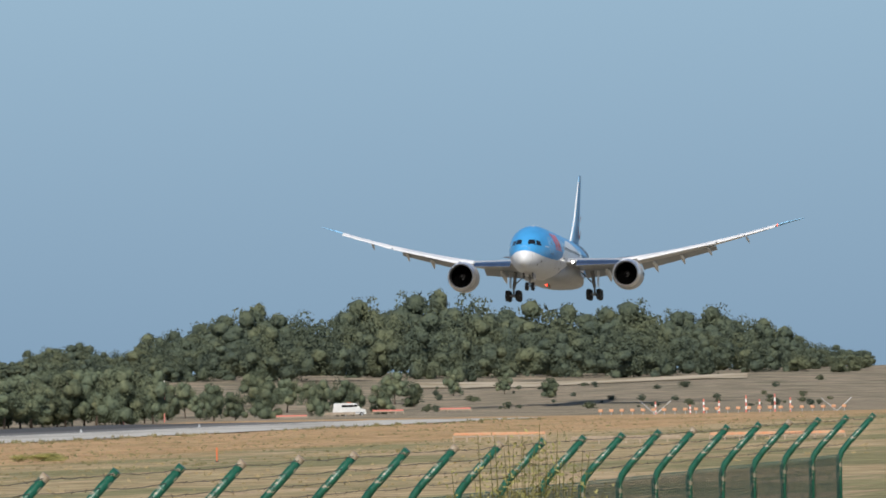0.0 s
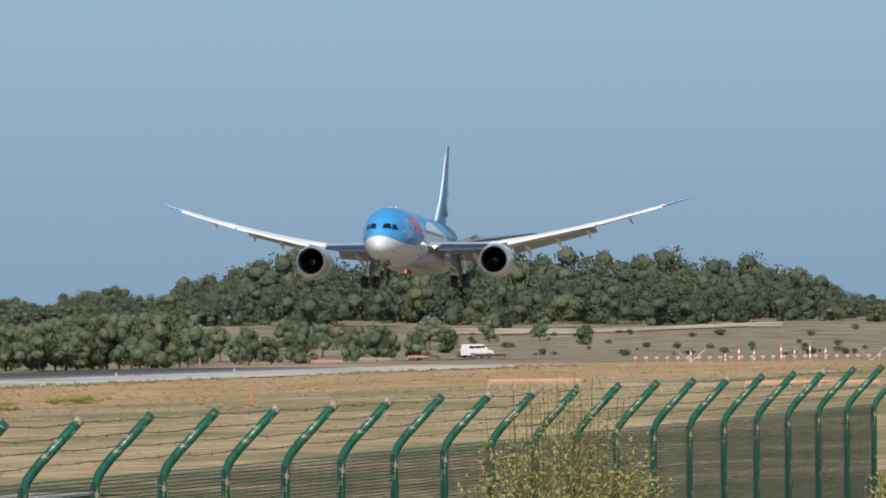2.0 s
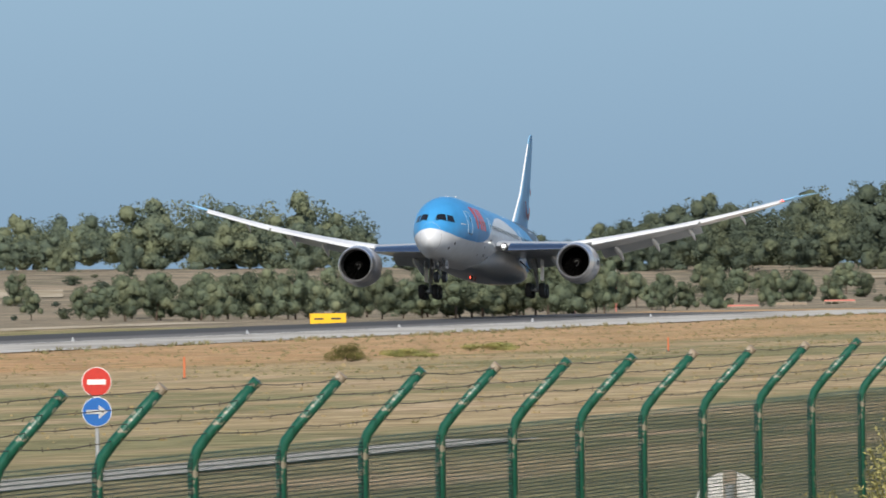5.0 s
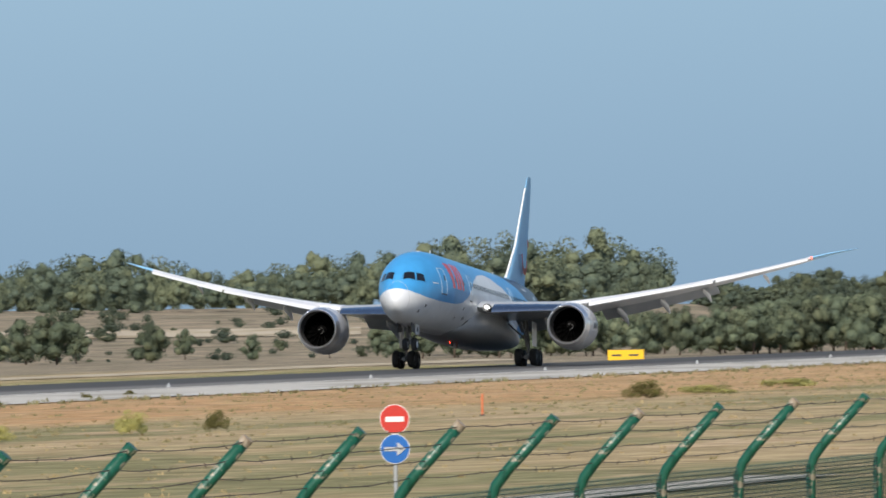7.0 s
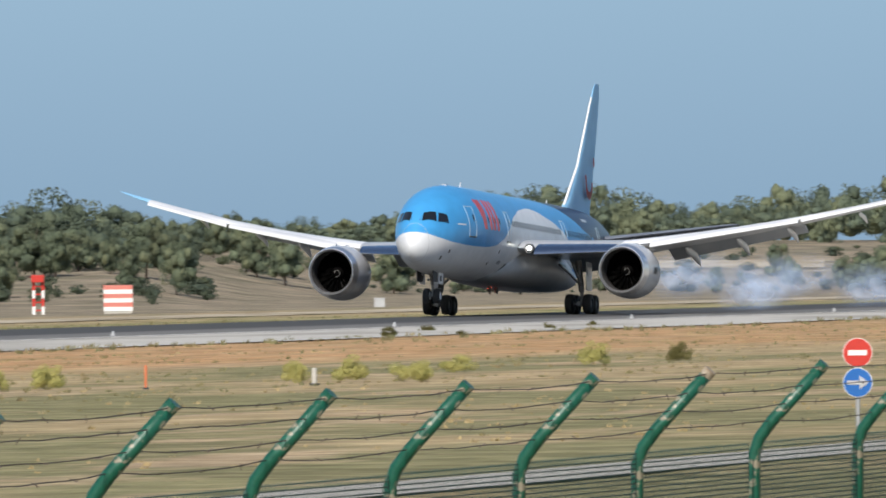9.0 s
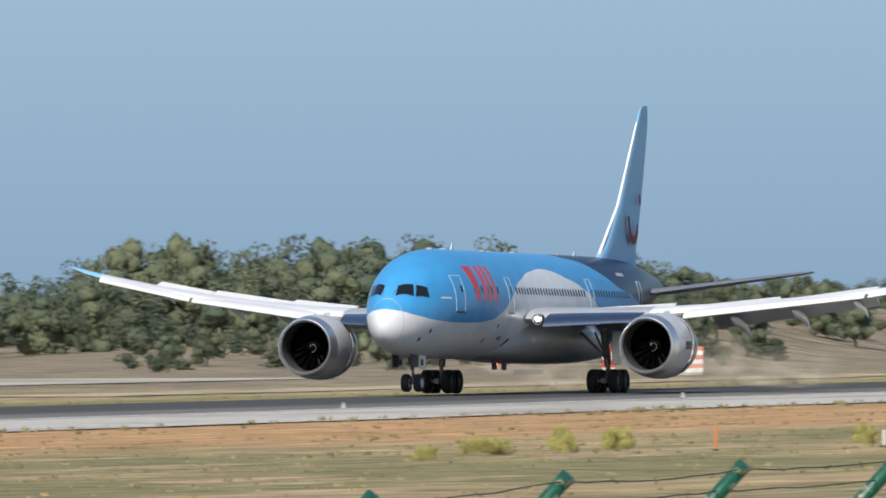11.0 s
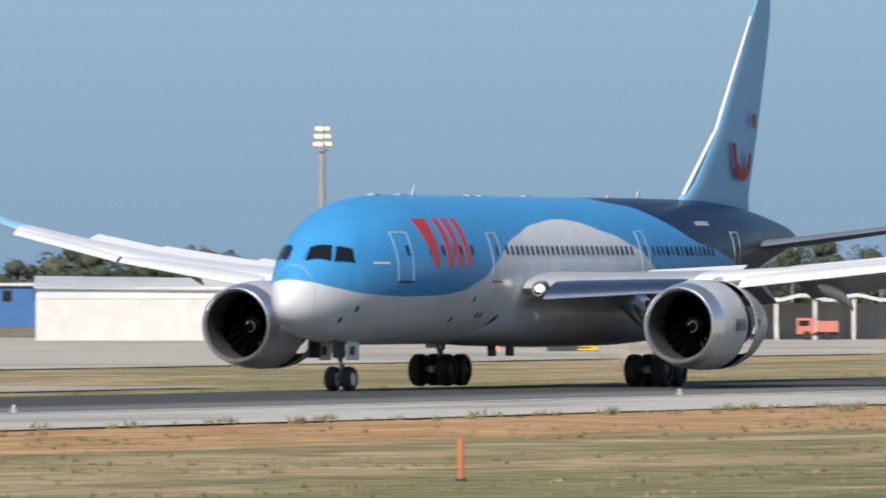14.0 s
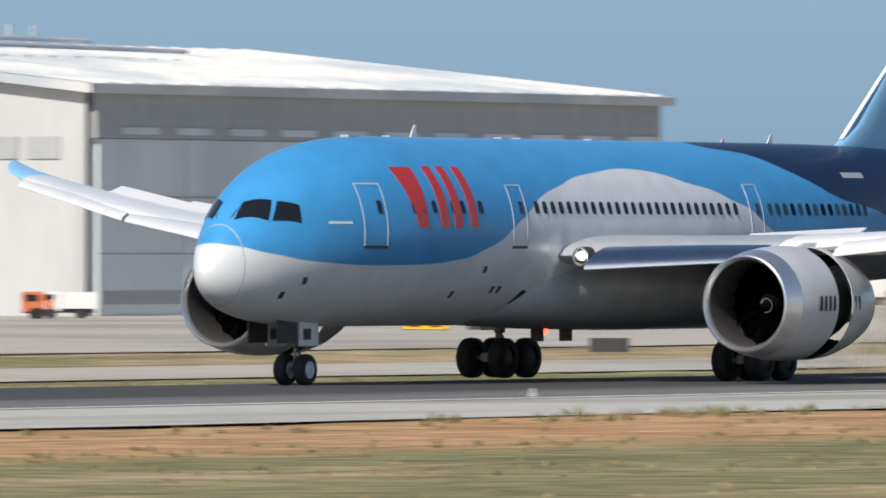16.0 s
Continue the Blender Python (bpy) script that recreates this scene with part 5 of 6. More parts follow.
def build_shed():
    # a long white side and a gable end
    e = empty("storage_shed", pose(*polar(25.46, 962, FAR_Z)[:2], FAR_Z, 0, 0, 0), "long white shed with grey gable and pale roof", "building")
    # local: gable end runs along +x, long side along +y leftwards
    ax, ay = Vector((math.sin(radians(25.46)), -math.cos(radians(25.46)), 0)), Vector((math.cos(radians(25.46)), math.sin(radians(25.46)), 0))

    def P(u, v, z):
        q = ax * u + ay * v
        return (q.x, q.y, z)
    w, l, hgt = 7.4, 20.0, 4.7

    def slab(name, us, vs, zs, mtl, label=""):
        bm = bmesh.new()
        add_box(bm, us[0], us[1], vs[0], vs[1], zs[0], zs[1])
        for v in bm.verts:
            v.co = P(*v.co)
        bmesh.ops.recalc_face_normals(bm, faces=bm.faces)
        return part(name, bm, mtl, e, label)
    slab("long_wall", (-l, 0), (0, 0.3), (0, hgt), M_WALLW, "sunlit white wall")
    slab("long_wall", (-l, 0), (9, 9.3), (0, hgt), M_WALLW)
    slab("wall_band", (-l, 0), (-0.06, -0.003), (hgt - 1.0, hgt - 0.05), M_HANGAR, "grey panel band under the eave")
    slab("gable_wall", (0, w), (0.3, 0.6), (0, hgt - 0.4), M_HANGAR, "grey gable wall")
    slab("side_wall", (w, w + 0.3), (0, 9), (0, hgt - 0.6), M_HANGAR)
    slab("end_wall", (-l - 0.3, -l), (0, 9.3), (0, hgt), M_WALLW)
    bm = loft([[P(-l - 0.5, -0.4, hgt), P(-l - 0.5, 4.5, hgt + 1.0), P(-l - 0.5, 9.6, hgt), P(-l - 0.5, 9.6, hgt - 0.1), P(-l - 0.5, -0.4, hgt - 0.1)], [P(w + 0.5, -0.4, hgt - 0.3), P(w + 0.5, 4.5, hgt + 0.6), P(w + 0.5, 9.6, hgt - 0.3), P(w + 0.5, 9.6, hgt - 0.4), P(w + 0.5, -0.4, hgt - 0.4)]])
    part("roof", bm, M_ROOFW, e, "pale metal roof")
    slab("shed_door", (0.8, 5.2), (0.2, 0.29), (0, 3.4), M_HANGARD, "grey sliding door")
    # dark slab put in place of the shade inside an open doorway
    slab("door_shade_slab", (5.3, 6.0), (0.18, 0.28), (0, 3.0), M_DARK, "dark slab for the shade in an open door")
    for u in (-3.0, -7.5, -11.5, -15.5):
        slab("wall_stain", (u, u + 0.12), (-0.03, -0.003), (0, hgt - 1.05), M_HANGAR)


build_shed()


def build_terminal():
    e = empty("terminal_building", at_az(23.8, 1060), "two-storey beige building with white roof edge and dark windows", "building")
    part("wall", box(-8.6, 12.0, -8, 0, 0, 6.6), M_WALLB, e, "beige rendered wall")
    part("roof_edge", box(-9.0, 6.6, -8.4, 0.5, 6.6, 7.1, 0.05), M_ROOFW, e, "white projecting roof edge")
    for i in range(7):
        x = -7.6 + i * 2.85
        w = part("window", box(x, x + 2.2, 0.004, 0.08, 3.9, 5.2), M_GLASS, e, "dark window strip")
        part("window_frame", box(x - 0.08, x + 2.28, 0.004, 0.14, 5.2, 5.32), M_WALLW, w)
        part("window_frame", box(x - 0.08, x + 2.28, 0.004, 0.14, 3.78, 3.9), M_WALLW, w)
        part("window_mullion", box(x + 1.05, x + 1.13, 0.081, 0.13, 3.9, 5.2), M_WALLW, w)


def build_canopy():
    e = empty("vehicle_canopy", at_az(23.24, 956), "white wavy canopy on slim posts over parked equipment", "canopy")
    # wavy roof
    rings = []
    for i in range(57):
        x = -17.8 + i * 0.63
        z = 3.55 + 0.22 * math.cos(x * 1.35)
        rings.append([(x, -7, z), (x, 0.3, z), (x, 0.3, z + 0.3), (x, -7, z + 0.3)])
    part("canopy_roof", loft(rings), M_ROOFW, e, "white wavy canopy roof")
    for i in range(11):
        x = -17.0 + i * 3.35
        for y in (-0.1, -6.5):
            part("canopy_post", box(x - 0.16, x + 0.16, y - 0.16, y + 0.16, 0, 3.7), M_WALLW, e)
    for i in range(20):
        x = -17.0 + i * 1.7
        part("canopy_rail", box(x, x + 0.08, -6.9, -6.8, 0, 3.4), M_GALV, e)
    part("rear_screen", box(-17.4, 17.2, -7.1, -7.0, 0, 3.2), M_HANGARD, e, "grey rear screen")
    s = empty("small_shelter", at_az(23.3, 933), "flat white shelter roof on a white kiosk", "shelter")
    part("shelter_roof", box(-4.6, 4.6, -3.5, 0, 1.75, 2.3, 0.08), M_ROOFW, s, "flat white roof")
    part("kiosk", box(-3.2, -0.6, -2.6, -0.2, 0, 1.72, 0.04), M_WALLW, s, "white kiosk")
    part("kiosk_window", box(-2.8, -1.0, -0.195, -0.15, 0.8, 1.4), M_GLASS, s)
    for x in (0.6, 2.4, 4.2):
        part("shelter_post", box(x - 0.08, x + 0.08, -0.5, -0.34, 0, 1.76), M_GALV, s)


build_terminal()
build_canopy()


def street_lamp(az, d, hgt):
    e = empty("street_lamp", at_az(az, d), "slim grey street lamp beside the apron", "lamp post", "street lamps by the apron")
    part("lamp_pole", tube([(0, 0, -0.1), (0, 0, hgt - 0.2), (0.25, 0, hgt), (1.1, 0, hgt + 0.05)], [0.1, 0.07, 0.06, 0.05], 8), M_GALV, e, "", True)
    part("lamp_head", box(0.9, 1.7, -0.14, 0.14, hgt - 0.05, hgt + 0.1, 0.03), M_HANGARD, e)


for az_, h_ in ((22.74, 6.0), (22.58, 6.2), (22.28, 6.4), (21.95, 5.8), (23.0, 5.9), (24.9, 6.0)):
    street_lamp(az_, 985, h_)


def far_house(az, d, w, hgt, mtl, roof, label, windows=3):
    e = empty("house", at_az(az, d), label, "house", "town houses behind the airport")
    part("wall", box(-w / 2, w / 2, -6, 0, 0, hgt), mtl, e)
    part("roof", box(-w / 2 - 0.3, w / 2 + 0.3, -6.3, 0.4, hgt, hgt + 0.35, 0.05), roof, e)
    for i in range(windows):
        x = -w / 2 + (i + 0.5) * w / windows
        part("window", box(x - 0.5, x + 0.5, 0.004, 0.06, hgt - 1.7, hgt - 0.5), M_GLASS, e)


M_BLUEROOF = mat("blue_cladding", (0.06, 0.17, 0.42), (0.05, 0.14, 0.36), 0.5, 0, 1.0)
M_TILE = mat("terracotta_roof", (0.38, 0.17, 0.09), (0.3, 0.13, 0.07), 0.8, 0, 1.0)
far_house(26.9, 1225, 14, 4.6, M_BLUEROOF, M_WALLW, "low blue-clad building with white columns", 4)
far_house(26.65, 1400, 5, 6.4, M_WALLB, M_TILE, "beige house with terracotta roof", 2)
far_house(23.2, 1400, 7, 4.8, M_WALLW, M_ROOFW, "white house above the trees", 2)
far_house(22.95, 1395, 5, 4.3, M_WALLB, M_ROOFW, "beige house with flat roof", 2)
for k, (az, d, w, hgt, mt) in enumerate(((29.6, 1240, 6, 5.8, M_WALLW), (29.25, 1235, 5, 4.6, M_WALLB), (28.95, 1238, 6, 4.2, M_WALLW), (28.4, 1240, 5, 4.8, M_WALLW), (29.0, 1230, 3, 5.6, M_TILE), (29.9, 1236, 5, 3.4, M_WALLW))):
    far_house(az, d, w, hgt, mt, M_TILE if k % 2 else M_ROOFW, "small pale house among dark trees", 2)


def build_mast(az, d, hgt):
    e = empty("floodlight_mast", at_az(az, d), "tall concrete floodlight mast with lit lamps", "light mast", "apron floodlight masts")
    part("shaft", tube([(0, 0, 0), (0, 0, hgt - 2.2)], [0.4, 0.27], 16), M_WALLB, e, "grey concrete shaft", True)
    part("collar", tube([(0, 0, hgt - 2.3), (0, 0, hgt - 2.1)], [0.5, 0.5], 16), M_GALV, e)
    for lvl in range(3):
        z = hgt - 1.9 + lvl * 0.72
        ring = part("lamp_ring", tube([(0, 0, z), (0, 0, z + 0.12)], [0.8 - lvl * 0.1, 0.8 - lvl * 0.1], 18), M_GALV, e)
        for k in range(10):
            a = 2 * math.pi * k / 10
            r = 0.68 - lvl * 0.1
            part("flood_lamp", box(r * math.cos(a) - 0.16, r * math.cos(a) + 0.16, r * math.sin(a) - 0.16, r * math.sin(a) + 0.16, z + 0.13, z + 0.45, 0.03), M_FLOOD if k % 3 else M_GALV, ring, "lit floodlight")
    part("lightning_rod", tube([(0, 0, hgt), (0, 0, hgt + 1.0)], [0.04, 0.02], 6), M_GALV, e)


for az, top in ((25.182, 0.80), (26.98, 0.86), (29.07, 0.90)):
    build_mast(az, 1032, EYE[2] + 1032 * math.tan(radians(top)) - FAR_Z - 0.4)


def build_small_plane():
    e = empty("parked_light_aircraft", at_az(24.8, 937, 200), "parked white twin propeller aircraft with teal tail", "airplane")
    rings = []
    for x, r, z in ((-4.6, 0.1, 1.5), (-3.6, 0.3, 1.5), (-1, 0.62, 1.3), (1.8, 0.66, 1.3), (3.2, 0.5, 1.2), (4.3, 0.12, 1.1)):
        rings.append([(x, r * math.cos(2 * math.pi * k / 16), z + r * math.sin(2 * math.pi * k / 16)) for k in range(16)])
    part("fuselage", loft(rings), M_WHITE, e, "white hull with teal stripe", True)
    part("wing", loft([[(0.2, y, 1.05 + abs(y) * 0.06), (1.7 - abs(y) * 0.12, y, 1.05 + abs(y) * 0.06), (1.0, y, 1.18 + abs(y) * 0.06)] for y in (-5.2, 0, 5.2)]), M_WHITE, e)
    part("fin", loft([[(-4.6, -0.05, 1.5), (-3.2, -0.05, 1.5), (-3.2, 0.05, 1.5), (-4.6, 0.05, 1.5)], [(-4.9, -0.03, 3.1), (-4.2, -0.03, 3.1), (-4.2, 0.03, 3.1), (-4.9, 0.03, 3.1)]]), M_TEAL, e, "teal fin")
    part("tailplane", box(-4.7, -3.9, -2.0, 2.0, 1.6, 1.68), M_WHITE, e)
    part("stripe", box(-3.0, 2.6, -0.69, 0.69, 1.22, 1.36), M_TEAL, e)
    for y in (-1.8, 1.8):
        part("engine", tube([(0.2, y, 1.25), (1.2, y, 1.25), (2.5, y, 1.2)], [0.2, 0.34, 0.2], 12), M_WHITE, e, "", True)
        part("propeller", box(2.5, 2.56, y - 0.07, y + 0.07, 0.3, 2.1), M_DARK, e)
        part("gear_leg", box(0.7, 0.85, y - 0.06, y + 0.06, 0, 1.1), M_DARK, e)
    part("gear_leg", box(3.2, 3.35, -0.06, 0.06, 0, 0.9), M_DARK, e)
    part("cockpit_window", box(1.6, 2.7, -0.6, 0.6, 1.5, 1.85, 0.1), M_GLASS, e)


build_small_plane()


def build_truck(az, d, mtl, label, l=6.0, hgt=2.6, turn=0):
    e = empty("service_truck", at_az(az, d, turn), label, "truck", "parked airport vehicles")
    part("cargo_box", box(-l / 2, l / 2 - 1.7, -2.2, 0, 0.75, hgt, 0.05), mtl, e)
    part("cab", box(l / 2 - 1.6, l / 2, -2.1, -0.1, 0.55, 1.95, 0.12), mtl, e)
    part("cab_window", box(l / 2 - 1.1, l / 2 - 0.2, -2.12, -0.05, 1.3, 1.75), M_GLASS, e)
    part("chassis", box(-l / 2, l / 2, -1.9, -0.3, 0.45, 0.74), M_DARK, e)
    for x in (-l / 2 + 1.0, l / 2 - 0.9):
        for y in (-2.0, -0.2):
            part("wheel", tube([(x, y - 0.15, 0.42), (x, y + 0.15, 0.42)], [0.42, 0.42], 16), M_RUBBER, e)


build_truck(29.75, 960, M_WHITE, "white box truck parked on the apron", 8.6, 2.3)
build_truck(33.75, 770, M_WHITE, "white van by the hangar", 4.0, 1.9)
build_truck(22.61, 950, M_PALERED, "pale red service truck under the canopy", 3.6, 1.7)
build_truck(23.05, 925, M_WHITE, "white car parked beside the shelter", 3.6, 1.3)
build_truck(22.04, 950, M_WHITE, "white car parked on the apron", 3.0, 1.2)
build_truck(33.9, 765, M_ORANGE, "small orange tug by the hangar", 2.2, 1.4)


# ---------------------------------------------------------------- signs and markers
def sign_box(az, d, w, hgt, mtl, label, split=None, z=FAR_Z):
    x, y, _ = polar(az, d)
    e = empty("taxiway_sign", pose(x, y, ground_z(x, y), 0, 0, az + 90), label, "sign", "airfield guidance signs")
    part("sign_case", box(-w / 2, w / 2, -0.12, 0.12, 0.12, hgt, 0.03), M_DARK, e)
    if mtl is not M_DARK:
        part("sign_face", box(-w / 2 + 0.04, (w / 2 - 0.04) if split is None else split, 0.121, 0.14, 0.17, hgt - 0.05), mtl, e, "yellow lit face")
        part("sign_bars", box(-w / 2 + w * 0.15, -w / 2 + w * 0.42, 0.141, 0.15, hgt * 0.45, hgt * 0.6), M_DARK, e)
        if split is None:
            part("sign_bars", box(w * 0.12, w * 0.38, 0.141, 0.15, hgt * 0.45, hgt * 0.6), M_DARK, e)
    for s in (-0.35, 0.35):
        part("sign_leg", box(w * s - 0.04, w * s + 0.04, -0.04, 0.04, -0.1, 0.13), M_GALV, e)


M_PALEY = mat("pale_yellow_sign", (0.75, 0.72, 0.2), (0.68, 0.66, 0.2), 0.5, 0, 5)
sign_box(11.627, 1110, 3.7, 1.25, M_YELLOW, "wide yellow guidance sign with dark marks")
sign_box(29.147, 486, 2.0, 0.98, M_PALEY, "pale yellow sign beside the runway")
for az, d, w, hgt in ((25.148, 804, 1.9, 0.62), (29.258, 606, 1.1, 0.6), (28.2, 628, 1.95, 0.66), (30.93, 542, 1.95, 0.82), (28.754, 696, 1.6, 0.7), (17.5, 960, 2.6, 0.6)):
    sign_box(az, d, w, hgt, M_DARK, "dark grey back of a guidance sign")
sign_box(23.88, 806, 3.8, 0.7, M_YELLOW, "half yellow half black guidance sign", -0.4)
sign_box(31.885, 672, 2.75, 0.66, M_YELLOW, "yellow guidance sign on the apron edge")
sign_box(31.6, 675, 1.6, 0.6, M_YELLOW, "black and yellow guidance sign", -0.3)
sign_box(22.0, 830, 1.6, 0.6, M_YELLOW, "yellow guidance sign on the apron edge")


def road_signs():
    x, y, _ = polar(12.834, 236)
    g = ground_z(x, y)
    e = empty("road_sign", pose(x, y, g, 0, 0, 12.8 - 90), "red no-entry disc above a blue arrow disc on a grey pole", "traffic sign")

    def disc(name, z, r, mtl, parent, y0, y1, label=""):
        return part(name, tube([(0, y0, z), (0, y1, z)], [r, r], 40), mtl, parent, label)
    zn, zb = EYE[2] - 236 * math.tan(radians(0.565)) - g, EYE[2] - 236 * math.tan(radians(0.720)) - g
    part("pole", tube([(0, 0.06, -0.1), (0, 0.06, zn + 0.25)], [0.045, 0.045], 12), M_GALV, e, "grey steel pole", True)
    a = disc("no_entry_disc", zn, 0.305, M_RED, e, 0.0, -0.02, "red disc")
    disc("disc_rim", zn, 0.318, M_WHITE, a, 0.012, -0.012, "white rim")
    part("white_bar", box(-0.2, 0.2, -0.03, -0.021, zn - 0.055, zn + 0.055), M_WHITE, a, "white bar")
    b = disc("arrow_disc", zb, 0.305, M_BLUE, e, 0.0, -0.02, "blue disc")
    disc("disc_rim", zb, 0.318, M_WHITE, b, 0.012, -0.012, "white rim")
    bm = bmesh.new()
    pts = [(-0.23, -0.045), (0.04, -0.045), (0.04, -0.15), (0.23, 0), (0.04, 0.15), (0.04, 0.045), (-0.23, 0.045)]
    bm.faces.new([bm.verts.new((px, -0.034, zb + pz)) for px, pz in pts])
    bmesh.ops.solidify(bm, geom=bm.faces[:], thickness=0.006)
    part("white_arrow", bm, M_WHITE, b, "white arrow pointing aside")
    # back of a round sign near the fence
    x, y, _ = polar(9.554, 97)
    zc = EYE[2] - 97 * math.tan(radians(1.079)) - 0.31
    g = ground_z(x, y)
    e = empty("round_sign_back", pose(x, y, g, 0, 0, 9.5 - 90), "grey back of a round traffic sign", "traffic sign")
    part("disc", tube([(0, 0, zc - g), (0, 0.02, zc - g)], [0.31, 0.31], 40), M_WHITE, e, "pale grey disc back")
    part("strap", box(-0.06, 0.06, -0.03, -0.001, zc - g - 0.3, zc - g + 0.32), M_BARE, e, "cream strap")
    part("pole", tube([(0, -0.06, -0.1), (0, -0.06, zc - g + 0.2)], [0.04, 0.04], 10), M_GALV, e)


road_signs()


def marker(az, d, hgt, r, mtl, label, cap=None):
    x, y, _ = polar(az, d)
    e = empty("marker_post", pose(x, y, ground_z(x, y)), label, "marker post", "marker posts in the grass")
    part("post", tube([(0, 0, -0.1), (0, 0, hgt * 0.96), (0, 0, hgt)], [r, r, r * 0.7], 12), mtl, e, "", True)
    part("foot", tube([(0, 0, -0.05), (0, 0, 0.06)], [r * 2.2, r * 2.0], 12), M_DARK, e)


for az, d, hgt, r in ((16.531, 352, 0.78, 0.045), (12.377, 458, 0.92, 0.05), (9.862, 560, 0.75, 0.045), (24.463, 240, 0.93, 0.06)):
    marker(az, d, hgt, r, M_ORANGE, "orange plastic marker post in dry grass")
marker(15.655, 357, 0.56, 0.085, M_SHOULDER, "short pale concrete marker post")


def striped_pole(az, d, base, top, w, n=5, name="striped_pole", label="red and white striped pole"):
    x, y, _ = polar(az, d)
    z0, z1 = ground_z(x, y), EYE[2] + d * math.tan(radians(top))
    e = empty(name, pose(x, y, z0), label, "pole", "red and white airfield poles")
    for k in range(n):
        a, b = -0.05 + (z1 - z0) * k / n, -0.05 + (z1 - z0) * (k + 1) / n
        part("pole_band", tube([(0, 0, a), (0, 0, b)], [w, w], 10), M_PALERED if k % 2 == 0 else M_WHITE, e)


for az, top in ((6.96, -0.164), (7.04, -0.19), (7.11, -0.17), (7.25, -0.195), (7.33, -0.185), (7.40, -0.215), (6.88, -0.185), (7.58, -0.195)):
    striped_pole(az, 1085, 0, top + 0.018, 0.085)
striped_pole(10.343, 1250, 0, -0.06, 0.09, 5)
striped_pole(10.13, 1310, 0, -0.02, 0.08, 4)
for i in range(24):
    az = 6.6 + i * 0.055
    x, y, _ = polar(az, 1080)
    e = empty("approach_lamp", pose(x, y, ground_z(x, y)), "small orange approach lamp on a short leg", "lamp", "approach lamps")
    part("leg", tube([(0, 0, -0.05), (0, 0, 0.35)], [0.04, 0.04], 6), M_GALV, e)
    part("head", box(-0.2, 0.2, -0.2, 0.2, 0.35, 0.62, 0.05), M_FADED, e, "orange lamp head")
for az in (7.58, 6.64):
    x, y, _ = polar(az, 1083)
    e = empty("lamp_frame", pose(x, y, ground_z(x, y), 0, 0, az + 90), "pale V-shaped lamp frame", "frame", "approach lamps")
    for s in (-1, 1):
        part("arm", tube([(0, 0, 0), (1.5 * s, 0, 1.3)], [0.035, 0.03], 6), M_GALV, e)


def striped_board():
    x, y, _ = polar(16.661, 968)
    e = empty("striped_cabin", pose(x, y, ground_z(x, y), 0, 0, 16.7 - 90), "red and white striped equipment cabin", "cabin")
    for k in range(6):
        part("stripe_panel", box(-1.45, 1.1, -0.0, 2.0, 0.2 + k * 0.38, 0.2 + (k + 1) * 0.38), M_PALERED if k % 2 else M_WHITE, e)
    part("plinth", box(-1.4, 1.05, 0.05, 1.9, -0.1, 0.2), M_ROAD, e)
    x, y, _ = polar(17.085, 961)
    e = empty("antenna_tower", pose(x, y, ground_z(x, y), 0, 0, 17 - 90), "red and white lattice antenna tower", "tower")
    for k in range(4):
        for s in (-0.4, 0.4):
            part("tower_leg", box(s - 0.13, s + 0.13, -0.1, 0.1, k * 0.7, (k + 1) * 0.7), M_WHITE if k % 2 == 0 else M_RED, e)
        part("tower_rung", box(-0.3, 0.3, -0.06, 0.06, k * 0.7 + 0.3, k * 0.7 + 0.42), M_RED, e)
    part("tower_head", box(-0.62, 0.5, -0.5, 0.5, 2.8, 3.45, 0.06), M_RED, e, "red antenna head")
    x, y, _ = polar(15.314, 1037)
    e = empty("equipment_box", pose(x, y, ground_z(x, y), 0, 0, 15.3 - 90), "grey equipment box on the verge", "box")
    part("box_body", box(-0.5, 0.5, -0.3, 0.3, 0, 0.8, 0.03), M_HANGARD, e)
    part("box_lid", box(-0.54, 0.54, -0.34, 0.34, 0.8, 0.88, 0.02), M_GALV, e)


striped_board()


def barrier(az0, az1, d, hgt, mtl, label):
    (x0, y0, _), (x1, y1, _) = polar(az0, d), polar(az1, d)
    g = ground_z((x0 + x1) / 2, (y0 + y1) / 2)
    l = math.hypot(x1 - x0, y1 - y0)
    e = empty("barrier", pose(x0, y0, g, 0, 0, math.degrees(math.atan2(y1 - y0, x1 - x0))), label, "barrier", "low barriers in the field")
    part("rail", box(0, l, -0.05, 0.05, hgt - 0.16, hgt, 0.02), mtl, e)
    part("lower_rail", box(0, l, -0.04, 0.04, hgt * 0.45, hgt * 0.45 + 0.1, 0.02), M_BARE, e)
    n = int(l / 0.9) + 1
    for k in range(n + 1):
        part("barrier_post", box(l * k / n - 0.05, l * k / n + 0.05, -0.05, 0.05, -0.1, hgt - 0.161), M_BARE, e)


barrier(8.631, 8.155, 694, 0.55, M_FADED, "low orange and cream barrier rail")
barrier(8.02, 7.45, 640, 0.42, M_BARE, "low cream barrier rail")
barrier(7.3, 6.6, 640, 0.45, M_FADED, "low orange barrier rail")
for a in (9.55, 9.3, 9.05, 8.7):
    barrier(a, a - 0.16, 1235, 0.5, M_PALERED if a != 9.3 else M_BARE, "red and white plastic barrier by the road")


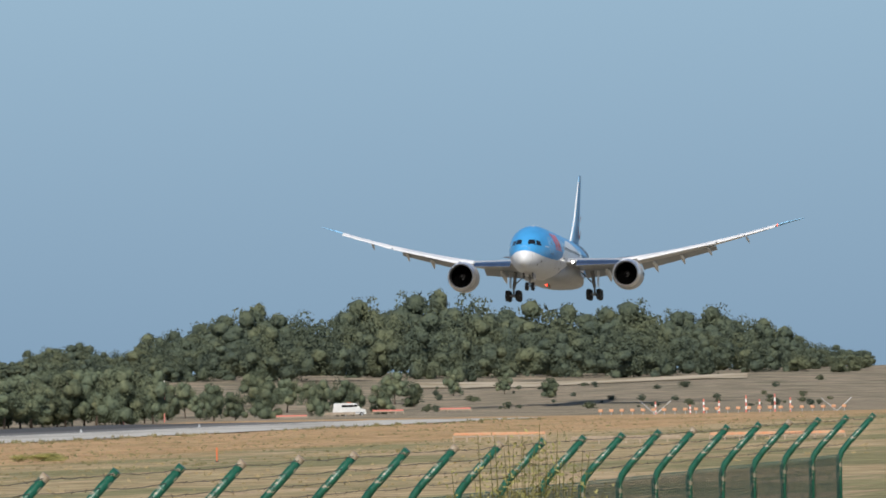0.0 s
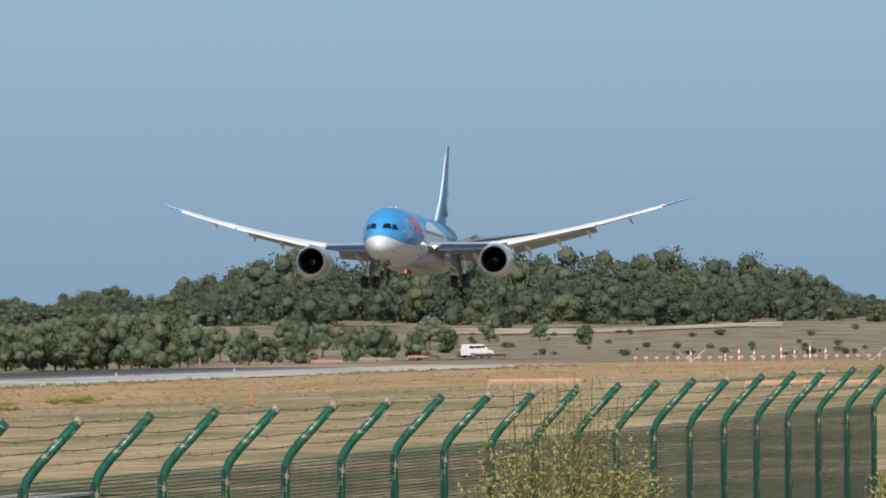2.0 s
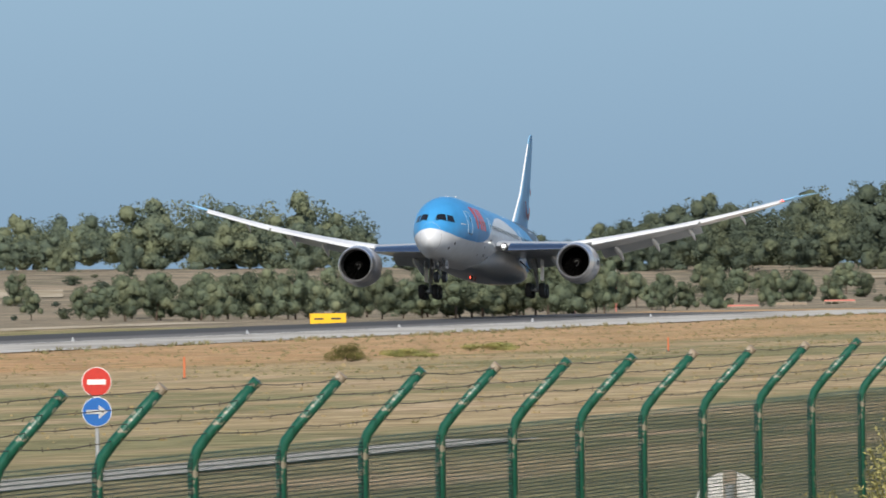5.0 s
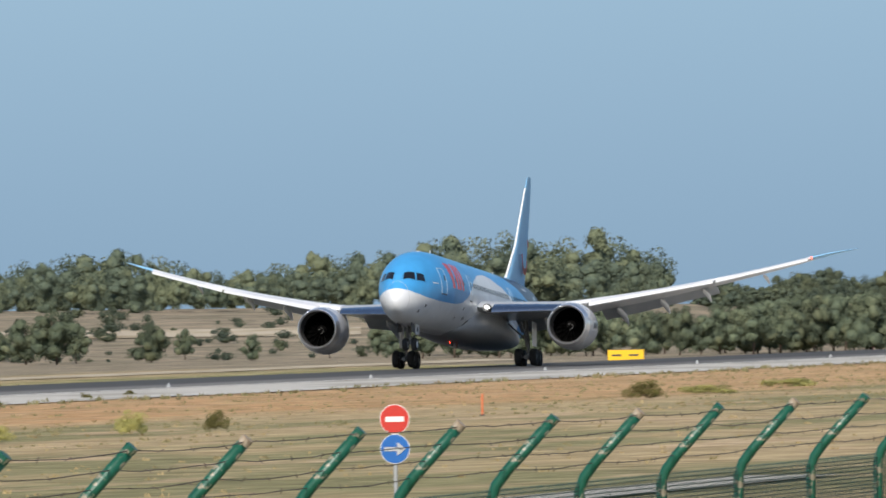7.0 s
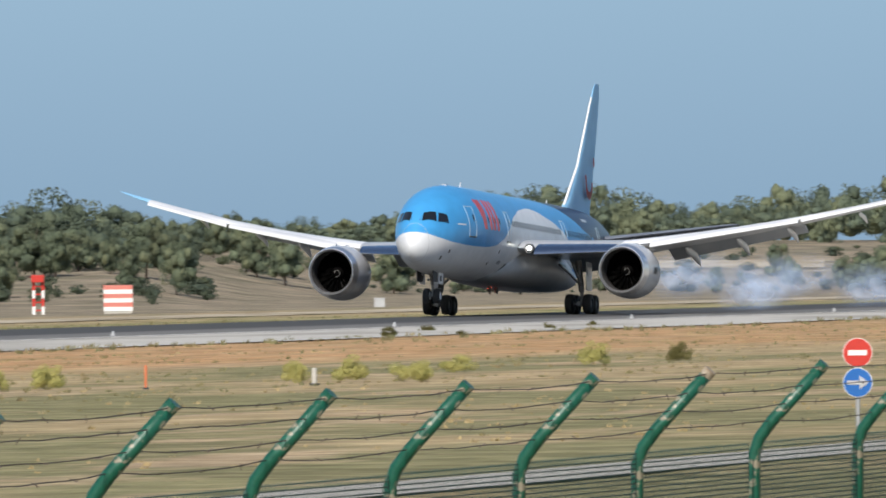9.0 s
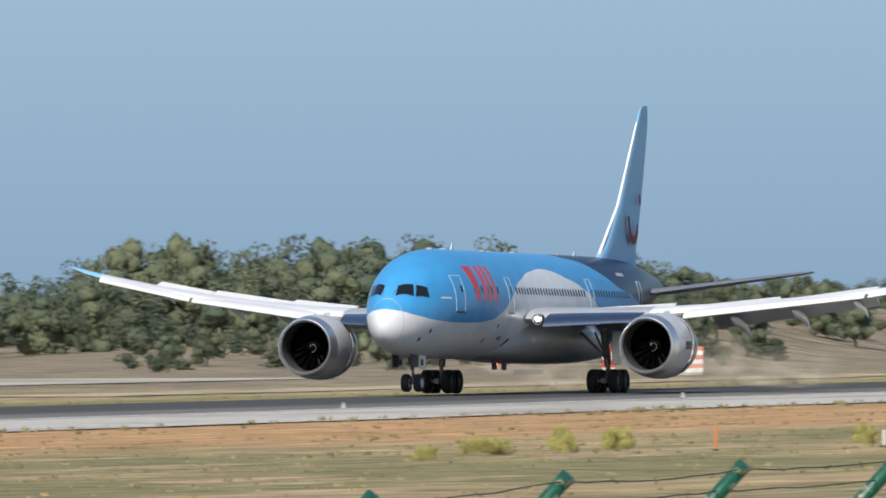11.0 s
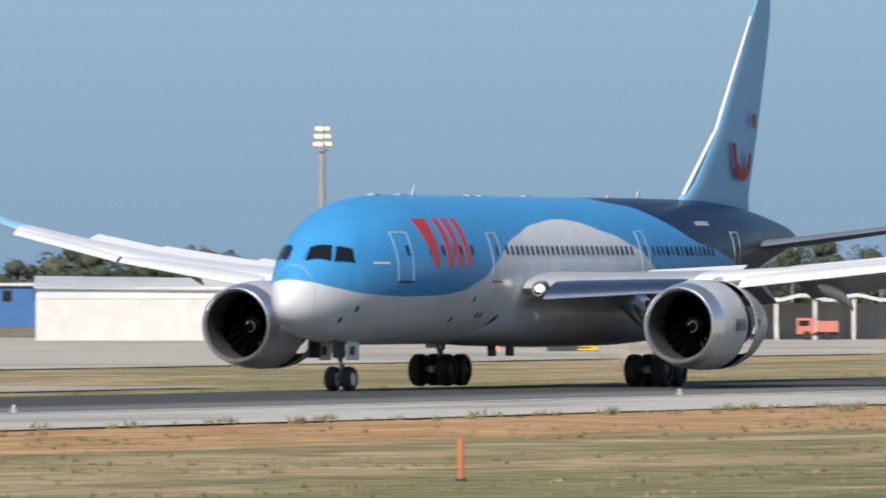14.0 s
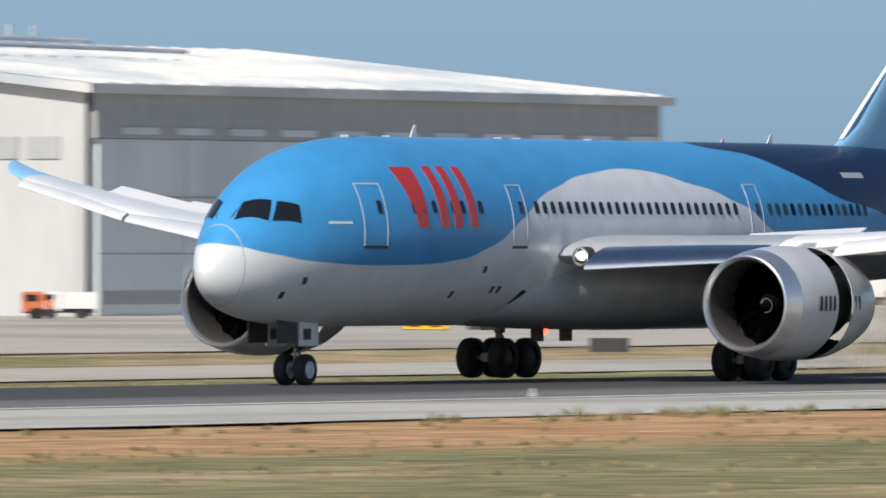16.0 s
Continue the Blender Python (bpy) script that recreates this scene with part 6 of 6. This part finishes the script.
for k in range(-2, 11):
    x = 391 + 57 * k
    e = empty("runway_edge_light", pose(x, LINE_Y + 1.6, ground_z(x, LINE_Y + 1.6) + 0.06), "small white runway edge light", "lamp", "runway edge lights")
    part("light_base", tube([(0, 0, 0), (0, 0, 0.12)], [0.13, 0.1], 12), M_HANGARD, e)
    part("light_dome", tube([(0, 0, 0.12), (0, 0, 0.21), (0, 0, 0.26)], [0.06, 0.06, 0.03], 12), M_GALV, e, "pale glass dome", True)

# ---------------------------------------------------------------- van
def build_van():
    v = empty("van", pose(1120, 180, 0), "small white van driving on the airfield road", "van")
    prof = [(-2.1, 0.35), (-2.15, 1.0), (-2.05, 1.78), (-1.8, 1.86), (0.3, 1.86), (0.75, 1.72), (1.25, 1.12), (2.05, 0.95), (2.2, 0.7), (2.2, 0.35)]
    rings = [[(x, y * (1 if z < 1.2 else 0.88), z) for x, z in prof] for y in (-0.88, -0.84, 0.84, 0.88)]
    part("body", loft(rings), M_WHITE, v, "white painted body", True)
    for s in (-1, 1):
        for xa, xb in ((-1.9, -1.0), (-0.9, 0.0), (0.1, 0.75)):
            part("side_window", box(xa, xb, 0.80 * s - 0.045, 0.80 * s + 0.045, 1.3, 1.62), M_GLASS, v)
        part("trim", box(-1.9, 1.9, 0.88 * s - 0.02, 0.88 * s + 0.02, 0.5, 0.66), M_HANGARD, v)
        part("lamp", box(2.1, 2.2, 0.62 * s - 0.15, 0.62 * s + 0.15, 0.75, 0.92), M_WHITE, v)
        for x in (-1.35, 1.4):
            w = part("wheel", tube([(x, 0.74 * s, 0.31), (x, 0.92 * s, 0.31)], [0.31, 0.31], 18), M_RUBBER, v)
            part("rim", tube([(x, 0.925 * s, 0.31), (x, 0.935 * s, 0.31)], [0.18, 0.18], 12), M_GALV, w)
    part("windscreen", loft([[(0.78, -0.7, 1.72), (1.25, -0.74, 1.16), (1.27, -0.74, 1.16), (0.8, -0.7, 1.72)], [(0.78, 0.7, 1.72), (1.25, 0.74, 1.16), (1.27, 0.74, 1.16), (0.8, 0.7, 1.72)]]), M_GLASS, v)
    v.scale = (0.86, 0.86, 0.86)
    part("roof_lamp", box(-0.2, 0.1, -0.25, 0.25, 1.86, 1.98, 0.03), M_ORANGE, v, "amber roof lamp")
    return v


VAN = build_van()

# ---------------------------------------------------------------- bushes and tufts
for k, (az, d, w, hgt) in enumerate(((14.206, 412, 1.3, 0.85), (13.751, 422, 0.95, 0.7), (15.153, 362, 1.45, 0.8), (15.454, 364, 1.4, 0.8), (15.755, 364, 0.9, 0.7), (14.91, 394, 1.25, 0.6), (17.053, 355, 0.95, 0.7),
                                      (20.575, 299, 2.9, 1.1), (17.727, 344, 1.6, 0.7), (17.323, 350, 0.95, 0.9), (17.029, 358, 0.95, 0.8), (18.028, 336, 0.9, 0.5), (11.53, 540, 1.8, 0.85), (11.2, 560, 3.0, 0.5), (10.8, 600, 3.4, 0.5), (22.15, 262, 1.0, 0.5))):
    bush("bush", *polar(az, d)[:2], w * 1.1, hgt * 1.35, 60 + k, M_SCRUB if k in (1, 12) else M_DRYBUSH, "dry yellow-green bush in the grass", 14000, 0.017)
for k, (az, d, w, hgt) in enumerate(((15.265, 571, 1.0, 0.7), (15.067, 609, 0.9, 0.55), (14.436, 622, 0.75, 0.45), (14.894, 582, 0.6, 0.35), (14.204, 642, 0.7, 0.4))):
    bush("shrub", *polar(az, d)[:2], w, hgt, 90 + k, M_SCRUB, "small brown-green shrub on the pale shoulder", 9000, 0.024)


def broom_shrub(x, y, wid, hgt, seed, label):
    rng = np.random.default_rng(seed)
    e = empty("broom_shrub", pose(x, y, ground_z(x, y) - 0.02), label, "bush", "shrubs by the fence")
    bm = bmesh.new()
    leaves_v, leaves_f = [], []
    for _ in range(420):
        a, r = rng.uniform(0, 6.28), math.sqrt(rng.uniform(0, 1)) * wid / 2
        top = Vector((r * math.cos(a), r * math.sin(a), hgt * rng.uniform(0.5, 1.0) * (1 - 0.35 * (r / wid * 2) ** 2)))
        base = Vector((top.x * 0.3, top.y * 0.3, 0))
        mid = base.lerp(top, 0.5) + Vector((rng.uniform(-0.05, 0.05), rng.uniform(-0.05, 0.05), 0))
        add_tube(bm, [base, mid, top], [0.006, 0.004, 0.002], 3, False)
        for k in range(95):
            u = rng.uniform(0.3, 1.0)
            p = base.lerp(mid, u * 2) if u < 0.5 else mid.lerp(top, u * 2 - 1)
            p = p + Vector(rng.normal(scale=0.035, size=3))
            q = Vector(rng.normal(size=3)).normalized() * rng.uniform(0.009, 0.02)
            w = Vector(rng.normal(size=3)).cross(q).normalized() * 0.006
            i = len(leaves_v)
            leaves_v += [p - q, p + w, p + q, p - w]
            leaves_f.append((i, i + 1, i + 2, i + 3))
    part("twig_mass", bm, M_SCRUB, e)
    put("foliage", mesh_of("foliage", leaves_v, leaves_f, M_BROOM), e)


broom_shrub(58.2, 8.45, 1.35, 2.35, 5, "yellow-green broom shrub in front of the fence")
broom_shrub(58.6, 7.9, 0.7, 1.45, 8, "yellow-green broom shrub in front of the fence")
broom_shrub(57.5, 9.2, 0.8, 1.5, 6, "yellow-green broom shrub in front of the fence")
broom_shrub(57.9, 8.1, 1.1, 1.8, 15, "yellow-green broom shrub in front of the fence")
broom_shrub(60.5, 6.95, 0.5, 1.6, 7, "thin dry shrub in front of the fence")


def tufts(name, label, n, x0, x1, y0, y1, h0, h1, seed, material, power=1.0):
    rng = np.random.default_rng(seed)
    vs, fs = [], []
    for _ in range(n):
        x = x0 + (x1 - x0) * rng.uniform() ** 1.4
        y = y0 + (y1 - y0) * rng.uniform() ** power
        if noise.noise(Vector((x * 0.02, y * 0.12, 3))) < rng.uniform(-0.35, 0.1):
            continue
        z, hgt = ground_z(x, y), rng.uniform(h0, h1)
        for _ in range(9):
            a, r = rng.uniform(0, 6.28), rng.uniform(0.05, 0.5) * hgt * 1.6
            c = np.array((x + r * math.cos(a), y + r * math.sin(a), z - 0.03))
            b = rng.uniform(0, 6.28)
            w = np.array((math.cos(b), math.sin(b), 0)) * hgt * 0.22
            t = c + (rng.normal(scale=hgt * 0.3), rng.normal(scale=hgt * 0.3), hgt * rng.uniform(0.5, 1))
            i = len(vs)
            vs += [c - w, c + w, t]
            fs.append((i, i + 1, i + 2))
    tagged(put(name, mesh_of(name, vs, fs, material)), label, "grass", kind="stuff")


M_TUFT = mat("grey_green_grass", (0.14, 0.14, 0.065), (0.22, 0.2, 0.095), 0.9, 0, 0.5, 0, c3=(0.26, 0.2, 0.1), scale3=0.1)
M_STRAW = mat("dry_straw_grass", (0.34, 0.26, 0.12), (0.44, 0.34, 0.18), 0.9, 0, 0.5, 0, c3=(0.2, 0.17, 0.07), scale3=0.1)
tufts("edge_tufts", "grey-green weeds along the shoulder edge", 1500, 180, 1020, 143.5, 151.0, 0.10, 0.38, 11, M_TUFT, 0.5)
tufts("field_tufts", "grey-green grass tufts in the field", 6500, 180, 1000, 92, 144, 0.06, 0.2, 12, M_TUFT)
tufts("straw_tufts", "dry straw grass tufts in the field", 8000, 120, 900, 56, 140, 0.05, 0.16, 13, M_STRAW)
tufts("verge_tufts", "green grass on the far verge", 1800, 250, 900, 216, 240, 0.1, 0.3, 14, M_TUFT)


# ---------------------------------------------------------------- tyre smoke
def smoke_material(name, colour, most):
    """Thin smoke, patchy, thinning out towards the rim of each puff."""
    m = bpy.data.materials.new(name)
    m.use_nodes = True
    N, K = link_nodes(m)
    N.remove(N["Principled BSDF"])
    tr, df, tl, both, mx, tc, ns, rp, ln, rim, mu = (N.new("ShaderNode" + k) for k in ("BsdfTransparent", "BsdfDiffuse", "BsdfTranslucent", "MixShader", "MixShader", "TexCoord", "TexNoise", "MapRange", "VectorMath", "MapRange", "Math"))
    df.inputs[0].default_value = tl.inputs[0].default_value = (*colour, 1)
    K.new(df.outputs[0], both.inputs[1])
    K.new(tl.outputs[0], both.inputs[2])
    both.inputs[0].default_value = 0.3
    K.new(tc.outputs["Object"], ns.inputs[0])
    ns.inputs["Scale"].default_value, ns.inputs["Detail"].default_value = 0.34, 4
    K.new(ns.outputs["Fac"], rp.inputs[0])
    rp.inputs[1].default_value, rp.inputs[2].default_value, rp.inputs[3].default_value, rp.inputs[4].default_value = 0.34, 0.7, 0.03, most
    mp = N.new("ShaderNodeMapping")
    mp.inputs["Scale"].default_value = (0, 1 / 4.2, 1 / 2.1)
    K.new(tc.outputs["Object"], mp.inputs[0])
    ln.operation = "LENGTH"
    K.new(mp.outputs[0], ln.inputs[0])
    rim.interpolation_type = "SMOOTHSTEP"
    K.new(ln.outputs["Value"], rim.inputs[0])
    rim.inputs[1].default_value, rim.inputs[2].default_value, rim.inputs[3].default_value, rim.inputs[4].default_value = 0.15, 0.95, 1, 0
    mu.operation = "MULTIPLY"
    K.new(rp.outputs[0], mu.inputs[0])
    K.new(rim.outputs[0], mu.inputs[1])
    K.new(mu.outputs[0], mx.inputs[0])
    K.new(tr.outputs[0], mx.inputs[1])
    K.new(both.outputs[0], mx.inputs[2])
    K.new(mx.outputs[0], N["Material Output"].inputs[0])
    return m


def puffs(count, m, wide, high, name, label, category, group):
    """Each puff is a bulging shell, open behind."""
    out = []
    for k in range(count):
        verts, faces, n, q = [], [], 28, 12
        for i in range(q + 1):
            for j in range(n):
                r, a = i / q, 2 * math.pi * j / n
                w = 1 + 0.15 * noise.noise(Vector((math.cos(a) * 2 + k * 5, math.sin(a) * 2, r)))
                verts.append((-1.6 * (1 - r * r) + 0.4 * noise.noise(Vector((math.cos(a) * r * 3 + k * 9, math.sin(a) * r * 3, 2))), wide * r * w * math.cos(a), high * r * w * math.sin(a)))
        for i in range(q):
            for j in range(n):
                faces.append((i * n + j, i * n + (j + 1) % n, (i + 1) * n + (j + 1) % n, (i + 1) * n + j))
        ob = tagged(put(name, mesh_of(name, verts, faces, m, True), None, pose(795, TRACK_Y, -9)), label, category, group)
        out.append((ob, k))
    return out


SMOKE = puffs(9, smoke_material("thin_tyre_smoke", (0.50, 0.63, 0.86), 0.6), 4.4, 3.0, "smoke_puff", "thin bluish-white puff of tyre smoke over the runway", "smoke", "tyre smoke at touchdown")
DUST = puffs(6, smoke_material("blown_dust", (0.52, 0.46, 0.38), 0.55), 4.4, 2.3, "dust_puff", "thin tan dust blown up behind the engines", "dust", "dust behind the airliner")


# ---------------------------------------------------------------- what moves
FLIGHT = [
    (0.0, 1317.9, 12.79, 3.26),
    (0.5, 1284.2, 11.67, 2.95),
    (1.0, 1250.5, 10.33, 2.73),
    (1.5, 1216.7, 8.88, 2.57),
    (2.0, 1182.8, 7.78, 2.49),
    (2.5, 1148.8, 6.44, 2.64),
    (3.0, 1114.9, 5.15, 3.14),
    (3.5, 1081.0, 3.69, 3.77),
    (4.0, 1047.5, 2.83, 4.02),
    (4.2, 1034.2, 2.54, 4.15),
    (6.5, 882.0, 0.48, 4.41),
    (7.0, 849.0, 0.00, 4.11),
    (7.5, 816.2, 0.00, 3.53),
    (8.0, 783.5, 0.00, 3.34),
    (8.5, 750.7, 0.00, 2.91),
    (9.0, 718.0, 0.00, 2.58),
    (9.5, 685.7, 0.00, 2.03),
    (10.0, 653.9, 0.00, 1.63),
    (10.2, 641.6, 0.00, 1.38),
    (12.3, 517.5, 0.00, 0.38),
    (12.5, 505.7, 0.00, 0.33),
    (13.0, 477.0, 0.00, 0.00),
    (13.5, 448.6, 0.00, 0.00),
    (14.0, 420.8, 0.00, 0.00),
    (14.5, 393.6, 0.00, 0.00),
    (15.0, 366.9, 0.00, 0.00),
    (15.5, 340.3, 0.00, 0.00),
    (16.0, 313.9, 0.00, 0.00),
]


def motions():
    walk(PLANE, [(t, pose(x, TRACK_Y, z, 0, th, 0)) for t, x, z, th in FLIGHT])
    lift = [(0, 0.97), (3.5, 0.95), (6.5, 0.8), (8.0, 0.67), (9.0, 0.58), (9.5, 0.38), (10.1, 0.18), (12.3, 0.0), (16, 0.0)]
    for side, mid, outer, o1, o2 in WINGS:
        walk(mid, [(t, Matrix.Translation(o1) @ Matrix.Rotation(radians(7.6 * k) * side, 4, "X")) for t, k in lift])
    up = [(0, 0), (8.6, 0), (9.6, 17), (10.2, 20), (16, 20)]
    for sp, at in SPOILERS:
        walk(sp, [(t, at @ Matrix.Rotation(radians(-a), 4, "Y")) for t, a in up])
    for sl in SLEEVES:
        walk(sl, [(t, Matrix.Translation((d, 0, 0))) for t, d in [(0, 0), (10.2, 0), (12.2, 0.9), (16, 0.9)]])
    # the van rolls along the far road
    van = []
    for t in range(0, 17, 2):
        az = 9.17 - 0.24 * t
        x, y, _ = polar(az, 1285 + 3 * t)
        van.append((t, pose(x, y, ground_z(x, y) + 0.06, 0, 0, az - 52)))
    walk(VAN, van)
    # smoke lifts off the runway behind the wheels and drifts away
    for ob, k in SMOKE:
        x0, y0 = 812 - 7 * k, TRACK_Y + (-5, 4, -4, 5, -6, 3, -5, 2, -3)[k]
        t0 = 7.4 + 0.1 * k
        z = (0.9, 1.6, 1.2, 2.2, 1.0, 1.9, 1.3, 2.1, 1.1)[k]
        walk(ob, [(0, pose(x0, y0, -9)), (t0 - 0.3, pose(x0, y0, -6)), (t0 + 0.2, pose(x0 + 1, y0, z - 0.6)), (t0 + 0.8, pose(x0 + 2, y0 - 2 * (k % 3), z + 0.2, 0, 0, 4)),
                  (t0 + 1.8, pose(x0 + 4, y0 - 5 * (k % 3) + 1, z + 0.9, 8, 0, 8)), (t0 + 3.2, pose(x0 + 8, y0 - 9 * (k % 3), z + 1.4, 14, 0, 12)), (16, pose(x0 + 30, y0 - 30, 8 + z, 20, 0, 20))])
    # dust follows the airliner once the reversers open
    for ob, k in DUST:
        back, side, z = 27 + 8 * k, (6, -6, 14, 2, 20, 9)[k], (1.2, 0.9, 1.5, 1.1, 1.6, 1.3)[k]
        rows = [(0, pose(690 + back, TRACK_Y + side, -9)), (8.9, pose(690 + back, TRACK_Y + side, -9))]
        rows += [(t, pose(x + back + 2.0 * math.sin(1.7 * t + k), TRACK_Y + side, z + 0.4 * math.sin(2.3 * t + 2 * k), 6 * math.sin(t + k))) for t, x, _, _ in FLIGHT if t >= 9.4]
        walk(ob, rows)


motions()
